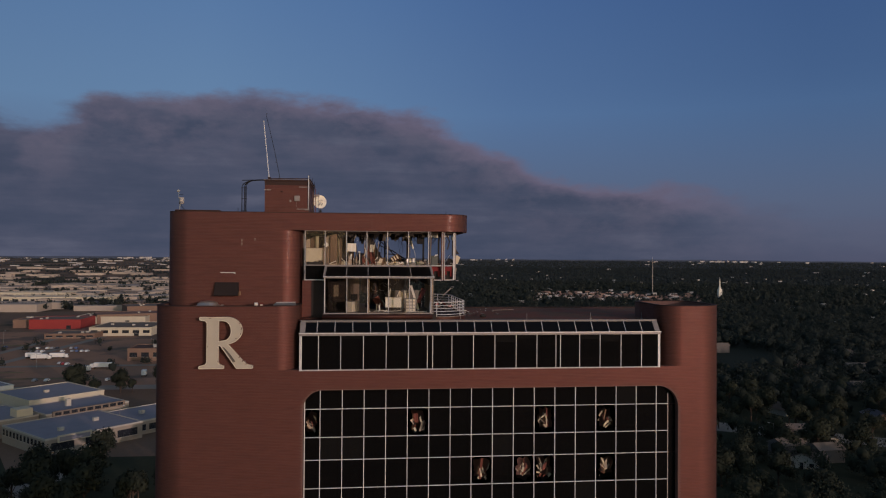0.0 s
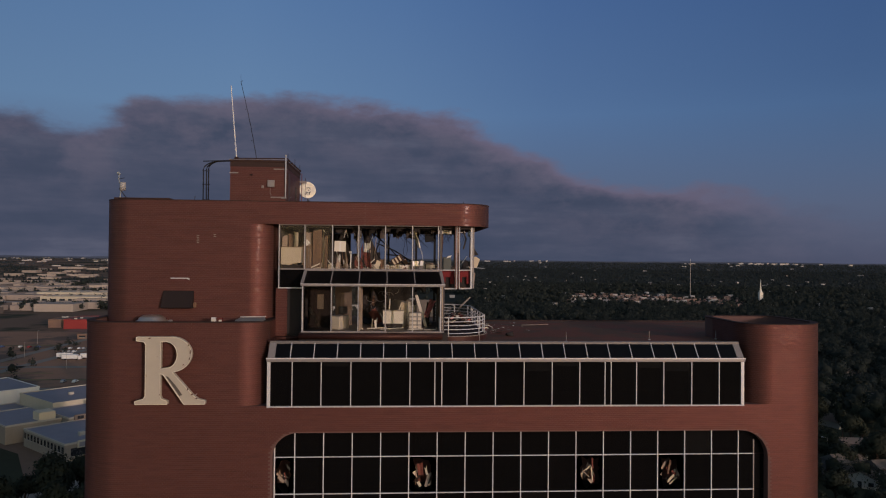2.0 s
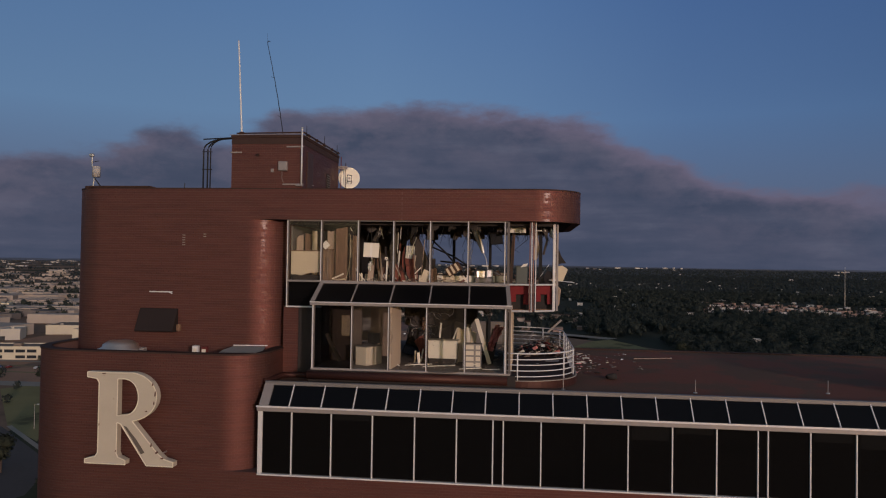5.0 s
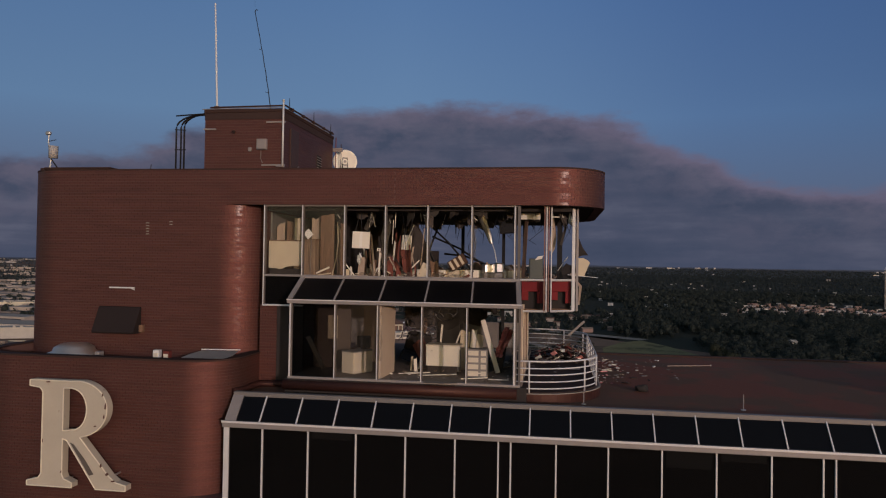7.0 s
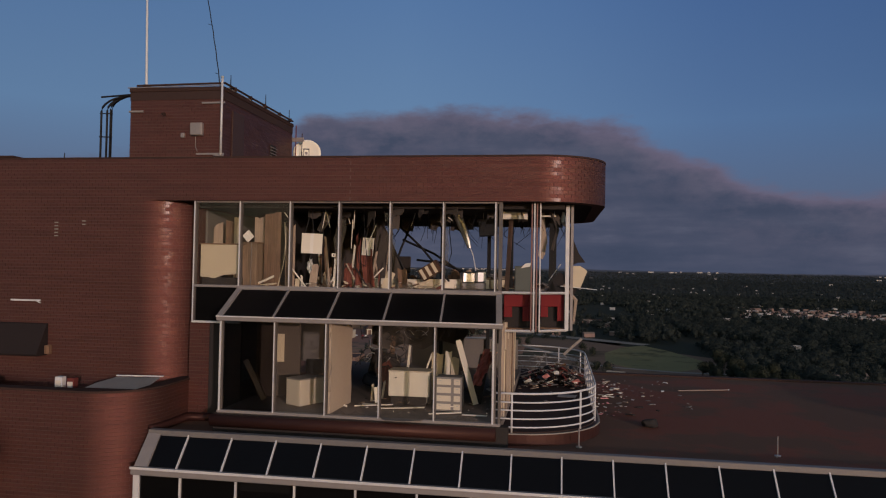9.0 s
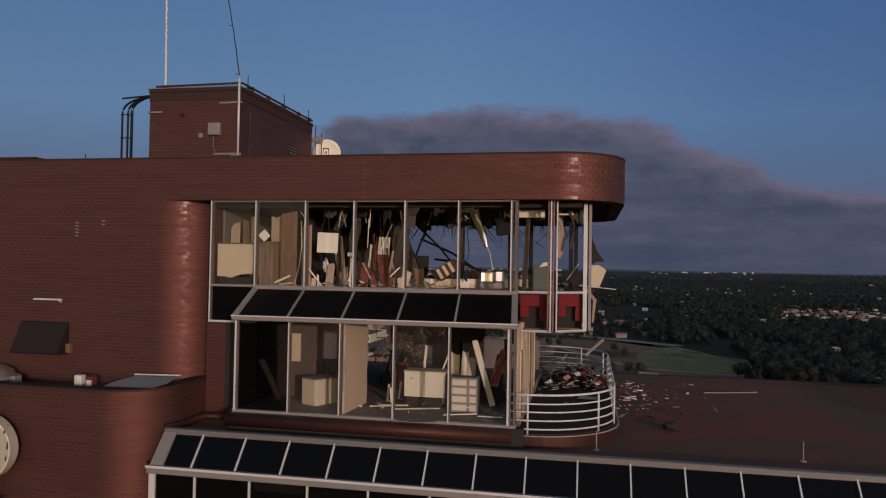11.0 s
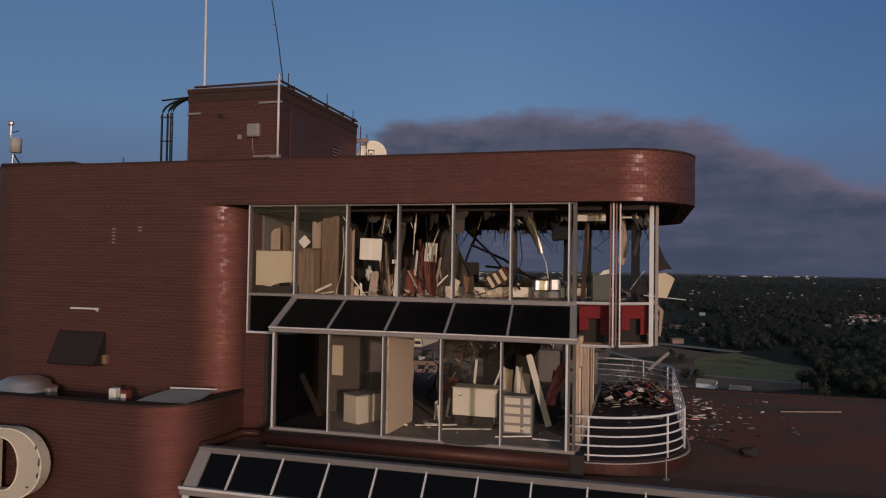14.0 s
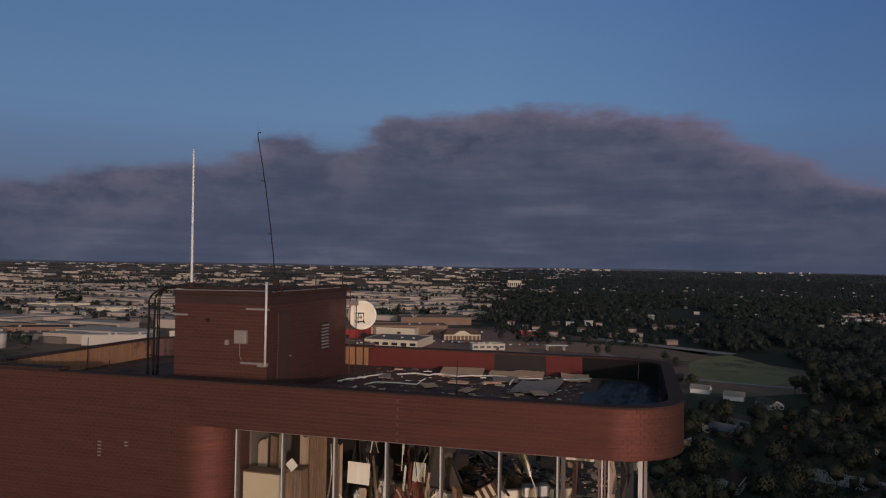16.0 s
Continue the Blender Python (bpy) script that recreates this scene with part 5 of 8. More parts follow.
out = thing("dangling_board", (6.80, 53.95, 69.52), "cream board hanging out over the roof edge", "board")
part("panel", sheet([(-0.03, 0.05), (0.28, 0.02), (0.47, 0.50), (0.40, 0.57), (0.24, 0.66), (0.05, 0.64)], 0.04), M_cream, out)
part("stick", tube([(-0.3, 0, 0.06), (0.75, 0.0, -0.03)], 0.012, 5), M_rail, out)
part("torn_sheet", turned(sheet([(-0.15, 0.60), (0.22, 0.75), (0.42, 0.76), (0.22, 1.05), (0.08, 1.40), (0.02, 1.75), (-0.12, 1.9)], 0.015), Matrix.Translation((0, 0.3, 0))), M_dark, out, "black torn sheet above it")
part("splinter", tube([(-0.2, 0, 0.1), (0.15, 0.1, -0.35), (0.1, 0.1, -1.0)], [0.03, 0.06, 0.03], 5), M_tanwall, out)
ins = thing("insulation_tuft", (6.55, 53.5, 71.72), "shiny torn insulation hanging from the ceiling", "insulation")
part("tuft", tube([(0, 0, 0), (0.02, 0, -0.3), (0.1, 0, -0.45)], [0.03, 0.10, 0.02], 7), M_silver, ins)
part("strap", tube([(-0.35, 0.1, 0), (-0.15, 0.1, -0.5), (-0.3, 0.1, -1.1)], 0.05, 5), M_ceil, ins)

for i, (x0, x1, yy) in enumerate(((4.93, 5.66, 52.85), (5.95, 6.60, 53.30))):
    a = thing("red_cabinet", (x0, yy, 68.40), "red laminate cabinet front with a dark gap, below the sill", "cabinet", "red cabinets")
    w_ = x1 - x0
    part("top_panel", box(0, w_, 0.02, 0.06, 0.60, 0.97, 0.008), M_red, a)
    part("side_panel", box(0, w_ * 0.32, 0.02, 0.06, 0.30, 0.599, 0.008), M_red, a)
    part("side_panel", box(w_ * 0.72, w_, 0.02, 0.06, 0.20, 0.599, 0.008), M_red, a)
    part("inside", box(0, w_, 0.2, 0.25, 0.0, 0.97), M_dark, a)
    part("floor_board", box(-0.02, w_ + 0.02, 0.0, 0.3, -0.04, 0.0), M_browndoor, a)

# lower storey
dk = thing("desk_pedestal", (-1.29, 52.49, FB), "cream desk pedestal with a grey top", "desk", rz=-28.7)
part("body", box(0, 0.60, 0, 0.95, 0, 0.73, 0.012), M_cabinet, dk)
part("top", box(-0.015, 0.615, -0.015, 0.97, 0.731, 0.765, 0.008), M_greycab, dk)
part("drawer", box(0.03, 0.57, -0.014, -0.001, 0.06, 0.69, 0.006), M_cabinet, dk)
mon = thing("computer_monitor", (-0.66, 53.05, FB + 0.766), "black computer monitor on the desk", "monitor")
part("screen", box(-0.25, 0.25, 0, 0.05, 0.06, 0.48, 0.015), M_black, mon)
part("stand", box(-0.10, 0.10, 0.05, 0.2, 0.0, 0.10, 0.01), M_black, mon)
board("fallen_plank", (-1.95, 52.3, FB + 0.10), (0.16, 1.25), M_tanwall, "tan plank leaning askew behind the dark window", "plank", roll=-28, thick=0.05, seed=41)
board("wall_notice", (-2.16, 53.585, FB + 1.05), (0.36, 0.85), M_cream, "yellowish board fixed to the back wall", "board", thick=0.014, seed=42)
wp = thing("wall_stub", (0.36, 51.45, FB), "broken cream partition wall end with a ragged edge", "wall", kind="structure")
part("board", turned(sheet([(0, 0), (1.72, 0), (1.75, 0.5), (1.70, 0.9), (1.78, 1.3), (1.72, 1.7), (1.80, 2.2), (1.55, 2.34), (1.2, 2.30), (1.0, 2.42), (0, 2.46)], 0.06), Matrix.Rotation(radians(87), 4, "Z")), material("plain_tan_plaster", (0.43, 0.34, 0.265), 0.85, vary=0.15, grain=12, stain=1.0), wp)
d2 = thing("reception_desk", (1.62, 53.0, FB), "broad cream reception desk, shadow at its end as a grey panel", "desk")
part("front", box(0, 1.20, 0, 0.05, 0.28, 0.98, 0.01), M_card, d2)
# Grey panel: the shadow at the desk's right end, put into colour.
part("return", box(1.10, 1.16, 0.06, 0.6, 0.10, 0.96, 0.01), M_greycab, d2)
part("top", box(-0.02, 1.22, -0.02, 0.65, 0.981, 1.02, 0.008), M_cabinet, d2)
part("plinth", box(0.05, 1.1, 0.08, 0.5, 0, 0.28), M_dark, d2)
# Warm grey round the pale drawers: shadow put into the cabinet's colour.
fc = thing("filing_cabinet", (3.08, 52.5, FB), "filing cabinet with pale drawers, shadow painted as warm grey", "filing cabinet")
part("body", box(0, 0.74, 0, 0.5, 0, 0.96, 0.01), M_greycab, fc)
for x, dw in ((0.04, 0.40), (0.52, 0.18)):
    for z in (0.06, 0.29, 0.52, 0.75):
        dr = part("drawer", box(x, x + dw, -0.022, -0.001, z, z + 0.16, 0.006), M_cabinet, fc)
        part("handle", box(x + 0.07, x + 0.13, -0.034, -0.023, z + 0.10, z + 0.12), M_steel, dr)
for k, (x, y, w_, h, roll, m, lab) in enumerate((
        (2.60, 54.2, 0.34, 1.52, 3, M_cream, "cream board leaning on the wreckage"),
        (2.97, 54.25, 0.20, 1.50, 4, M_card, "white board leaning askew"),
        (3.22, 54.2, 0.24, 1.44, 2, M_cream, "cream board leaning on the wreckage"),
        (1.86, 54.0, 0.07, 1.85, 4, M_card, "white splinter of window frame"),
        (2.15, 54.1, 0.05, 1.6, 20, M_card, "thin white splinter leaning over"),
        (4.02, 53.6, 0.17, 1.95, -17, M_card, "long white panel leaning askew"),
        (1.15, 55.0, 0.5, 0.9, -30, M_terra, "reddish panel tipped on the floor"),
        (0.75, 56.2, 0.16, 1.7, 6, M_browndoor, "dark board standing upright"))):
    board("broken_board", (x, y, FB), (w_, h), m, lab, "board", roll=roll, torn=(0, 0.12), seed=60 + k, lean=4)
rug = thing("floor_mat", (1.75, 51.75, FB + 0.03), "dusty grey mat with a torn round edge on the floor", "mat")
part("mat", turned(sheet([(0, 0.1), (0.3, 0.0), (0.8, 0.02), (1.15, 0.1), (1.3, 0.35), (1.2, 0.7), (0.8, 0.9), (0.3, 0.85), (0.02, 0.5)], 0.02), Matrix.Rotation(radians(-90), 4, "X") @ Matrix.Scale(-1, 4, (0, 0, 1))), material("dusty_mat", (0.20, 0.165, 0.14), 0.95, vary=0.3, grain=8), rug)
pk = thing("insulation_roll", (3.92, 53.75, FB), "torn pink insulation slumped on dark boards", "insulation")
for k, (ox, oz, w_, h_) in enumerate(((0.0, 0.55, 0.30, 0.75), (0.22, 0.95, 0.26, 0.62), (0.10, 0.80, 0.20, 0.85))):
    bb = bmesh.new()
    grid_ = [[bb.verts.new((ox + w_ * i / 6 + 0.30 * (j / 9) + 0.05 * noise.noise(Vector((i * 0.9, j * 0.7, k))), -0.05 * k + 0.16 * noise.noise(Vector((i * 0.5, j * 0.5, k + 4))), oz + h_ * j / 9 * (1 + 0.15 * noise.noise(Vector((i, k, 2)))))) for i in range(7)] for j in range(10)]
    for r0, r1 in zip(grid_, grid_[1:]):
        for i in range(6):
            if 0 < k or (i, grid_.index(r0)) not in ((0, 0), (5, 8)):
                bb.faces.new((r0[i], r0[i + 1], r1[i + 1], r1[i]))
    bmesh.ops.solidify(bb, geom=bb.faces[:], thickness=0.03)
    part("batt", bb, M_pink, pk)
part("backing", turned(box(0, 0.3, 0.1, 0.14, 0, 1.5), Matrix.Rotation(radians(10), 4, "Y")), M_dark, pk)
tile = thing("light_fixture", (3.95, 54.2, 68.2), "white louvred light fixture hanging from the ceiling", "light fixture")
part("housing", box(-0.15, 0.15, -0.1, 0.1, 0, 0.10, 0.01), M_rail, tile)
part("housing", turned(box(-0.14, 0.16, -0.1, 0.1, -0.14, -0.04, 0.01), Matrix.Rotation(radians(8), 4, "Y")), M_rail, tile)
part("wire", tube([(0, 0, 0.1), (0, 0, 0.42)], 0.012, 5), M_black, tile)
blk = thing("upholstered_sofa", (0.55, 55.6, FB), "overturned dark blue sofa against the opening", "sofa")
part("seat", turned(box(-0.5, 0.5, 0, 0.7, 0, 0.4, 0.08), Matrix.Rotation(radians(18), 4, "Y")), material("navy_fabric", (0.022, 0.028, 0.05), 0.95, vary=0.3), blk)
part("backrest", turned(box(-0.5, 0.5, 0.5, 0.75, 0.3, 1.15, 0.08), Matrix.Rotation(radians(14), 4, "Y")), M_dark, blk)

hbx = thing("hanging_vent_box", (4.05, 54.3, 71.02), "black vent box hanging crooked from the ceiling", "vent box")
part("box", turned(box(0, 0.52, 0, 0.4, 0, 0.52, 0.02), Matrix.Rotation(radians(-5), 4, "Y")), M_black, hbx)
part("flange", turned(box(-0.03, 0.55, -0.012, -0.001, 0.44, 0.52), Matrix.Rotation(radians(-5), 4, "Y")), M_dark, hbx)
part("hanger", tube([(0.1, 0.2, 0.5), (0.1, 0.2, 0.74)], 0.012, 4), M_steel, hbx)
rx = random.Random(91)
for k in range(16):
    x, y = rx.uniform(-1.4, 1.0), rx.uniform(53.5, 54.8)
    l, lean_ = rx.uniform(0.35, 0.95), rx.uniform(-55, 55)
    m, lab = rx.choice(((M_browndoor, "brown lath fallen askew across the wreckage"), (M_dark, "charred lath fallen askew across the wreckage"), (M_tanwall, "tan lath fallen askew across the wreckage"), (M_card, "white trim fallen askew across the wreckage")))
    t = thing("fallen_lath", (x, y, FL + 0.02), lab, "lath", "fallen laths")
    part("lath", turned(box(-0.02, 0.02, -0.012, 0.012, 0, l), Matrix.Rotation(radians(lean_), 4, "Y") @ Matrix.Rotation(radians(rx.uniform(-12, 12)), 4, "X")), m, t)
for k, (x, y, z) in enumerate(((-0.75, 53.7, 70.3), (0.55, 53.8, 70.05), (1.25, 54.4, 70.0), (2.9, 55.6, 70.2))):
    t = thing("loose_cable", (x, y, z), "black cable dangling in a loop", "cable", "dangling cables")
    part("cable", tube([(0, 0, 71.74 - z), (0.05, 0.02, 0.9), (0.12, 0.0, 0.35), (0.02 + 0.1 * math.sin(k), 0, 0.0), (-0.12, 0, 0.12), (-0.14, 0, 0.4), (-0.05, 0, 0.62)], 0.014, 5), M_black, t, smooth=True)

# cables and strips that hang from the torn ceilings
def strands(name, x0, x1, y0, y1, z, n, seed, label, longest):
    r = random.Random(seed)
    bm_ = bmesh.new()
    for _ in range(n):
        x, y, l = r.uniform(x0, x1), r.uniform(y0, y1), longest * r.random() ** 1.6
        dx, dy = r.gauss(0, 0.45) * l, r.gauss(0, 0.3) * l
        tube([(x, y, z), (x + dx * 0.4, y + dy * 0.4, z - l * 0.5), (x + dx, y + dy, z - l)], [0.014, 0.011, 0.007], 4, bm_)
    return tagged(part(name, bm_, M_black), label, "cables", "", "stuff")


strands("hanging_cables", -1.0, 6.8, 57.0, 61.6, 71.74, 105, 2, "black cables and torn strips hanging from the ceiling", 1.0)
strands("hanging_cables", -0.5, 6.3, 53.2, 57.0, 71.74, 60, 3, "thin black cables hanging from the ceiling", 0.9)
pale = bmesh.new()
for x, y, z1, dx, l in ((-0.58, 53.6, 71.74, -0.09, 0.55), (-0.57, 53.62, 71.7, 0.13, 0.5), (0.30, 53.7, 71.74, -0.02, 0.55), (0.98, 53.7, 71.3, -0.36, 0.85), (-1.86, 53.5, 71.66, 0.12, 0.16),
                        (0.10, 54.2, 71.5, -0.03, 0.9), (1.15, 54.0, 71.74, 0.05, 0.3), (2.0, 54.6, 71.74, -0.12, 0.4), (3.1, 54.0, 71.6, 0.16, 0.12), (-0.2, 54.6, 71.74, 0.1, 0.35), (4.3, 54.4, 71.7, 0.05, 0.25)):
    tube([(x, y, z1), (x + dx, y, z1 - l)], [0.017, 0.012], 4, pale)
tagged(part("ceiling_strips", pale, M_card), "white metal ceiling strips hanging loose", "ceiling strips", "", "stuff")
strands("hanging_cables", 0.3, 4.7, 52.5, 60.0, 68.6, 60, 5, "thin cables hanging from the lower ceiling", 0.8)
beams = thing("fallen_truss", (0, 0, 0), "dark bent steel struts fallen from the ceiling", "truss")
for p, q in (((0.9, 56.5, 71.6), (2.9, 56.0, 69.6)), ((1.1, 57.0, 71.0), (3.4, 56.5, 69.8)), ((0.8, 56.0, 70.9), (1.6, 56.0, 69.5)), ((1.5, 56.8, 71.7), (0.8, 56.2, 69.4)), ((1.6, 57, 70.3), (3.3, 57, 69.9))):
    mid = tuple((a + c) / 2 + (0, 0, 0.12)[k] for k, (a, c) in enumerate(zip(p, q)))
    part("strut", tube([p, mid, q], 0.04, 5), M_black, beams)
slump = thing("slumped_ceiling", (0.1, 56.2, FL), "dark slab of ceiling slumped to the floor", "ceiling slab")
part("slab", turned(sheet([(-0.1, 0), (1.5, 0), (1.25, 0.6), (0.95, 1.3), (0.75, 1.8), (0.5, 2.3), (0.2, 2.3), (0.3, 1.2)], 0.08), Matrix.Rotation(radians(12), 4, "X")), M_ceil, slump)


def rubble(name, area, z, n, seed, size, mats, label, flat=0.35, heap=0.0):
    """Loose shards on a floor; one mesh for each material."""
    for k, m in enumerate(mats):
        r = random.Random(seed * 31 + k)
        bm_ = bmesh.new()
        for _ in range(n // len(mats)):
            x, y = r.uniform(area[0], area[1]), r.uniform(area[2], area[3])
            s = size * (0.3 + 1.2 * r.random() ** 2)
            h = heap * max(0.0, 1 - 2.2 * abs(x - (area[0] + area[1]) / 2) / (area[1] - area[0])) * r.random()
            bx = box(-s * 0.5, s * r.uniform(0.3, 0.9), -s * 0.25, s * r.uniform(0.1, 0.4), 0, s * r.uniform(0.04, 0.16))
            tilt = r.uniform(-1, 1) * flat
            turned(bx, Matrix.Translation((x, y, z + h + abs(tilt) * s * 0.5)) @ Matrix.Rotation(r.uniform(0, 6.28), 4, "Z") @ Matrix.Rotation(tilt, 4, "X") @ Matrix.Rotation(tilt * r.random(), 4, "Y"))
            join(bm_, bx)
        tagged(part(name, bm_, m), label, "rubble", "", "stuff")


# laths, splinters and torn ceiling among the wreckage
rl = random.Random(40)
for k in range(18):
    x, y, h = rl.uniform(-1.15, 1.35), rl.uniform(53.7, 55.0), rl.uniform(0.5, 1.9)
    m, lab = rl.choice(((M_browndoor, "thin brown lath standing in the wreckage"), (M_tanwall, "thin tan lath standing in the wreckage"), (M_card, "thin white lath standing in the wreckage"), (M_terra, "thin red-brown lath standing in the wreckage"), (M_dark, "thin black lath standing in the wreckage")))
    board("lath", (x, y, FL), (rl.uniform(0.03, 0.08), h), m, lab, "lath", roll=rl.gauss(0, 9), torn=(0, 0.08), seed=300 + k, lean=rl.uniform(-4, 8), group="laths in the wreckage")
for k, (x, y, w_, h, roll, m, lab) in enumerate((
        (1.2, 56.5, 0.5, 0.36, 22, M_browndoor, "brown slab lying on the wreckage"), (2.6, 57.3, 0.55, 0.34, -18, M_browndoor, "dark brown slab lying on the wreckage"), (2.9, 57.6, 0.4, 0.5, 40, M_terra, "red-brown slab tipped on the wreckage"),
        (3.9, 58.2, 0.6, 0.25, 8, M_tanwall, "tan slab lying on the wreckage"), (4.1, 58.6, 0.4, 0.5, -30, M_browndoor, "brown slab tipped on the wreckage"), (0.2, 56.6, 0.45, 0.35, -24, M_cream, "cream slab tipped on the wreckage"),
        (0.7, 56.3, 0.22, 0.55, 35, M_card, "white slab tipped on the wreckage"), (1.7, 56.6, 0.8, 0.45, 12, M_dark, "black slab lying on the wreckage"))):
    board("broken_slab", (x, y, FL + 0.05), (w_, h), m, lab, "board", roll=roll, torn=(0.1, 0.25), seed=330 + k, lean=30, thick=0.05, group="slabs on the upper floor")
flaps = bmesh.new()
for k in range(46):
    x, y, w_, h = rl.uniform(-1.2, 6.2), rl.uniform(53.0, 57.5), rl.uniform(0.15, 0.6), rl.uniform(0.08, 0.45) if k % 4 else rl.uniform(0.4, 0.7)
    join(flaps, turned(sheet(ragged(w_, h, 400 + k, 0.7, 0.0, 6), 0.012), Matrix.Translation((x, y, 71.74 - h)) @ Matrix.Rotation(rl.uniform(-0.9, 0.9), 4, "Z") @ Matrix.Rotation(rl.uniform(-0.15, 0.15), 4, "Y")))
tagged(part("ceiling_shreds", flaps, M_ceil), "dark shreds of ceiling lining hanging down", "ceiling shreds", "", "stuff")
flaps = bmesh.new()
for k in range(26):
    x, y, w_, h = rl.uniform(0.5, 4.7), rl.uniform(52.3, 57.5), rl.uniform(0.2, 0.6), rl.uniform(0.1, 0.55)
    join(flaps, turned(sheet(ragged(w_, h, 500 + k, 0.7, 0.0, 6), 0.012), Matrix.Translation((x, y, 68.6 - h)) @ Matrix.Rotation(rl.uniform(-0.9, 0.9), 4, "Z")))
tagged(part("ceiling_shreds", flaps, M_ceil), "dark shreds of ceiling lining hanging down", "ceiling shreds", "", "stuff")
for m, n, lab in ((M_black, 26, "black cables looped through the lower room"), (M_steel, 9, "bent bright wires in the lower room")):
    loops = bmesh.new()
    for _ in range(n):
        x, y, z = rl.uniform(0.6, 2.4), rl.uniform(53.2, 56.5), rl.uniform(66.6, 68.3)
        r_, a0 = rl.uniform(0.12, 0.4), rl.uniform(0, 6)
        tube([(x + r_ * math.cos(a0 + 0.5 * i), y + 0.1 * i * rl.uniform(-1, 1), z + r_ * 0.9 * math.sin(a0 + 0.5 * i)) for i in range(rl.randint(4, 9))], 0.014, 4, loops)
    tagged(part("cable_loops", loops, m), lab, "cables", "", "stuff")
for k in range(9):
    x, y, h = rl.uniform(0.7, 2.5), rl.uniform(53.2, 55.0), rl.uniform(0.3, 0.9)
    board("splinter", (x, y, FB), (rl.uniform(0.03, 0.12), h), rl.choice((M_card, M_cream, M_terra, M_card)), "splinter of trim standing in the rubble", "splinter", roll=rl.gauss(0, 30), torn=(0, 0.3), seed=360 + k, group="splinters in the lower room")
for x, y, l, a in ((0.75, 52.5, 1.1, 8), (0.9, 52.8, 0.8, -12), (1.5, 52.3, 1.3, 4), (3.0, 51.9, 0.9, 10), (3.9, 52.0, 0.7, -15)):
    t = thing("floor_trim", (x, y, FB + 0.02), "white strip of trim lying on the floor", "trim strip", "trim strips on the floor", rz=a)
    part("strip", turned(box(0, l, 0, 0.07, 0, 0.03, 0.006), Matrix.Rotation(radians(-3), 4, "Y")), M_card, t)

M_roofboards = material("weathered_roof_scraps", (0.55, 0.39, 0.26), 0.85, vary=0.25, grain=6, stain=1.0, per="island")
rubble("rubble", (-1.5, 5.8, 57.4, 60.0), FL, 200, 23, 0.26, (M_card, M_cream, M_tanwall, M_terra, M_browndoor), "pale boards and paper flat on the upper floor", 0.12)
rubble("rubble", (-1.5, 4.4, 53.6, 55.3), FL, 20, 21, 0.16, (M_tanwall, M_card, M_terra, M_cream), "splintered boards heaped on the upper floor", 0.8, 0.2)
rubble("rubble", (-4.0, 6.3, 52.8, 56.5), FL, 60, 1, 0.14, (M_tanwall, M_browndoor, M_card, M_terra, M_dark), "broken boards and plaster scattered on the upper floor", 0.6, 0.25)
rubble("rubble", (-0.5, 6.3, 57.4, 61.5), FL, 260, 2, 0.26, (M_dark, M_browndoor, M_tanwall, M_greywall), "dark wreckage piled at the blown-out side", 0.8, 0.5)
rubble("rubble", (0.4, 4.7, 52.4, 60.5), FB, 130, 3, 0.18, (M_tanwall, M_card, M_dark, M_greywall, M_browndoor), "broken boards and paper scattered on the lower floor", 0.6, 0.2)
rubble("rubble", (5.1, 7.3, 58.8, 61.9), 65.79, 240, 4, 0.24, (M_dark, M_black, M_greywall, M_dark, M_black, M_dark, M_greycab, M_dark), "dark wreckage strewn over the terrace", 0.5, 0.35)
rubble("rubble", (5.1, 7.3, 58.2, 62.2), 65.79, 90, 44, 0.18, (M_terra, M_greywall, M_card, M_tanwall), "red and pale scraps on the terrace floor", 0.4, 0.3)
rubble("rubble", (5.5, 7.4, 59.4, 61.8), 65.79, 240, 46, 0.32, (M_dark, M_black, M_browndoor, M_redwall), "dark heap of wreckage at the back of the terrace", 0.9, 0.5)
rubble("rubble", (5.3, 7.5, 58.9, 62.0), 65.85, 90, 45, 0.19, (M_terra, M_pink, M_card, M_redwall, M_paper), "red and white scraps on top of the terrace heap", 0.9, 0.55)
rubble("rubble", (7.7, 8.9, 56.0, 63.2), ROOF, 100, 5, 0.17, (M_card, M_greywall, M_paper, M_tanwall, M_dark, M_pink), "pale scraps and boards strewn on the red roof", 0.15)
rubble("rubble", (8.3, 11.0, 57.0, 63.8), ROOF, 60, 15, 0.15, (M_tanwall, M_greywall, M_paper, M_dark), "scattered scraps on the red roof", 0.12)
rubble("rubble", (-3.4, 4.9, 55.4, 61.6), 72.41, 260, 6, 0.20, (M_tanwall, M_roofboards, M_card, M_roofboards, M_browndoor), "torn pale roofing scraps on the penthouse roof", 0.2)
rubble("rubble", (-1.2, 2.2, 52.8, 53.6), FL, 40, 64, 0.12, (M_card, M_cream, M_tanwall, M_browndoor), "pale broken boards along the sill", 0.5, 0.10)
rubble("rubble", (-1.6, 3.2, 52.8, 54.6), FL, 110, 61, 0.08, (M_card, M_cream, M_tanwall, M_terra, M_paper), "small pale splinters and paper along the sill", 0.9, 0.12)
rubble("rubble", (-4.0, -1.4, 52.8, 53.6), FL, 50, 62, 0.10, (M_cream, M_tanwall, M_browndoor), "small splinters by the counter", 0.7, 0.1)
rubble("rubble", (0.5, 4.7, 51.5, 53.5), FB, 60, 63, 0.05, (M_card, M_paper, M_steel, M_tanwall, M_dark), "glass grit and paper scraps on the lower floor", 0.5, 0.05)
wire_heap = bmesh.new()
rw = random.Random(12)
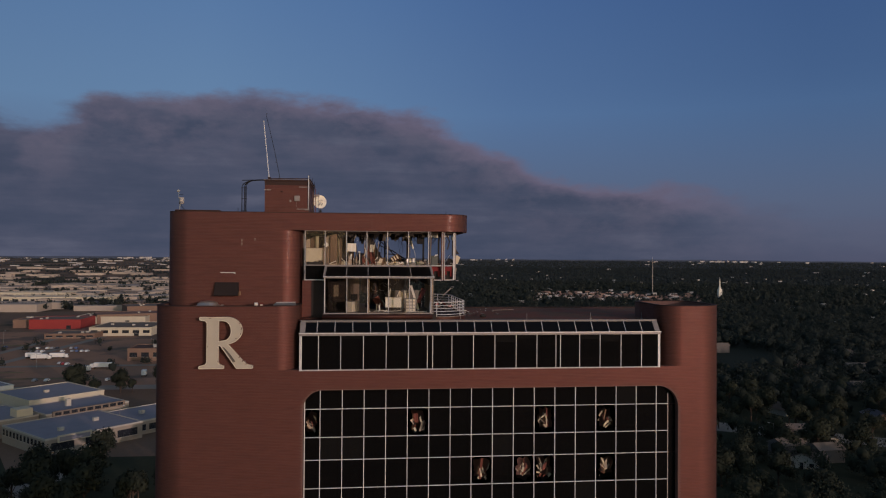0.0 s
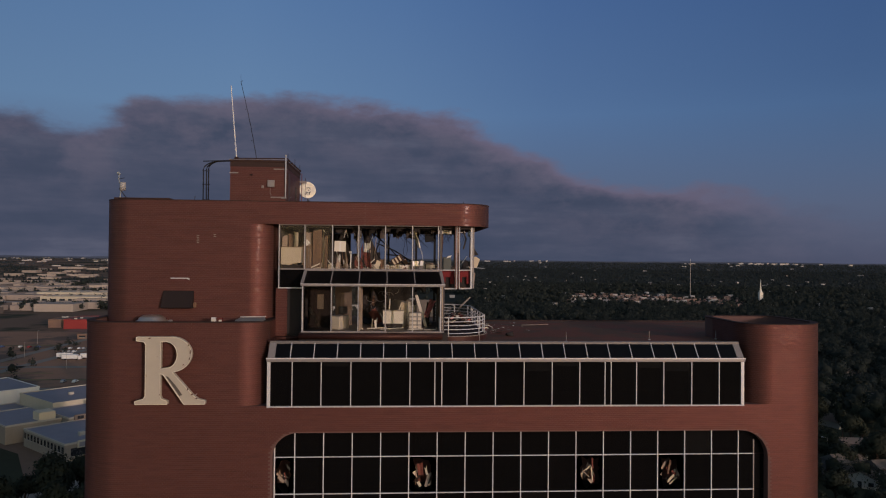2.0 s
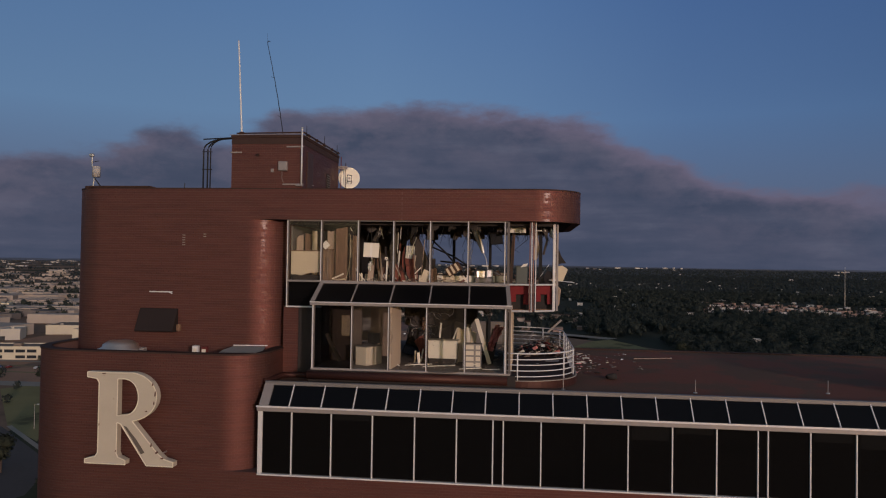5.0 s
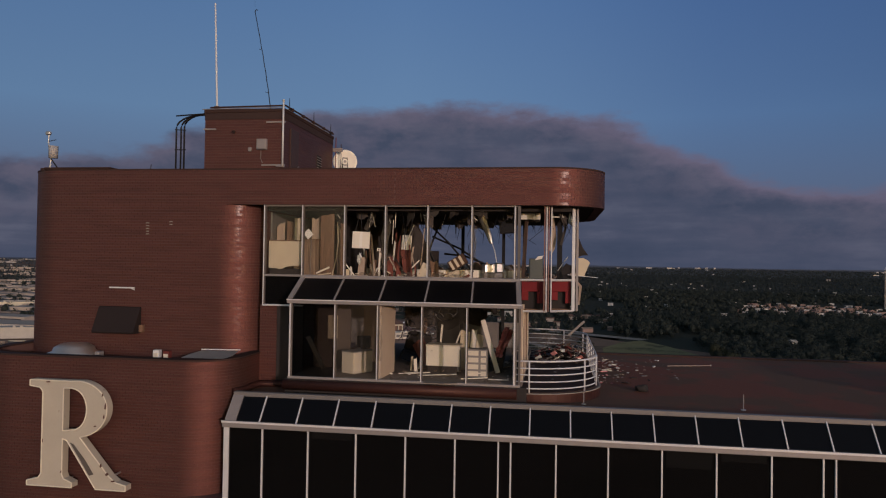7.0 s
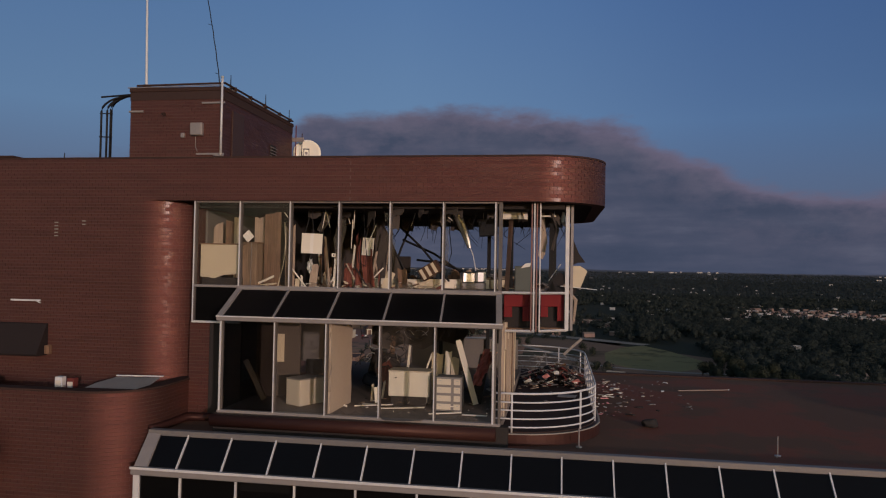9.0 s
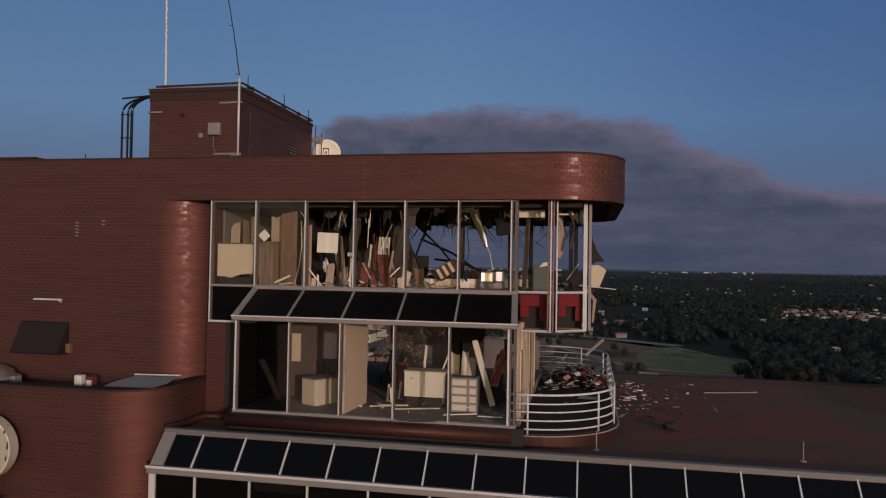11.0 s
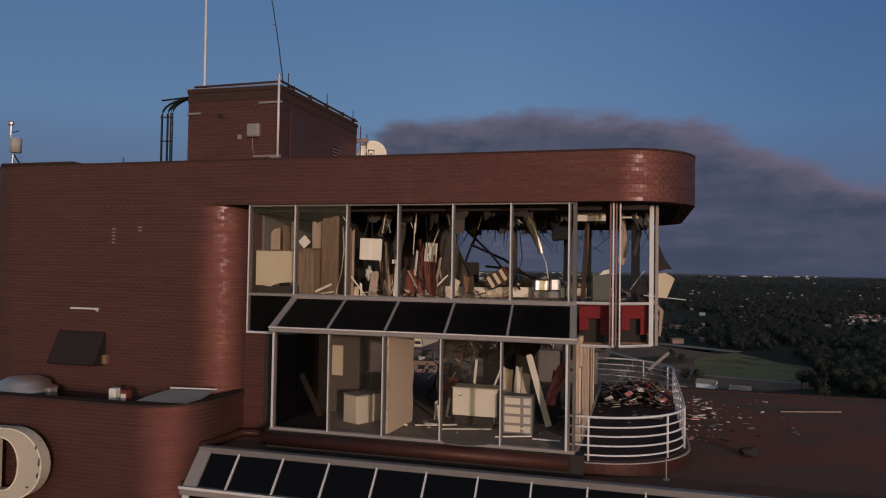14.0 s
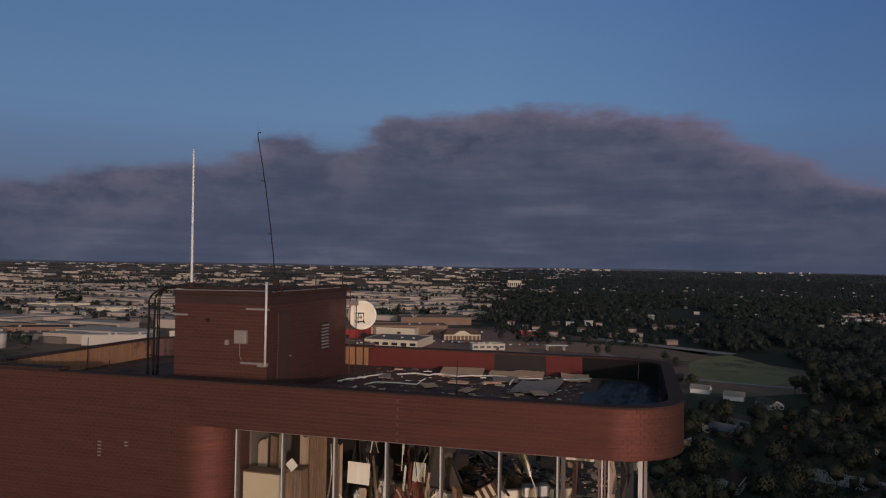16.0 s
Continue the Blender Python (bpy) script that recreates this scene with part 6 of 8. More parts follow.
for _ in range(30):
    x, y, z = rw.uniform(5.6, 7.3), rw.uniform(59.4, 61.6), rw.uniform(65.9, 66.6)
    tube([(x, y, z), (x + rw.uniform(-0.5, 0.5), y + rw.uniform(-0.5, 0.5), z + rw.uniform(-0.2, 0.5)), (x + rw.uniform(-0.9, 0.9), y + rw.uniform(-0.6, 0.6), z + rw.uniform(-0.5, 0.3))], 0.010, 4, wire_heap)
tagged(part("bent_wires", wire_heap, M_greycab), "bent wires and rods sticking out of the heap", "wires", "", "stuff")
loose = thing("loose_sheet", (6.45, 56.95, 65.80), "pale bent sheet lying on the dark terrace floor", "sheet metal", rz=-12)
part("sheet", turned(sheet(ragged(0.6, 0.35, 97, 0.2, 0.3, 5), 0.012), Matrix.Translation((0, 0, 0.02)) @ Matrix.Rotation(radians(-84), 4, "X")), M_greycab, loose)
rubble("rubble", (5.2, 7.2, 54.0, 58.2), 65.79, 26, 47, 0.14, (M_dark, M_black, M_greycab, M_dark), "few dark scraps on the terrace floor", 0.2)
plank = thing("plank", (6.72, 60.2, 66.80), "pale plank sticking up from the terrace heap", "plank")
part("board", turned(box(0, 0.92, 0, 0.03, 0, 0.10, 0.006), Matrix.Rotation(radians(-43), 4, "Y")), M_greycab, plank)

M_roofboard = material("tan_roof_board", (0.52, 0.32, 0.20), 0.85, vary=0.3, grain=6, stain=1.0)
# penthouse roof: torn roofing and a rolled-back membrane
M_greyboard = material("dusty_grey_board", (0.27, 0.20, 0.165), 0.9, vary=0.3, grain=6, stain=1.2)
for k, (x, y, w_, d, yaw, tip, m, lab) in enumerate((
        (-0.5, 60.05, 1.6, 1.3, 6, 7, M_roofboard, "pale tan torn roof board tipped up towards the parapet"), (1.25, 60.6, 1.1, 1.0, 3, 9, M_roofboard, "pale tan torn roof board tipped up towards the parapet"),
        (2.2, 60.6, 1.1, 0.95, 5, 8, M_roofboard, "pale tan torn roof board tipped up towards the parapet"), (4.0, 60.4, 1.0, 1.2, 8, 8, M_roofboard, "tan roof board tilted against the parapet"),
        (2.55, 56.9, 1.4, 3.5, -3, 1.5, M_greyboard, "large dusty grey roof board on the membrane"), (1.7, 59.3, 0.9, 1.0, 10, 4, M_greyboard, "dusty grey torn board on the membrane"),
        (-2.3, 58.6, 0.45, 0.9, 20, 3, M_greyboard, "small dusty grey board on the membrane"), (-0.2, 57.3, 0.5, 0.5, 35, 5, M_roofboard, "small tan scrap of roof board"), (1.0, 57.0, 0.35, 0.6, -20, 4, M_roofboard, "small tan scrap of roof board"),
        (3.5, 57.0, 0.5, 0.5, 30, 6, M_roofboard, "small tan scrap of roof board"), (0.3, 58.4, 0.7, 0.3, -8, 8, M_roofboard, "small tan scrap of roof board"), (1.5, 58.7, 0.6, 0.25, 14, 6, M_roofboard, "small tan scrap of roof board"))):
    a = thing("roof_board", (x, y, 72.408 + 0.006 * k), lab, "board", "roof boards", rz=yaw)
    part("board", turned(sheet(ragged(w_, d, 80 + k, 0.22, 0.3, 9), 0.04), Matrix.Translation((0, 0, 0.042)) @ Matrix.Rotation(radians(tip - 90), 4, "X")), m, a)


def flashing(pts, wide=0.024):
    """A torn strip of edge metal lying along a bent line."""
    bm_ = bmesh.new()
    rs = random.Random(len(pts) * 7 + int(pts[0][0] * 10))
    for (xa, ya), (xb, yb) in zip(pts, pts[1:]):
        mx, my = (xa + xb) / 2 + rs.uniform(-0.08, 0.08), (ya + yb) / 2 + rs.uniform(-0.1, 0.1)
        tube([(xa, ya, 0.0), (mx, my, rs.uniform(0.0, 0.05)), (xb, yb, 0.0)], wide, 4, bm_)
    a = thing("flashing_strip", (0, 0, 72.50), "pale torn metal flashing strip on the roof", "flashing", "flashing strips")
    part("strip", bm_, M_card, a)
    return a


flashing([(-3.3, 57.3), (-2.9, 58.1), (-2.3, 59.4)])
flashing([(-1.9, 59.5), (-0.75, 59.7), (-0.3, 60.1), (0.3, 59.8), (1.1, 60.3), (2.3, 60.2)], 0.026)
flashing([(-2.2, 57.0), (-1.9, 57.6), (-0.57, 57.6), (-0.64, 58.9)])
flashing([(3.7, 60.0), (4.5, 60.6), (5.0, 61.0)], 0.028)
flashing([(2.4, 58.7), (2.35, 60.2), (3.3, 60.4)], 0.022)
flashing([(-1.2, 55.6), (0.2, 55.9), (0.9, 55.4)], 0.018)
curl = thing("rolled_membrane", (5.3, 55.6, 72.41), "black roof membrane torn up and crumpled into a heap", "roofing")
b = bmesh.new()
g = []
for i in range(17):
    row_ = []
    for j in range(25):
        u_, v_ = i / 16, j / 24
        rise = max(0.0, math.sin(math.pi * u_)) ** 0.7 * max(0.0, math.sin(math.pi * v_)) ** 0.5
        z_ = rise * (0.10 + 0.30 * abs(noise.noise(Vector((u_ * 3.1, v_ * 5.2, 4)))) + 0.10 * noise.noise(Vector((u_ * 8, v_ * 13, 7))))
        row_.append(b.verts.new((1.95 * u_ + 0.12 * noise.noise(Vector((v_ * 6, u_, 1))), 5.6 * v_ + 0.2 * noise.noise(Vector((u_ * 6, v_, 2))), max(z_, 0.0) + 0.02)))
    g.append(row_)
for r0, r1 in zip(g, g[1:]):
    for j in range(24):
        b.faces.new((r0[j], r1[j], r1[j + 1], r0[j + 1]))
bmesh.ops.solidify(b, geom=b.faces[:], thickness=-0.015)
part("sheet", b, material("wet_black_membrane", (0.034, 0.034, 0.038), 0.42, vary=0.5, grain=9, stain=1.2, spec=0.5), curl)
slick = thing("wet_membrane", (4.9, 55.6, 72.41), "dark wet roofing sheet lying flat", "roofing")
part("sheet", turned(sheet(ragged(2.2, 3.4, 91, 0.2, 0.2), 0.03), Matrix.Translation((0, 0, 0.03)) @ Matrix.Rotation(radians(-90), 4, "X")), material("wet_membrane", (0.03, 0.030, 0.034), 0.55, vary=0.4), slick)

# main roof: stubs, a long pole, a dark lump
for x, y in ((7.02, 51.7), (11.95, 51.9), (17.05, 52.8), (21.2, 53.2)):
    a = thing("vent_stub", (x, y, ROOF), "thin grey vent pipe on the red roof", "vent pipe", "vent pipes on the roof")
    part("pipe", tube([(0, 0, 0), (0, 0, 0.50)], 0.016, 8), M_alugrey, a)
    part("flange", tube([(0, 0, 0), (0, 0, 0.03)], 0.08, 8), M_steel, a)
a = thing("loose_pole", (11.05, 61.3, ROOF + 0.05), "long pale pole lying on the red roof", "pole")
part("pole", tube([(0, 0, 0), (1.96, 0.66, 0)], 0.024, 6), M_greyboard, a)
part("cap", tube([(1.96, 0.66, 0), (2.0, 0.672, 0)], 0.034, 6), M_steel, a)
a = thing("debris_lump", (9.2, 54.7, ROOF), "dark crumpled roofing lump on the red roof", "roofing")
bb = bmesh.new()
bmesh.ops.create_icosphere(bb, subdivisions=2, radius=0.26)
for v in bb.verts:
    v.co *= 1 + 0.35 * noise.noise(v.co * 6)
    v.co.z = max(v.co.z * 0.55 + 0.1, 0.0)
part("lump", bb, M_dark, a)

# shreds behind the broken panes of the front
for c, r in sorted(BROKEN):
    xa, xb, zt, zb = cols[c], cols[c + 1], rows[r + 1], rows[r + 2]
    rr = random.Random(c * 7 + r)
    a = thing("torn_blind", (xa + 0.2, GRID_Y + 0.22, zb + 0.1), "torn cream and tan blind behind a broken pane", "blind", "torn blinds")
    for k in range(15):
        w_ = rr.uniform(0.04, 0.20)
        h = (zt - zb) * rr.uniform(0.12, 0.62)
        part("strip", turned(sheet(ragged(w_, h, rr.random(), 0.3, 0.4, 3), 0.012), Matrix.Translation((rr.uniform(0.0, 0.95), 0.02 * k, rr.uniform(0, 0.75))) @ Matrix.Rotation(rr.gauss(0, 0.5), 4, "Y") @ Matrix.Rotation(rr.uniform(-0.5, 0.5), 4, "Z")),
             (M_tanwall, M_terra, M_cream, M_browndoor, M_terra, M_tanwall, M_cream, M_dark)[k % 8], a)

# ---- ground, roads, lots ----
def gz(x, y):
    """The land: level for miles, then rising slowly to the rim of the far hills."""
    t = min(max((math.hypot(x, y) - 2000) / 2700, 0), 1)
    return 52.0 * t * t * (3 - 2 * t)


M_land = material("dry_land", (0.19, 0.125, 0.088), 0.95, vary=0.45, grain=0.6, stain=0.012, bump=0.5, relief=0.12, spec=0.04, patches=((0.055, 0.055, 0.036), 0.006, 0.50))
M_asphalt = material("worn_asphalt", (0.32, 0.185, 0.122), 0.9, vary=0.35, grain=0.8, stain=0.03, bump=0.8, relief=0.25, spec=0.04, patches=((0.165, 0.115, 0.09), 0.02, 0.52))
M_redlot = material("reddish_lot", (0.25, 0.145, 0.115), 0.95, vary=0.3, grain=0.5, stain=0.03, bump=0, spec=0.04)
M_pale = material("pale_concrete_road", (0.26, 0.225, 0.19), 0.9, vary=0.25, grain=0.6, stain=0.05, bump=0, spec=0.04)
M_grass = material("mown_grass", (0.205, 0.178, 0.088), 0.95, vary=0.4, grain=1.5, stain=0.04, bump=0.5, relief=0.3, spec=0.04, patches=((0.105, 0.092, 0.05), 0.03, 0.56))
# Far below the mown grass: shade over lawns and yards is in the colour.
M_lawn = material("shade_dark_lawn", (0.046, 0.048, 0.030), 0.95, vary=0.4, grain=0.5, stain=0.05, bump=0, spec=0.04)
b = bmesh.new()
radii = [0, 60, 150, 300, 500, 800, 1200, 1500, 1900, 2300, 2700, 3100, 3500, 3900, 4300, 4700, 4960]
seg = 96
last = None
for r in radii:
    if r == 0:
        cur = [b.verts.new((0, 40, 0))]
    else:
        cur = [b.verts.new((r * math.cos(2 * math.pi * k / seg), r * math.sin(2 * math.pi * k / seg), gz(r * math.cos(2 * math.pi * k / seg), r * math.sin(2 * math.pi * k / seg)))) for k in range(seg)]
    if last:
        for k in range(seg):
            if len(last) == 1:
                b.faces.new((last[0], cur[k], cur[(k + 1) % seg]))
            else:
                b.faces.new((last[k], cur[k], cur[(k + 1) % seg], last[(k + 1) % seg]))
    last = cur
structure("ground", b, M_land, "dry flat land with streets and lawns", True)
b = bmesh.new()     # the floor of the woods, tree shade put into its dark colour
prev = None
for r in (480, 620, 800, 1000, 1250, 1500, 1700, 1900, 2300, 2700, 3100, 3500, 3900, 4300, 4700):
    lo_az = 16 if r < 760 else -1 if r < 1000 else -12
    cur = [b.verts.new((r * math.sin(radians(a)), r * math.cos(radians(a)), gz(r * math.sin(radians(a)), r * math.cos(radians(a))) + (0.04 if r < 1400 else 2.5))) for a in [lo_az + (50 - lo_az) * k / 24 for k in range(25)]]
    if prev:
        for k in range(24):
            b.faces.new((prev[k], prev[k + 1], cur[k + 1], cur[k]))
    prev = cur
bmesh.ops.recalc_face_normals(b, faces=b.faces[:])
structure("woodland_floor", b, material("shade_dark_wood_floor", (0.042, 0.042, 0.030), 0.95, vary=0.4, grain=0.4, stain=0.02, bump=0, spec=0.04), "woodland floor darkened for the shade under the crowns")


ring_b = bmesh.new()      # added backdrop ring of low hills all round, haze painted on
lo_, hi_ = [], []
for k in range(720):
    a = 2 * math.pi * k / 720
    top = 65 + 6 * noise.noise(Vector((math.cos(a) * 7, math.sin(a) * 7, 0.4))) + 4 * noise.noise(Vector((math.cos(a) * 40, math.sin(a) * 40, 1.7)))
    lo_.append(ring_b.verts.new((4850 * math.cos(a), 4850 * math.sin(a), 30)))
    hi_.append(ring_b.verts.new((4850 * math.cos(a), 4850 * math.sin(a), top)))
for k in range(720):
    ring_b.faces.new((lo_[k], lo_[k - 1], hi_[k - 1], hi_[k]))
# Emits the haze colour itself; no lamp lights this ring.
M_hills = bpy.data.materials.new("haze_glow_hills")
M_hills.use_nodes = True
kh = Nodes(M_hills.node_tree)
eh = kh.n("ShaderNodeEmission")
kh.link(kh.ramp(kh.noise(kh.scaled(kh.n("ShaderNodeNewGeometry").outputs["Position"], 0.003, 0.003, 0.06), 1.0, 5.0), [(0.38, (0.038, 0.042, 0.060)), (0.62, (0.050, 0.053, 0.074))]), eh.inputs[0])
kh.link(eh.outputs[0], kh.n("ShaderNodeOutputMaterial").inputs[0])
structure("backdrop", ring_b, M_hills, "low hills on the horizon, blue-grey haze painted as a glow")


def patch(name, outline, mat, z, label):
    """A level sheet of paving or grass a hand above the ground."""
    b = bmesh.new()
    lo = [b.verts.new((x, y, z)) for x, y in outline]
    b.faces.new(lo)
    bmesh.ops.recalc_face_normals(b, faces=b.faces[:])
    for f in b.faces:
        if f.normal.z < 0:
            f.normal_flip()
    return structure(name, b, mat, label)


patch("parking_lot", [(-420, 400), (-110, 395), (-90, 520), (-120, 660), (-200, 700), (-420, 690)], M_asphalt, 0.06, "broad worn asphalt car park")
patch("parking_lot", [(-300, 690), (-120, 660), (-120, 860), (-330, 900)], M_redlot, 0.10, "reddish paved car park")
patch("parking_lot", [(-120, 600), (-20, 620), (-20, 760), (-120, 800)], M_asphalt, 0.14, "asphalt forecourt by the shops")
patch("grass", [(44, 590), (58, 562), (91, 552), (126, 590), (123, 606), (104, 680), (87, 722), (66, 700), (47, 650)], M_grass, 0.05, "mown green field")
patch("verge", [(-20, 470), (40, 480), (128, 540), (90, 548), (42, 562), (28, 581), (44, 650), (70, 735), (20, 760), (-30, 742)], M_land, 0.04, "dry worn verge round the field")
patch("road", [(-28, 690), (28, 578), (42, 560), (90, 545), (135, 545), (135, 551), (90, 551), (44, 566), (32, 586), (-22, 696)], M_pale, 0.17, "pale road below the field")
patch("road", [(-60, 830), (-40, 812), (85, 722), (95, 735), (-30, 830)], M_pale, 0.18, "pale road along the field")
patch("road", [(-118, 200), (-88, 200), (-92, 245), (-104, 276), (-122, 300), (-133, 292), (-116, 268), (-108, 240)], M_pale, 0.08, "pale curving drive")
patch("road", [(-520, 380), (-60, 395), (-60, 408), (-520, 394)], M_pale, 0.12, "straight street")
patch("grass", [(-270, 378), (-256, 404), (-224, 356), (-198, 316), (-178, 280), (-208, 303)], M_grass, 0.09, "sunlit mown verge beside the street")
# Darker than the other asphalt: the tower's shade is in the colour.
patch("road", [(-340, 190), (-152, 190), (-140, 222), (-151, 249), (-167, 265), (-208, 300), (-340, 330)], material("shade_dark_asphalt", (0.085, 0.074, 0.070), 0.9, vary=0.35, grain=0.8, stain=0.05, bump=0, spec=0.05), 0.07, "asphalt street with the tower's shade painted into its dark colour")
patch("road", [(-207, 301), (-166, 266), (-150, 250), (-148.6, 251.4), (-164.8, 267.6), (-205.6, 302.6)], M_pale, 0.10, "pale kerb line along the drive")
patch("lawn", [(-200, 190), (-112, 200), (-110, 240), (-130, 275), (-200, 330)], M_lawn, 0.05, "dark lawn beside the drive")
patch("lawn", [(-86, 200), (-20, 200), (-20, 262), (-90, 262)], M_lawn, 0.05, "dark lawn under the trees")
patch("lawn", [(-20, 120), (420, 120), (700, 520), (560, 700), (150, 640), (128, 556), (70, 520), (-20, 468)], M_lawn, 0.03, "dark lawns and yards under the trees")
patch("road", [(60, 330), (300, 190), (310, 200), (70, 345)], M_pale, 0.06, "street between the trees")

# ---- buildings that can be told apart ----
M_wallcream = material("cream_metal_wall", (0.50, 0.44, 0.34), 0.8, vary=0.15, grain=0.8, stain=0.1, bump=0, spec=0.04)
M_wallbrown = material("brown_brick_wall", (0.20, 0.13, 0.10), 0.9, vary=0.2, grain=1.0, stain=0.1, bump=0, spec=0.04)
M_wallred = material("red_metal_wall", (0.26, 0.040, 0.038), 0.7, vary=0.15, grain=0.8, stain=0.1, bump=0)
M_roofgrey = material("grey_flat_roof", (0.19, 0.150, 0.125), 0.95, vary=0.3, grain=0.4, stain=0.05, bump=0, spec=0.04)
M_roofblue = material("blue_grey_roof", (0.25, 0.235, 0.265), 0.8, vary=0.2, grain=0.3, stain=0.06, bump=0, spec=0.04)
M_roofbrown = material("brown_shingle_roof", (0.11, 0.070, 0.058), 0.9, vary=0.3, grain=0.5, stain=0.06, bump=0, spec=0.04)
M_paleroof = material("pale_roof", (0.42, 0.38, 0.33), 0.85, vary=0.2, grain=0.4, stain=0.06, bump=0, spec=0.04)
M_whitewall = material("white_rendered_wall", (0.62, 0.61, 0.60), 0.85, vary=0.12, grain=0.6, stain=0.1, bump=0, spec=0.04)
M_pane = material("dark_window", (0.02, 0.022, 0.028), 0.25, vary=0.2, bump=0, spec=0.5)


def hall(name, x, y, w_, d, h, rz, wall_m, roof_m, label, windows=0, door=True, parapet=0.5):
    """A flat-roofed hall: walls, parapet, roof, openings on its front; (x, y) is the middle of the front."""
    t = thing(name, (x, y, gz(x, y)), label, "building", rz=rz)
    part("wall", box(-w_ / 2, w_ / 2, 0, d, -0.5, h, 0.0), wall_m, t)
    o = [(-w_ / 2 - 0.15, -0.15), (w_ / 2 + 0.15, -0.15), (w_ / 2 + 0.15, d + 0.15), (-w_ / 2 - 0.15, d + 0.15)]
    i_ = [(-w_ / 2 + 0.3, 0.3), (w_ / 2 - 0.3, 0.3), (w_ / 2 - 0.3, d - 0.3), (-w_ / 2 + 0.3, d - 0.3)]
    part("parapet", ring(o, i_, h - 0.3, h + parapet), wall_m, t)
    part("roof", box(-w_ / 2 + 0.3, w_ / 2 - 0.3, 0.3, d - 0.3, h, h + 0.08), roof_m, t)
    for k in range(windows):
        xx = -w_ / 2 + w_ * (k + 0.5) / windows
        ww = w_ / windows * 0.32
        wn = part("window", box(xx - ww, xx + ww, -0.10, 0.0, h * 0.35, h * 0.72), M_pane, t)
        part("sill", box(xx - ww - 0.1, xx + ww + 0.1, -0.2, -0.101, h * 0.35 - 0.15, h * 0.35), M_paleroof, wn)
    if door:
        part("door", box(w_ * 0.22, w_ * 0.22 + min(4, w_ * 0.1), -0.08, 0, -0.3, min(3.4, h * 0.6)), M_pane, t)
    r = random.Random(int(x * 7 + y))
    for k in range(3):
        ux, uy = r.uniform(-w_ * 0.4, w_ * 0.4), r.uniform(d * 0.2, d * 0.8)
        part("roof_unit", box(ux - 1.2, ux + 1.2, uy - 0.9, uy + 0.9, h + 0.08, h + 1.3, 0.1), M_paleroof, t)
    return t


hall("store", -290, 719, 46, 42, 8.6, 2, M_wallred, M_roofgrey, "red-walled store with a grey flat roof")
hall("store", -322, 731, 22, 38, 7.6, 2, M_wallbrown, M_roofgrey, "brown brick store beside the red one")
hall("warehouse", -258, 771, 70, 45, 7.0, 2, M_wallcream, M_roofgrey, "pale warehouse with a grey flat roof")
hall("warehouse", -210, 655, 52, 55, 7.0, 1, M_wallcream, M_roofgrey, "cream warehouse with a low grey roof", 6)
hall("warehouse", -244, 634, 40, 30, 4.0, 1, M_wallbrown, M_roofgrey, "low brown warehouse annex", 5)
hall("shop", -140, 498, 30, 24, 8.0, 0, M_wallbrown, M_roofbrown, "brown brick building with a pale parapet", 4)
hall("warehouse", -430, 1070, 145, 40, 11, 1, M_wallcream, M_paleroof, "very long cream warehouse", 12)
hall("warehouse", -515, 1190, 100, 45, 11, 1, M_wallcream, M_paleroof, "long cream warehouse with a pale roof", 8)
hall("warehouse", -358, 603, 38, 34, 9.0, 14, M_wallcream, M_paleroof, "plain cream warehouse with a pale roof", 0)
hall("warehouse", -405, 640, 44, 40, 8.0, 14, M_wallcream, M_roofgrey, "cream warehouse with a grey roof", 0)
hall("warehouse", -668, 858, 54, 30, 11, 28, M_wallcream, M_paleroof, "cream warehouse among trees", 0)
hall("warehouse", -840, 940, 90, 40, 8, 28, M_wallcream, M_paleroof, "long pale warehouse with a flat roof", 0)
hall("warehouse", -442, 578, 54, 24, 9, 26, M_paleroof, M_paleroof, "white-roofed warehouse beside the street", 0)
hall("warehouse", -545, 600, 66, 30, 10, 26, M_wallbrown, M_roofbrown, "brown warehouse with small windows", 6)
hall("warehouse", -238, 912, 90, 50, 9, 24, M_wallbrown, M_roofgrey, "large brown hall with a grey roof", 0)
hall("warehouse", -232, 786, 82, 40, 9, 24, M_wallbrown, M_redlot, "wide reddish brown hall", 0)
hall("shop", -212, 671, 48, 18, 4.2, 24, M_wallcream, M_roofgrey, "low white row of shops", 8)
hall("shop", -105, 816, 21, 14, 5, 24, M_wallred, M_paleroof, "small red and white shop", 3)
hall("shop", -122, 673, 30, 14, 5.5, 24, M_paleroof, M_paleroof, "white service building by the forecourt", 5)
hall("office_block", -381, 2370, 44, 20, 24, 12, M_wallcream, M_paleroof, "white office block far off among trees", 7)
hall("house", 145, 596, 16, 10, 4.5, -15, M_wallbrown, M_roofbrown, "low brown house at the wood's edge", 3)



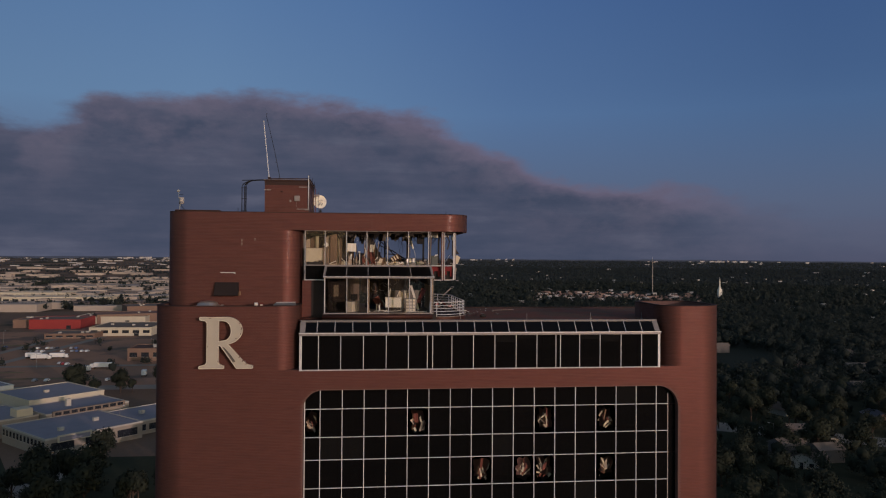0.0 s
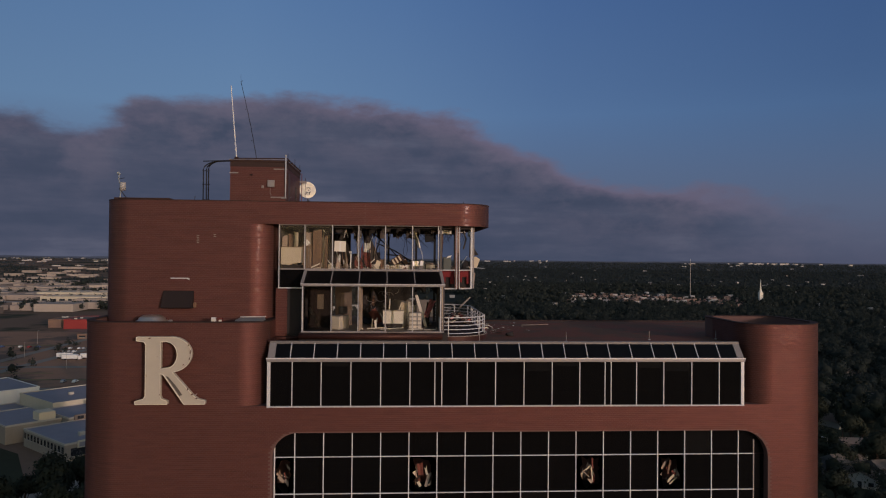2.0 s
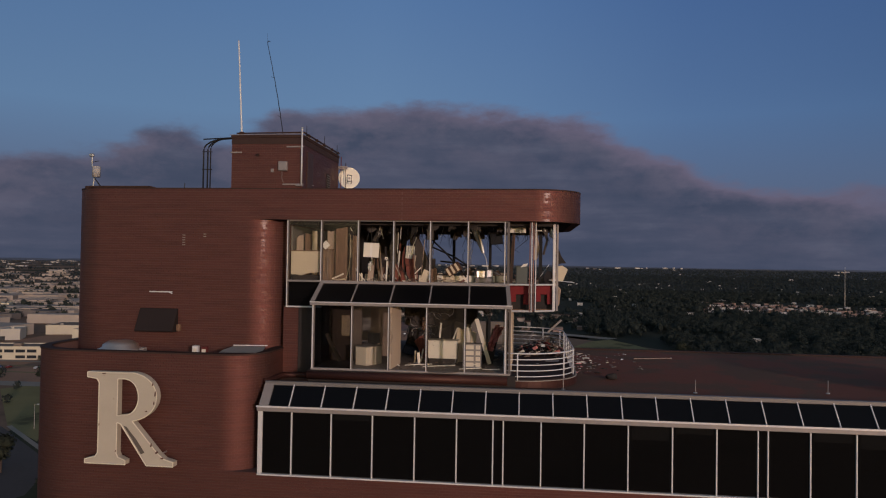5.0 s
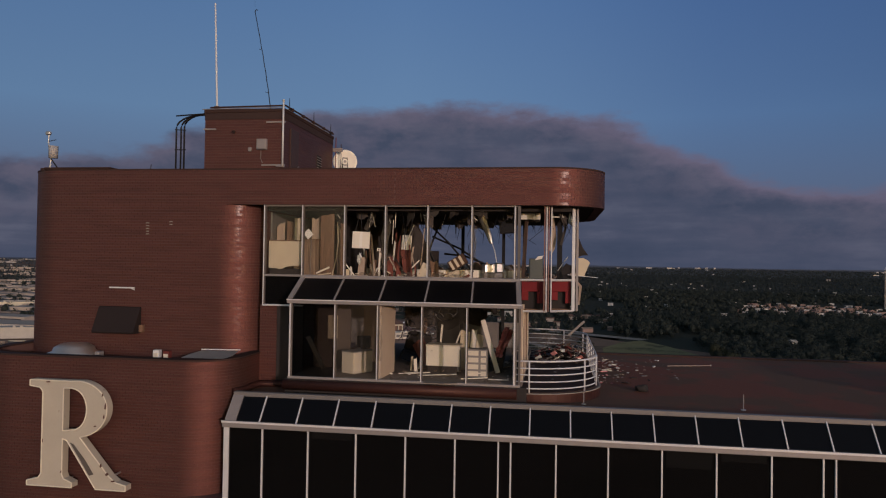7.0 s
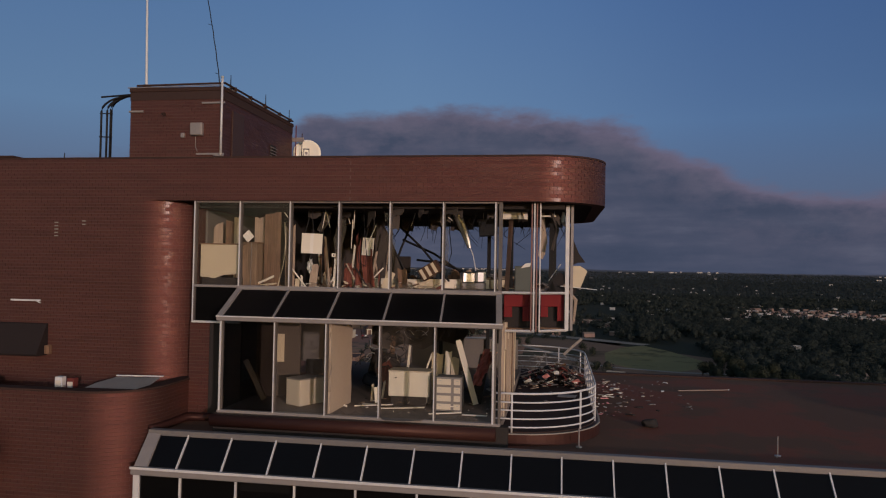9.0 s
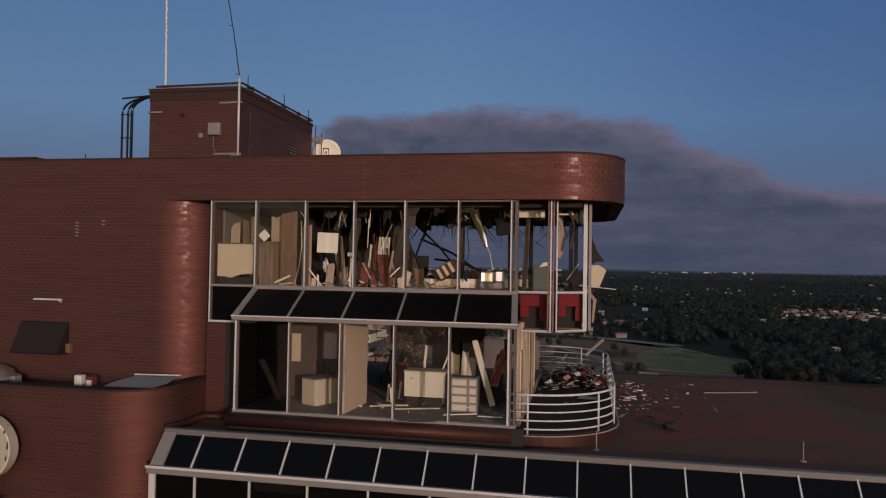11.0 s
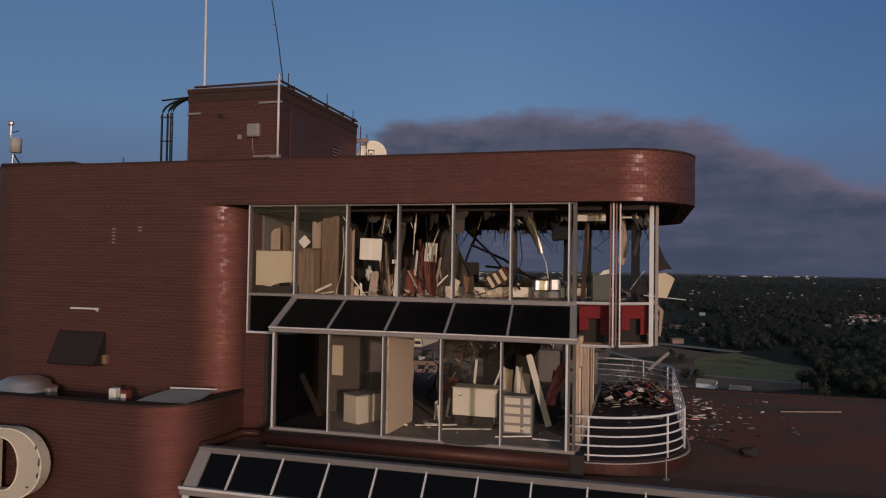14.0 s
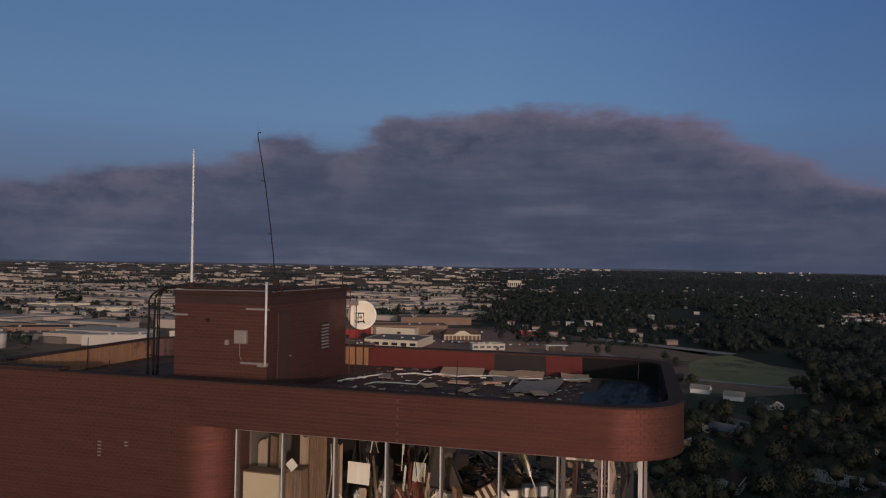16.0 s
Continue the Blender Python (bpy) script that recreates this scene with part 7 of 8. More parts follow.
def house(x, y, w_, d, rz, wall_m, roof_m, label):
    """A small gabled house: walls, roof, door, windows."""
    t = thing("house", (x, y, 0.03), label, "house", "houses among the trees", rz=rz)
    b = bmesh.new()
    for yy in (-d / 2, d / 2):
        for px, pz in ((-w_ / 2, -0.3), (w_ / 2, -0.3), (w_ / 2, 2.9), (0, 5.0), (-w_ / 2, 2.9)):
            b.verts.new((px, yy, pz))
    b.verts.ensure_lookup_table()
    v = b.verts
    b.faces.new([v[k] for k in (0, 1, 2, 3, 4)])
    b.faces.new([v[k] for k in (9, 8, 7, 6, 5)])
    for k in range(5):
        j = (k + 1) % 5
        b.faces.new((v[j], v[k], v[k + 5], v[j + 5]))
    bmesh.ops.recalc_face_normals(b, faces=b.faces[:])
    part("wall", b, wall_m, t)
    for s in (-1, 1):
        b = bmesh.new()
        q = [b.verts.new(p) for p in ((0, -d / 2 - 0.5, 5.12), (0, d / 2 + 0.5, 5.12), (s * (w_ / 2 + 0.6), d / 2 + 0.5, 2.62), (s * (w_ / 2 + 0.6), -d / 2 - 0.5, 2.62))]
        b.faces.new(q)
        bmesh.ops.solidify(b, geom=b.faces[:], thickness=0.18)
        part("roof", b, roof_m, t)
    part("door", box(-0.5, 0.5, -d / 2 - 0.06, -d / 2, 0, 2.1), M_pane, t)
    for px in (-w_ * 0.3, w_ * 0.3):
        part("window", box(px - 0.7, px + 0.7, -d / 2 - 0.06, -d / 2, 0.9, 2.1), M_pane, t)
    return t


rh = random.Random(31)
for k, (x, y) in enumerate(((62, 268), (92, 250), (118, 262), (84, 300), (128, 300), (150, 232), (176, 262), (150, 330), (190, 310), (112, 372), (150, 392), (190, 380), (38, 306), (222, 290), (232, 350), (36, 398), (47, 392), (58, 416), (103, 458), (31, 361), (78, 470))):
    c = k % 3
    house(x, y, rh.uniform(8, 10), rh.uniform(11, 16), rh.uniform(-40, 60), (M_wallcream, M_wallbrown, M_paleroof)[c], (M_roofbrown, M_roofblue, M_roofgrey)[c],
          ("cream house with a brown gabled roof", "brick house with a blue-grey gabled roof", "pale house with a grey gabled roof")[c])

for x, y, rz in ((26, 476, 62), (45, 507, 70), (14, 452, 58), (62, 488, 75)):       # small white-roofed houses at the field's near edge
    house(x, y, 7.5, 11, rz, M_whitewall, M_paleroof, "small white house with a pale gabled roof by the field")

mall = thing("shopping_centre", (-164, 746, 0), "shopping centre with a pale gabled arcade and brown roof", "building", rz=24)
part("wall", box(-19, 19, 3, 22, -0.5, 5.5), M_wallbrown, mall)
for x in range(-18, 19, 4):
    part("column", box(x - 0.5, x + 0.5, 0, 0.8, 0, 4.6), M_wallcream, mall)
part("arcade_beam", box(-19, 19, -0.2, 1.0, 4.6, 5.8), M_wallcream, mall)
b = bmesh.new()
lo = [b.verts.new(p) for p in ((-20, -0.6, 5.8), (20, -0.6, 5.8), (20, 23, 5.8), (-20, 23, 5.8))]
hi = [b.verts.new((-13, 10, 11)), b.verts.new((13, 10, 11))]
for q in ((lo[0], lo[1], hi[1], hi[0]), (lo[1], lo[2], hi[1]), (lo[2], lo[3], hi[0], hi[1]), (lo[3], lo[0], hi[0]), lo[::-1]):
    b.faces.new(q)
part("roof", b, M_roofbrown, mall)
b = bmesh.new()
lo = [b.verts.new((x, y, z)) for y in (-0.8, 4) for x, z in ((-9, 5.8), (9, 5.8), (2.5, 9.4), (-2.5, 9.4))]
for q in ((0, 1, 2, 3), (7, 6, 5, 4), (0, 3, 7, 4), (1, 5, 6, 2), (3, 2, 6, 7), (0, 4, 5, 1)):
    b.faces.new([lo[k] for k in q])
part("gable", b, M_wallcream, mall)

gas = thing("petrol_canopy", (-63, 692, 0.15), "petrol station canopy on slim columns", "canopy", rz=24)
part("roof", box(-10.5, 10.5, 0, 9, 4.2, 5.0, 0.1), M_paleroof, gas)
for x in (-8, 8):
    for y in (2, 7):
        part("column", box(x - 0.3, x + 0.3, y - 0.3, y + 0.3, 0, 4.2), M_wallcream, gas)
dock = thing("office_block", (-340, 480, 0), "long low pale office block with bands of dark windows", "building", rz=12)
part("wall", box(-60, 62, 0, 22, -0.3, 8.4), M_wallcream, dock)
part("roof", box(-59.5, 61.5, 0.5, 21.5, 8.4, 8.5), M_roofgrey, dock)
part("parapet", ring([(-60.2, -0.2), (62.2, -0.2), (62.2, 22.2), (-60.2, 22.2)], [(-59.6, 0.4), (61.6, 0.4), (61.6, 21.6), (-59.6, 21.6)], 8.0, 9.1), M_wallcream, dock)
for z0, z1 in ((1.0, 3.0), (5.0, 7.0)):
    for k in range(16):
        if (k * 7 + int(z0)) % 5:
            wn = part("window", box(-58 + 7.4 * k, -58 + 7.4 * k + 6.2, -0.12, 0.0, z0, z1), M_pane, dock)
            part("sill", box(-58.1 + 7.4 * k, -51.7 + 7.4 * k, -0.3, -0.121, z0 - 0.2, z0), M_paleroof, wn)
for x in (-38, -4, 30):
    part("roof_unit", box(x, x + 5, 8, 12, 8.51, 10.4, 0.1), M_roofgrey, dock)

# school-like complex below the tower's west end, turned to the street grid
M_school = material("tan_brick_wall", (0.30, 0.25, 0.205), 0.9, vary=0.2, grain=1.0, stain=0.1, bump=0, spec=0.04)
cx = thing("school_complex", (-108.7, 262.8, 0), "tan school building with blue-grey flat roofs", "building", rz=47)


def wing(x0, x1, y0, y1, h, roof=M_roofblue, wall_=None, win=0, side_win=0):
    wl = wall_ or M_school
    part("wall", box(x0, x1, y0, y1, -0.5, h), wl, cx)
    part("roof", box(x0 + 0.25, x1 - 0.25, y0 + 0.25, y1 - 0.25, h, h + 0.12), roof, cx)
    o = [(x0 - 0.1, y0 - 0.1), (x1 + 0.1, y0 - 0.1), (x1 + 0.1, y1 + 0.1), (x0 - 0.1, y1 + 0.1)]
    part("parapet", ring(o, [(x0 + 0.25, y0 + 0.25), (x1 - 0.25, y0 + 0.25), (x1 - 0.25, y1 - 0.25), (x0 + 0.25, y1 - 0.25)], h - 0.2, h + 0.45), M_paleroof if h < 8 else wl, cx)
    for k in range(win):
        xx = x0 + (x1 - x0) * (k + 0.5) / win
        ww = (x1 - x0) / win * 0.33
        wn = part("window", box(xx - ww, xx + ww, y0 - 0.08, y0, h * 0.3, h * 0.75), M_pane, cx)
        part("sill", box(xx - ww, xx + ww, y0 - 0.2, y0 - 0.081, h * 0.3 - 0.15, h * 0.3), M_paleroof, wn)
    for k in range(side_win):
        yy = y0 + (y1 - y0) * (k + 0.5) / side_win
        ww = (y1 - y0) / side_win * 0.25
        wn = part("window", box(x0 - 0.08, x0, yy - ww, yy + ww, h * 0.5, h * 0.85), M_pane, cx)
        part("sill", box(x0 - 0.2, x0 - 0.081, yy - ww, yy + ww, h * 0.5 - 0.15, h * 0.5), M_paleroof, wn)


wing(0, 36, 0, 34, 6.0, win=3, side_win=12)
wing(36.3, 62, 4, 30, 5.2, win=6)
wing(16, 50, 34.3, 58, 7.2)
wing(-4, 15.7, 40, 70, 6.6)
wing(-7, 30, 97, 134, 10.0, wall_=M_whitewall, side_win=3)
wing(-17, 19.7, 70.3, 96.7, 4.2, wall_=M_whitewall, win=3, side_win=4)
wing(20, 52, 58.3, 92, 9.0, wall_=M_wallcream, win=3)
part("sign_panel", box(4, 16, -0.6, -0.15, 4.4, 6.9, 0.1), M_wallcream, cx)
part("sign_inset", box(4.6, 15.4, -0.75, -0.61, 4.8, 6.3), M_roofblue, cx)
part("penthouse", box(8, 14, 41, 47, 6.61, 9.8, 0.1), M_cream, cx)
part("clerestory", box(18, 48, 33.6, 34.2, 6.3, 8.4), M_roofgrey, cx)
for k in range(9):
    part("clerestory_window", box(19 + 3.2 * k, 21.4 + 3.2 * k, 33.5, 33.59, 6.7, 7.9), M_pane, cx)
for x, y in ((10, 10), (26, 16), (44, 14), (30, 46), (34, 74)):
    part("roof_unit", box(x - 1, x + 1, y - 0.8, y + 0.8, 6.0 if y < 34 else 7.2, 7.4 if y < 34 else 10.2, 0.1), M_paleroof, cx)

# ---- vehicles ----
M_tyre = material("tyre", (0.02, 0.02, 0.02), 0.9, bump=0)
car_paint = [material("car_paint", c, 0.3, vary=0.05, bump=0, spec=0.5) for c in ((0.70, 0.68, 0.64), (0.35, 0.35, 0.36), (0.05, 0.05, 0.06), (0.30, 0.04, 0.04), (0.10, 0.14, 0.26))]


def car(x, y, rz, paint, label):
    t = thing("car", (x, y, 0.16), label, "car", "parked cars", rz=rz)
    b = bmesh.new()
    prof_ = [(-2.2, 0.3), (2.2, 0.3), (2.2, 0.75), (1.2, 0.95), (0.6, 1.45), (-1.2, 1.45), (-1.9, 0.98), (-2.2, 0.9)]
    lo = [b.verts.new((p, -0.85, z)) for p, z in prof_]
    hi = [b.verts.new((p, 0.85, z)) for p, z in prof_]
    b.faces.new(lo)
    b.faces.new(hi[::-1])
    for k in range(len(prof_)):
        b.faces.new((lo[(k + 1) % 8], lo[k], hi[k], hi[(k + 1) % 8]))
    bmesh.ops.recalc_face_normals(b, faces=b.faces[:])
    part("body", b, paint, t)
    part("windscreen", box(-1.15, 0.6, -0.87, 0.87, 1.0, 1.36), M_pane, t)
    for px in (-1.35, 1.35):
        for py in (-0.8, 0.8):
            part("wheel", tube([(px, py - 0.1, 0.32), (px, py + 0.1, 0.32)], 0.32, 10), M_tyre, t)
    return t


first = {}
rc = random.Random(21)
for x0, y0, x1, y1, w_ in ((-400, 432, -150, 428, 3), (-400, 455, -200, 452, 2.5), (-330, 585, -250, 588, 4), (-300, 500, -240, 498, 2.5), (-180, 560, -120, 566, 3), (-410, 520, -330, 523, 3), (-170, 600, -130, 650, 4)):
    patch("planting_strip", [(x0, y0), (x1, y1), (x1, y1 + w_), (x0, y0 + w_)], M_grass, 0.13, "narrow planted strip in the car park")
for x0, y0, x1, y1, w_ in ((-420, 470, -110, 476, 7), (-262, 400, -258, 690, 0), (-240, 410, -225, 650, 0)):
    o_ = [(x0, y0), (x1, y1), (x1, y1 + w_), (x0, y0 + w_)] if w_ else [(x0, y0), (x0 + 7, y0), (x1 + 7, y1), (x1, y1)]
    patch("road", o_, M_pale, 0.15, "pale worn lane through the car park")
extra = [(-395 + 3.3 * k, 437 + (k % 2) * 0.4) for k in range(26)] + [(-330 + 3.2 * k, 446) for k in range(30)] + [(-180 + 3.2 * k, 421) for k in range(14)] + [(-400 + 3.3 * k, 530) for k in range(20)] + [(-320 + 3.3 * k, 575) for k in range(18)]
spots = extra[::2] + [(-193 + 3 * k, 487 - 2 * k) for k in range(3)] + [(-236 + 3.4 * k, 548) for k in range(12)] + [(-240 + 3.4 * k, 566) for k in range(10)] + [(-72 + 3.2 * k, 286 + 3.0 * k) for k in range(8)]
spots += [(-66 + 3.0 * k, 283 + 2.8 * k) for k in range(6)] + [(-110 + 4.0 * k, 720 + 1.5 * k) for k in range(12)] + [(-190 + 3.2 * k, 720) for k in range(14)] + [(-230 + 3.2 * k, 835) for k in range(24)] + [(60 + 8 * k, 420 - 3 * k) for k in range(4)]
for k, (x, y) in enumerate(spots):
    if rc.random() < 0.25:
        continue
    c = rc.choice((0, 0, 0, 1, 1, 2, 3, 4))
    lab = ("white", "silver grey", "black", "dark red", "dark blue")[c] + " parked car on the asphalt lot"
    rz = 90 + rc.uniform(-6, 6) if not -80 < x < -40 or y > 400 else 45
    if c not in first:
        first[c] = car(x, y, rz, car_paint[c], lab)
    else:
        copy_thing(first[c], pose(x, y, 0.16, 0, 0, rz))


def lorry(x, y, rz, length, label, cab=True):
    t = thing("lorry", (x, y, 0.08), label, "lorry", rz=rz)
    part("box_body", box(-length / 2, length / 2, -1.25, 1.25, 1.0, 3.7, 0.05), car_paint[0], t)
    if cab:
        part("cab", box(length / 2 + 0.3, length / 2 + 2.4, -1.2, 1.2, 0.6, 2.9, 0.2), car_paint[0], t)
        part("windscreen", box(length / 2 + 2.41, length / 2 + 2.45, -1.0, 1.0, 1.7, 2.6), M_pane, t)
    for px in (-length / 2 + 1, -length / 2 + 2.2, length / 2 - 0.5):
        for py in (-1.1, 1.1):
            part("wheel", tube([(px, py - 0.15, 0.5), (px, py + 0.15, 0.5)], 0.5, 10), M_tyre, t)
    return t


lorry(-215, 509, 4, 10, "white lorry parked on the lot")
lorry(-222, 517, 2, 10, "white lorry parked on the lot")
lorry(-206, 515, 6, 9, "white box lorry parked on the lot")
lorry(-168, 454, 176, 11, "grey trailer standing on the lot", False)
lorry(-159, 467, 178, 12, "white articulated lorry with its cab")
lorry(-126, 435, 100, 5, "small white van lorry")

def street_lamp(x, y, h):
    t = thing("street_lamp", (x, y, gz(x, y)), "slim grey street lamp with a short arm", "street lamp", "street lamps")
    part("pole", tube([(0, 0, 0), (0, 0, h)], [0.14, 0.07], 6), M_concrete, t)
    part("arm", tube([(0, 0, h - 0.1), (1.4, 0, h + 0.1)], 0.06, 5), M_concrete, t)
    part("head", box(1.2, 2.0, -0.15, 0.15, h, h + 0.18, 0.04), M_rail, t)
    return t


lamp0 = street_lamp(-193, 299, 10)
for x, y in ((-96, 300), (-200, 470), (-250, 520), (-150, 540), (-280, 600), (-60, 640), (-20, 700), (0, 560), (110, 330), (150, 250), (-215, 400), (-187, 310)):
    copy_thing(lamp0, pose(x, y, 0, 0, 0, (x * 37) % 360))
spire = thing("church_spire", (620, 1200, 0), "white church spire above the trees", "church")
part("tower", box(-3, 3, -3, 3, 0, 18), M_card, spire)
part("spire", tube([(0, 0, 18), (0, 0, 22), (0, 0, 40)], [3.0, 1.6, 0.1], 8), M_card, spire)
radio = thing("radio_mast", (560, 1350, 0), "thin grey lattice radio mast", "mast")
part("mast", tube([(0, 0, 0), (0, 0, 70)], [0.9, 0.5], 4), M_concrete, radio)
part("head", tube([(0, 0, 70), (0, 0, 74)], 0.2, 4), M_rail, radio)

# ---- far town: flat halls past counting ----
rt = random.Random(77)


def blocks(name, n, az0, az1, r0, r1, wmin, wmax, hmin, hmax, mat, label, keep=None, roof=None):
    vs, fs, slots = [], [], []
    for _ in range(n):
        az = radians(rt.uniform(az0, az1))
        r = math.sqrt(rt.uniform(r0 * r0, r1 * r1))
        x, y = r * math.sin(az), r * math.cos(az)
        if keep and not keep(x, y):
            continue
        w_, d, h = rt.uniform(wmin, wmax), rt.uniform(wmin * 0.6, wmax * 0.5), rt.uniform(hmin, hmax)
        a = radians(rt.choice((0, 0, 8, -6, 20)) + rt.uniform(-3, 3))
        ca, sa, z = math.cos(a), math.sin(a), gz(x, y)
        k = len(vs)
        for zz in (z - 1, z + h):
            for px, py in ((-w_ / 2, -d / 2), (w_ / 2, -d / 2), (w_ / 2, d / 2), (-w_ / 2, d / 2)):
                vs.append((x + px * ca - py * sa, y + px * sa + py * ca, zz))
        fs += [(k, k + 1, k + 5, k + 4), (k + 1, k + 2, k + 6, k + 5), (k + 2, k + 3, k + 7, k + 6), (k + 3, k, k + 4, k + 7), (k + 4, k + 5, k + 6, k + 7)]
        slots += [0] * 5
        if roof:       # a gabled roof with eaves
            e, top = len(vs), z + h + min(w_, d) * 0.28
            for px, py, zz in ((-w_ / 2 - 0.5, -d / 2 - 0.5, z + h), (w_ / 2 + 0.5, -d / 2 - 0.5, z + h), (w_ / 2 + 0.5, d / 2 + 0.5, z + h), (-w_ / 2 - 0.5, d / 2 + 0.5, z + h), (-w_ / 2 - 0.5, 0, top), (w_ / 2 + 0.5, 0, top)):
                vs.append((x + px * ca - py * sa, y + px * sa + py * ca, zz + 0.02))
            fs += [(e, e + 1, e + 5, e + 4), (e + 2, e + 3, e + 4, e + 5), (e, e + 4, e + 3), (e + 1, e + 2, e + 5)]
            slots += [1, 1, 0, 0]
    me = bpy.data.meshes.new(name)
    me.from_pydata(vs, [], fs)
    me.materials.append(mat)
    if roof:
        me.materials.append(roof)
        me.polygons.foreach_set("material_index", slots)
    return tagged(new(name, me), label, "buildings", "", "stuff")


M_town = material("far_town_walls", (0.35, 0.295, 0.25), 0.9, vary=0.2, grain=0.2, stain=0.03, bump=0, spec=0.04, per="island")
M_towndark = material("far_town_roofs", (0.15, 0.13, 0.12), 0.9, vary=0.3, grain=0.2, stain=0.03, bump=0, spec=0.04, per="island")
M_housew = material("far_house_walls", (0.44, 0.405, 0.38), 0.9, vary=0.2, grain=0.3, stain=0.05, bump=0, spec=0.04, per="island")


M_clearing = material("reddish_far_walls", (0.24, 0.165, 0.14), 0.9, vary=0.3, grain=0.3, stain=0.05, bump=0, per="island", spec=0.04)


def free(x, y):
    """Clear of the places that are built by hand."""
    return not (-480 < x < 20 and y < 950) and not (x > -480 and y < 560)


blocks("far_halls", 430, -62, -11, 760, 2000, 22, 85, 6, 10, M_town, "pale flat-roofed halls across the plain", free)
blocks("far_halls", 230, -62, -11, 760, 2000, 20, 70, 4, 8, M_towndark, "grey-brown flat-roofed halls across the plain", free)
blocks("far_halls", 190, -62, -6, 2000, 3200, 25, 90, 5, 8, M_town, "pale halls towards the horizon")
blocks("far_halls", 260, -62, -4, 3100, 4650, 12, 46, 3, 5, M_housew, "white halls close under the horizon")
blocks("far_halls", 40, -5, 40, 2800, 4650, 8, 22, 5, 8, M_housew, "pale towns on the far horizon")
for az0, az1, r0, r1, n in ((25, 30, 4250, 4500, 14), (-8, -2, 4400, 4650, 16), (-18, -14, 4300, 4600, 9), (6, 12, 4400, 4650, 8)):
    blocks("far_halls", n, az0, az1, r0, r1, 8, 34, 8, 13, M_housew, "white blocks of a far town in the woods")
blocks("far_halls", 60, 13, 25, 1200, 1440, 4, 14, 4, 7, M_housew, "pale halls in a clearing of the woods")
blocks("far_halls", 150, 13, 26, 1190, 1440, 6, 14, 4, 7, M_clearing, "reddish brown houses in a clearing of the woods")
blocks("far_houses", 190, -14, 45, 700, 2600, 5, 11, 4, 6.5, M_housew, "scattered pale houses with gabled roofs among the trees", lambda x, y: x > 130 or y > 860, M_paleroof)
blocks("far_houses", 16, -9, 7, 790, 1010, 6, 12, 3, 4.5, M_town, "pale low buildings along the streets", None, M_roofbrown)
blocks("far_houses", 10, -9, 7, 780, 1010, 6, 12, 3, 4.5, M_clearing, "reddish low buildings along the streets", None, M_roofgrey)
blocks("far_houses", 26, 18, 40, 240, 600, 9, 15, 4, 6, M_towndark, "low grey houses among the trees", lambda x, y: x > 130, M_roofgrey)

# ---- trees ----
M_leaf = material("dusk_foliage", (0.049, 0.057, 0.050), 0.9, through_light=0.42, vary=0.5, grain=0.5, stain=0.06, bump=0, spec=0.05)
M_leafn = material("tree_leaves", (0.052, 0.058, 0.042), 0.9, through_light=0.42, vary=0.42, grain=0.7, stain=0.05, bump=0, spec=0.06)
# Haze put into the leaf colour: paler and bluer with distance.
M_leafmid = material("haze_tinted_foliage", (0.054, 0.064, 0.066), 0.9, through_light=0.42, vary=0.45, grain=0.2, stain=0.012, bump=0, spec=0.05)
M_leaffar = material("haze_tinted_far_foliage", (0.092, 0.104, 0.118), 0.9, through_light=0.42, vary=0.4, grain=0.1, stain=0.006, bump=0, spec=0.05)
M_bark = material("bark", (0.07, 0.05, 0.04), 0.95, vary=0.3)


def tree(seed, h, label):
    """Tapered trunk, limbs, and a crown of many small leaf sprays with gaps."""
    r = random.Random(seed)
    t = thing("tree", (0, 0, 0), label, "tree", "trees")
    b = tube([(0, 0, -0.3), (0.1, 0, h * 0.25), (0.0, 0.1, h * 0.55)], [0.35, 0.27, 0.14], 7)
    lobes = []
    for k in range(9):
        a, e = r.uniform(0, 6.28), r.uniform(0.35, 0.95)
        c = Vector((math.cos(a) * h * 0.27 * (1.25 - e), math.sin(a) * h * 0.27 * (1.25 - e), h * (0.35 + 0.5 * e)))
        lobes.append((c, h * r.uniform(0.15, 0.24)))
        tube([(0, 0, h * 0.28), c * 0.55 + Vector((0, 0, h * 0.1)), c], [0.12, 0.08, 0.03], 5, b)
    part("trunk", b, M_bark, t)
    vs, fs, nr = [], [], []
    for c, rad in lobes:
        for _ in range(190):
            d = Vector((r.gauss(0, 1), r.gauss(0, 1), r.gauss(0, 1))).normalized()
            p = c + d * rad * r.uniform(0.55, 1.12)
            u = d.orthogonal().normalized() + Vector((r.uniform(-0.6, 0.6), r.uniform(-0.6, 0.6), r.uniform(-0.6, 0.6)))
            u.normalize()
            v = d.cross(u)
            s = rad * r.uniform(0.10, 0.24)
            k = len(vs)
            nr += [tuple((d * 0.8 + (p - Vector((0, 0, h * 0.5))).normalized() * 0.6).normalized())] * 4
            if u.cross(v).dot(d) < 0:
                v = -v
            vs += [tuple(p - u * s), tuple(p - v * s * 0.7 + d * s * 0.3), tuple(p + u * s), tuple(p + v * s * 0.8 - d * s * 0.2)]
            fs.append((k, k + 1, k + 2, k + 3))
    me = bpy.data.meshes.new("crown")
    me.from_pydata(vs, [], fs)
    me.materials.append(M_leafn)
    me.shade_smooth()
    me.normals_split_custom_set_from_vertices(nr)
    ob = new("crown", me)
    ob.parent = t
    return t


kinds = [tree(1, 11, "broad dark green tree"), tree(2, 13, "tall dark green tree"), tree(3, 9, "round dark green tree"), tree(4, 12, "uneven olive green tree")]
places = []
rn = random.Random(9)
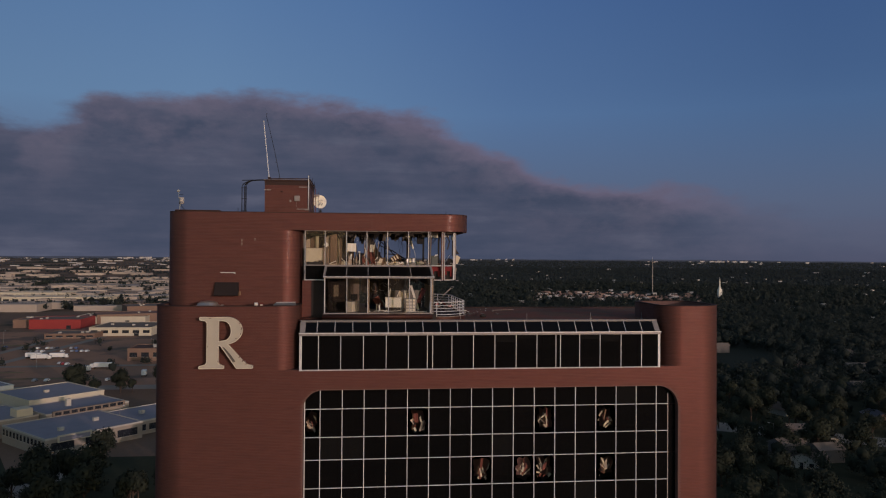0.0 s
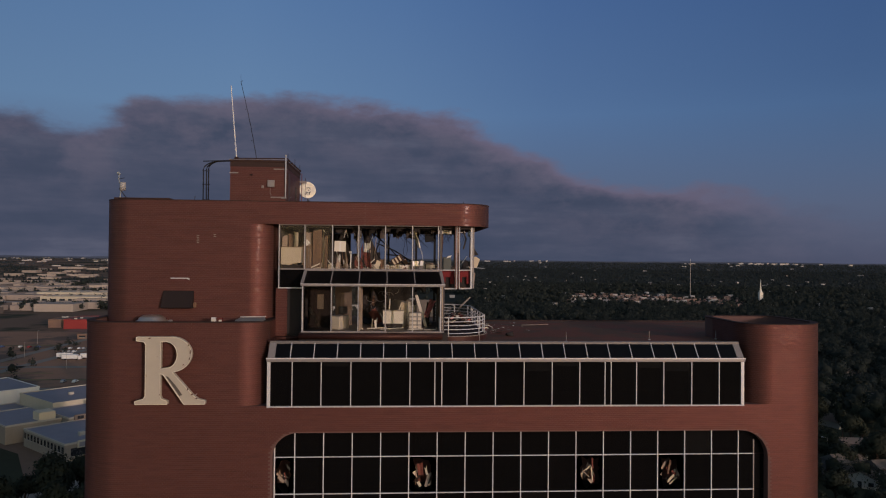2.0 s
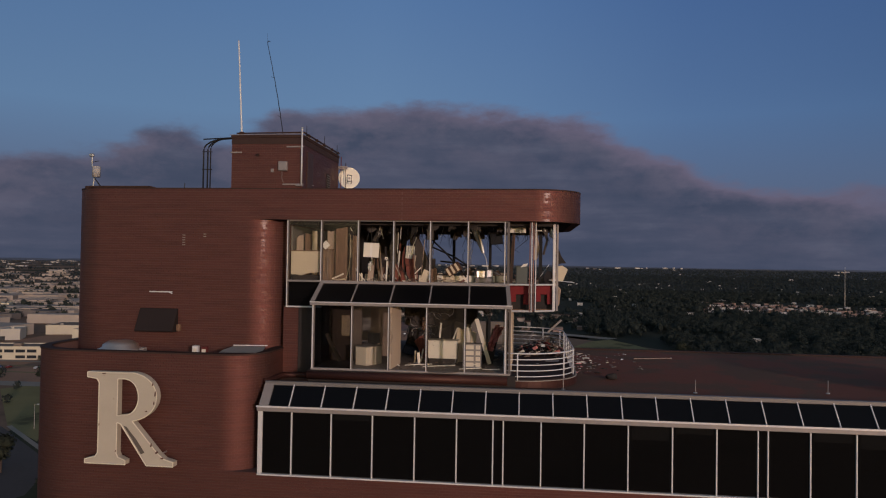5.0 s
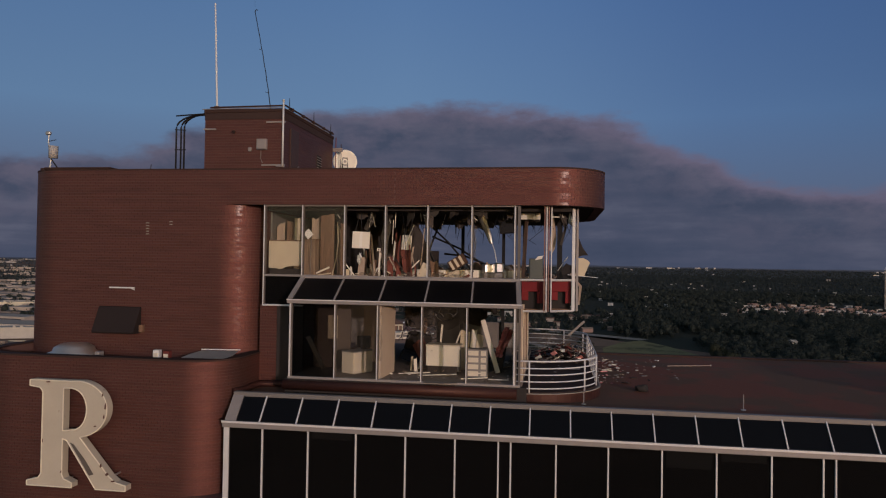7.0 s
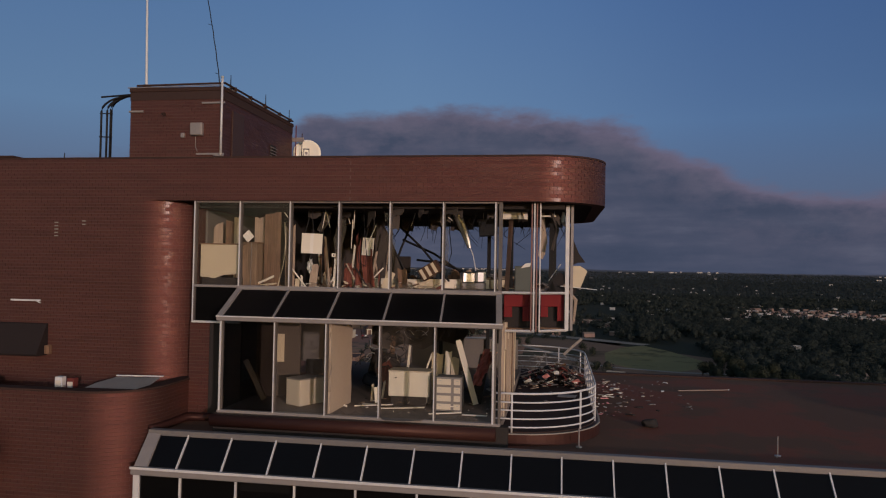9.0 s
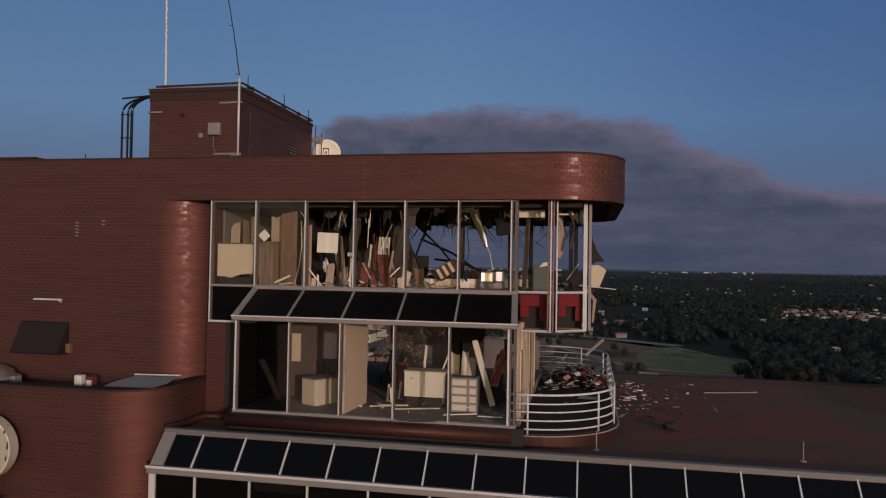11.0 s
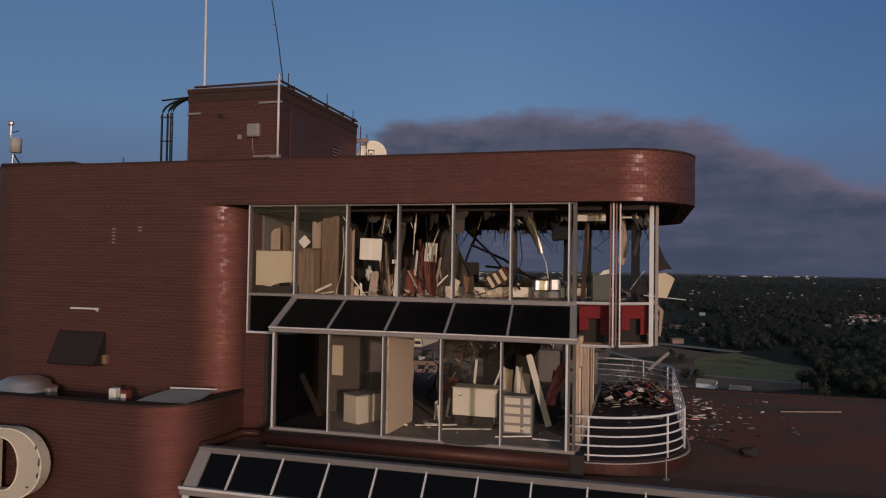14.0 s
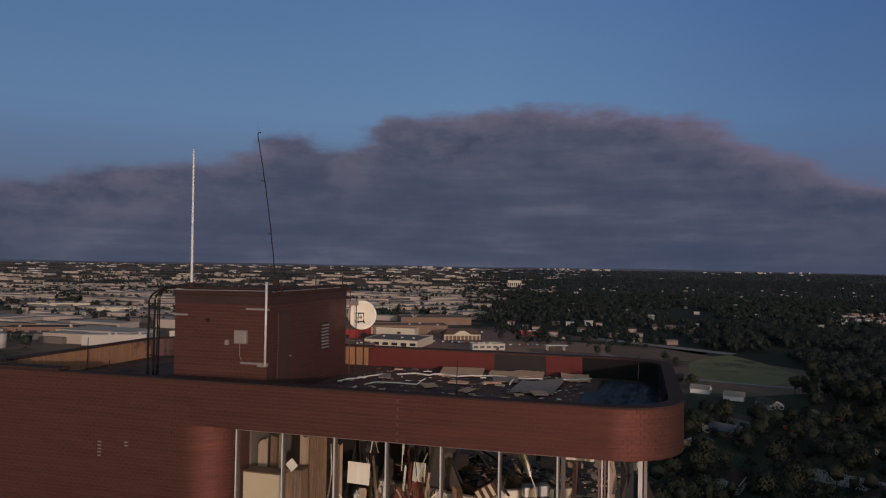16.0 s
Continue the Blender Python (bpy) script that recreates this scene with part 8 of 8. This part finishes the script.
while len(places) < 170:
    az, r = radians(rn.uniform(1, 43)), math.sqrt(rn.uniform(205 ** 2, 470 ** 2))
    x, y = r * math.sin(az), r * math.cos(az)
    if x > 8 and not (x < 132 and y > 436):
        places.append((x, y))
for x0, x1, y0, y1, n in ((-90, -30, 205, 262, 22), (-100, -62, 196, 232, 16), (-150, -60, 372, 392, 16), (-200, -130, 215, 250, 7), (-246, -228, 372, 392, 5), (-60, 0, 430, 560, 8), (100, 140, 440, 530, 26), (118, 138, 535, 590, 9)):
    for _ in range(n):
        places.append((rn.uniform(x0, x1), rn.uniform(y0, y1)))
for k, (x, y) in enumerate(places):
    base = kinds[k % 4]
    m = pose(x, y, 0, 0, 0, rn.uniform(0, 360))
    if k < 4:
        base.matrix_basis = m
    else:
        s = rn.uniform(0.75, 1.2)
        base.scale = (s, s, s)
        copy_thing(base, m)
        base.scale = (1, 1, 1)


def wood(name, pts, size, sprays, leaf, label, seed, mat=None):
    """Far crowns: each tree a lumpy core under many small leaf sprays, all in one mesh, shaded softly."""
    g_ = np.random.default_rng(seed)
    p = np.array(pts)
    n = len(p)
    h = size * g_.uniform(0.6, 1.4, n)
    z = np.array([gz(x, y) for x, y in pts])
    mid = np.stack([p[:, 0], p[:, 1], z + h * 0.5], 1)[:, None]
    ico = bmesh.new()
    bmesh.ops.create_icosphere(ico, subdivisions=1, radius=1.0)
    dirs = np.array([v.co[:] for v in ico.verts])
    tris = np.array([[v.index for v in f.verts] for f in ico.faces])
    ico.free()
    lump = 0.20 * g_.uniform(0.5, 1.5, (n, len(dirs), 1)) * g_.uniform(0.85, 1.2, (n, 1, 3))
    core = mid + dirs[None] * lump * h[:, None, None] * np.array([1.05, 1.05, 1.15])
    d = g_.normal(size=(n, sprays, 3))
    d /= np.linalg.norm(d, axis=2, keepdims=True)
    lobe = g_.normal(0, 0.13, (n, 5, 3))[np.arange(n)[:, None], g_.integers(0, 5, (n, sprays))]
    c = mid + (d * g_.uniform(0.15, 0.33, (n, sprays, 1)) + lobe) * h[:, None, None] * np.array([1.05, 1.05, 1.15])
    u = np.cross(d, g_.normal(size=d.shape))
    u /= np.linalg.norm(u, axis=2, keepdims=True)
    v = np.cross(d, u)
    s = leaf * g_.uniform(0.5, 1.2, (n, sprays, 1))
    quad = np.stack([c - u * s, c - v * s * 0.8, c + u * s, c + v * s * 0.8], 2).reshape(-1, 3)
    k = np.arange(len(quad)).reshape(-1, 4)
    faces = k.tolist() + (tris[None] + (len(quad) + np.arange(n) * len(dirs))[:, None, None]).reshape(-1, 3).tolist()
    me = bpy.data.meshes.new(name)
    me.from_pydata(np.concatenate([quad, core.reshape(-1, 3)]).tolist(), [], faces)
    me.materials.append(mat or M_leaf)
    me.shade_smooth()
    out = d * 0.55 + (c - mid) / h[:, None, None] + np.array([0, 0, 0.1])
    out /= np.linalg.norm(out, axis=2, keepdims=True)
    soft = np.concatenate([np.repeat(out.reshape(-1, 3), 4, axis=0), np.tile(dirs, (n, 1))])
    me.normals_split_custom_set_from_vertices(soft.tolist())
    return tagged(new(name, me), label, "trees", "", "stuff")


def scatter(n, az0, az1, r0, r1, keep, seed):
    g_ = random.Random(seed)
    out_ = []
    while len(out_) < n:
        az, r = radians(g_.uniform(az0, az1)), math.sqrt(g_.uniform(r0 * r0, r1 * r1))
        x, y = r * math.sin(az), r * math.cos(az)
        if keep(x, y):
            out_.append((x, y))
    return out_


def yards(x, y):
    on_field = -20 < x < 134 and y > 430
    on_street = abs((y - 337) * 0.87 + (x - 65) * 0.5) < 11
    return x > 6 and not on_field and not on_street


def woodland(x, y):
    in_field = -30 < x < 132 and y < 745
    clearing = 14 < math.degrees(math.atan2(x, y)) < 26 and 1170 < math.hypot(x, y) < 1460
    glade = noise.noise(Vector((x * 0.006, y * 0.006, 3))) > 0.33
    return not in_field and not clearing and not glade and not (x < 20 and y < 850) and not (x < -60 and y < 1000)


wood("woods", scatter(620, 2, 47, 190, 480, yards, 11), 9, 300, 0.36, "dense dark trees between the yards", 15, M_leafn)
wood("woods", scatter(3800, 5, 47, 380, 1050, woodland, 1), 11, 110, 0.72, "dense dark woods under the tower", 5)
wood("woods", scatter(5400, -13, 47, 1000, 2000, woodland, 2), 12, 34, 1.3, "dense dark woods in the distance", 6)
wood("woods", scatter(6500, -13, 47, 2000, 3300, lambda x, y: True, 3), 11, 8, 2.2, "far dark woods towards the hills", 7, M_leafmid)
wood("woods", scatter(7500, -9, 47, 3300, 4700, lambda x, y: True, 13), 8, 4, 2.2, "far woods under the horizon, tinted with painted haze", 17, M_leaffar)
wood("scattered_trees", scatter(2400, -62, -10, 620, 2000, lambda x, y: free(x, y) and noise.noise(Vector((x * 0.004, y * 0.009, 1))) > 0.05, 4), 12, 26, 1.1, "groves of dark trees between the halls", 8)
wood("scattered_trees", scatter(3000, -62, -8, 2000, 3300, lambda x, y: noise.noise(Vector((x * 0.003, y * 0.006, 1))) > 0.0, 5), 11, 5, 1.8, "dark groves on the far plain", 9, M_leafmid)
wood("scattered_trees", scatter(5200, -62, -8, 3300, 4700, lambda x, y: noise.noise(Vector((x * 0.002, y * 0.004, 1))) > -0.1, 55), 8, 2, 1.8, "woods on the plain under the horizon, tinted with painted haze", 59, M_leaffar)
wood("scattered_trees", scatter(260, -10, 8, 740, 1040, lambda x, y: x < 20 or y > 760, 21), 8, 60, 1.0, "street trees among the low buildings", 22)
wood("scattered_trees", [(37, 629), (29, 652), (23.5, 530), (34.5, 533), (41, 528), (-18, 679), (-26, 668)], 10, 420, 0.42, "lone round trees about the field", 24, M_leafn)
wood("scattered_trees", scatter(90, -47, -12, 400, 640, lambda x, y: -440 < x < -90 and (int(y) % 34 < 6), 31), 6, 110, 0.55, "small trees in rows in the car park", 32)
wood("scattered_trees", scatter(240, 12, 28, 1170, 1460, lambda x, y: True, 41), 8, 40, 1.2, "trees between the houses of the clearing", 42)
wood("scattered_trees", [(-470 + 9 * k, 985 + 14 * math.sin(k)) for k in range(30)] + [(-330 + 8 * k, 985 + 9 * math.sin(2 * k)) for k in range(14)], 11, 60, 1.5, "row of dark trees before the long hall", 10)

# ---- bricks: stretchers in running bond, joints recessed ----
BL, BH, BD, JO, JV = 0.21, 0.1025, 0.010, 0.011, 0.007


def run_length(path):
    s = [0.0]
    for (ax, ay), (bx, by) in zip(path, path[1:]):
        s.append(s[-1] + math.hypot(bx - ax, by - ay))
    return s


def at_length(path, s, d):
    d = min(max(d, 0.0), s[-1] - 1e-6)
    i = int(np.searchsorted(s, d, "right")) - 1
    (ax, ay), (bx, by) = path[i], path[i + 1]
    f = (d - s[i]) / max(s[i + 1] - s[i], 1e-9)
    tx, ty = (bx - ax), (by - ay)
    n = math.hypot(tx, ty)
    return ax + (bx - ax) * f, ay + (by - ay) * f, ty / n, -tx / n


def lay(path, z0, z1, keep=None, start=0):
    """Bricks along a plan path (outside to its right), as one mesh's points and faces."""
    s = run_length(path)
    vs, fs = [], []
    rows_ = int(round((z1 - z0) / BH))
    h = (z1 - z0) / rows_
    for r in range(rows_):
        za, zb = z0 + r * h + JO / 2, z0 + (r + 1) * h - JO / 2
        d = -BL * (0.5 if (r + start) % 2 else 0.0)
        while d < s[-1]:
            a, b = max(d + JV / 2, 0), min(d + BL - JV / 2, s[-1])
            d += BL
            if b - a < 0.03:
                continue
            ax, ay, anx, any_ = at_length(path, s, a)
            bx, by, bnx, bny = at_length(path, s, b)
            if keep and not keep(ax, bx, za, zb):
                continue
            k = len(vs)
            if abs(anx - bnx) + abs(any_ - bny) > 0.01:     # round a corner: four faces a brick
                n = 4
                cols_ = [at_length(path, s, a + (b - a) * i / n) for i in range(n + 1)]
                for zz in (za, zb):
                    vs += [(x_ + nx_ * BD, y_ + ny_ * BD, zz) for x_, y_, nx_, ny_ in cols_]
                    vs += [(ax, ay, zz), (bx, by, zz)]
                m = n + 3
                fs += [(k + i, k + i + 1, k + m + i + 1, k + m + i) for i in range(n)]
                fs += [(k + n + 1, k, k + m, k + m + n + 1), (k + n, k + n + 2, k + m + n + 2, k + m + n)]
                fs += [tuple([k + m + n + 1] + [k + m + i for i in range(n + 1)] + [k + m + n + 2]), tuple([k + n + 2] + [k + i for i in range(n, -1, -1)] + [k + n + 1])]
                continue
            vs += [(ax, ay, za), (bx, by, za), (bx, by, zb), (ax, ay, zb),
                   (ax + anx * BD, ay + any_ * BD, za), (bx + bnx * BD, by + bny * BD, za), (bx + bnx * BD, by + bny * BD, zb), (ax + anx * BD, ay + any_ * BD, zb)]
            fs += [(k + 4, k + 5, k + 6, k + 7), (k, k + 1, k + 5, k + 4), (k + 1, k + 2, k + 6, k + 5), (k + 2, k + 3, k + 7, k + 6), (k + 3, k, k + 4, k + 7)]
    return vs, fs


def courses(name, path, z0, z1, keep=None, owner=None):
    me = bpy.data.meshes.new(name)
    vs, fs = lay(path, z0, z1, keep)
    me.from_pydata(vs, [], fs)
    me.materials.append(M_bricks)
    ob = new(name, me)
    ob.parent = owner or tower
    tagged(ob, kind="stuff")
    return ob


def clear_of_opening(ax, bx, za, zb):
    lo, hi = min(ax, bx), max(ax, bx)
    if hi < OPEN_L or lo > OPEN_R or za > OPEN_T:
        return True
    for x in (lo, hi):
        for z in (za, zb):
            if OPEN_L - 0.01 < x < OPEN_R + 0.01 and z < OPEN_T + 0.01:
                r = 1.3 if x < 9 else 1.5
                cx, cz = (OPEN_L + r if x < 9 else OPEN_R - r), OPEN_T - r
                corner = z > cz and (x < OPEN_L + r or x > OPEN_R - r)
                if not (corner and math.hypot(x - cx, z - cz) > r):
                    return False
    return True


body_path = [(-14.15, 56.0)] + arc(-11.95, 52.0, 2.2, 180, 270, 40) + [(x, 49.8) for x in (-11, 0, 10, 20)] + arc(24.15, 52.0, 2.2, 270, 360, 40) + [(26.35, 56.0)]
courses("brick_courses", body_path, 51.3, 62.3, clear_of_opening)
courses("brick_courses", [(-14.15, 60.0)] + arc(-11.95, 52.0, 2.2, 180, 270, 40) + arc(-5.85, 51.3, 1.5, 270, 360, 40) + [(-4.35, 53.5)], 62.3, 66.6)
courses("brick_courses", [(-4.36, 52.56), (-3.71, 52.56)], 65.45, 68.3)
courses("brick_courses", [(21.35, 54.0)] + arc(22.95, 51.4, 1.6, 180, 270, 40) + arc(24.15, 52.0, 2.2, 270, 360, 40) + [(26.35, 54.5)], 62.3, 66.6)
courses("brick_courses", [(-13.85, 58.0)] + arc(-12.25, 53.8, 1.6, 180, 270, 40) + arc(-5.85, 53.7, 1.5, 270, 360, 40) + [(-4.35, 56.0)], 66.1, 71.9)
for hp in ([(-7.2, 59.7), (-7.2, 53.72)], [(-7.212, 53.72), (-4.048, 53.72)], [(-4.06, 53.72), (-4.06, 59.7)]):
    courses("brick_courses", hp, 72.4, HZ - 0.14, None, hut)
FZ0, FZ1, FX0 = 71.9, 73.13, 0.60
fas_front = 5.85
courses("brick_courses", [(-13.85, 58.0)] + arc(-12.25, 53.8, 1.6, 180, 270, 40) + [(FX0, 52.2)], FZ0, FZ1)
courses("brick_courses", arc(fas_front, 54.1, 1.9, 270, 360, 40) + [(7.75, 60.4)] + arc(5.85, 60.4, 1.9, 0, 90, 10), FZ0, FZ1)
BL = (fas_front - FX0) / 25
bm = box(JV / 2, BL - JV / 2, -BD, 0.002, 0, (FZ1 - FZ0) / 12 - JO)
piece = part("brick", bm, M_brick, tower)
half_bm = box(JV / 2, BL / 2 - JV / 2, -BD, 0.002, 0, (FZ1 - FZ0) / 12 - JO)
half = part("brick", half_bm, M_brick, tower)
used = set()
for r in range(12):
    z = FZ0 + (FZ1 - FZ0) / 12 * r + JO / 2
    off = BL / 2 if r % 2 else 0.0
    if off:
        for x in (FX0, fas_front - BL / 2):
            if half not in used:
                half.location = (x, 52.2, z)
                used.add(half)
            else:
                share("brick", half.data, tower, (x, 52.2, z))
    x = FX0 + off
    while x + BL <= fas_front + 0.02:
        if piece not in used:
            piece.location = (x, 52.2, z)
            used.add(piece)
        else:
            share("brick", piece.data, tower, (x, 52.2, z))
        x += BL
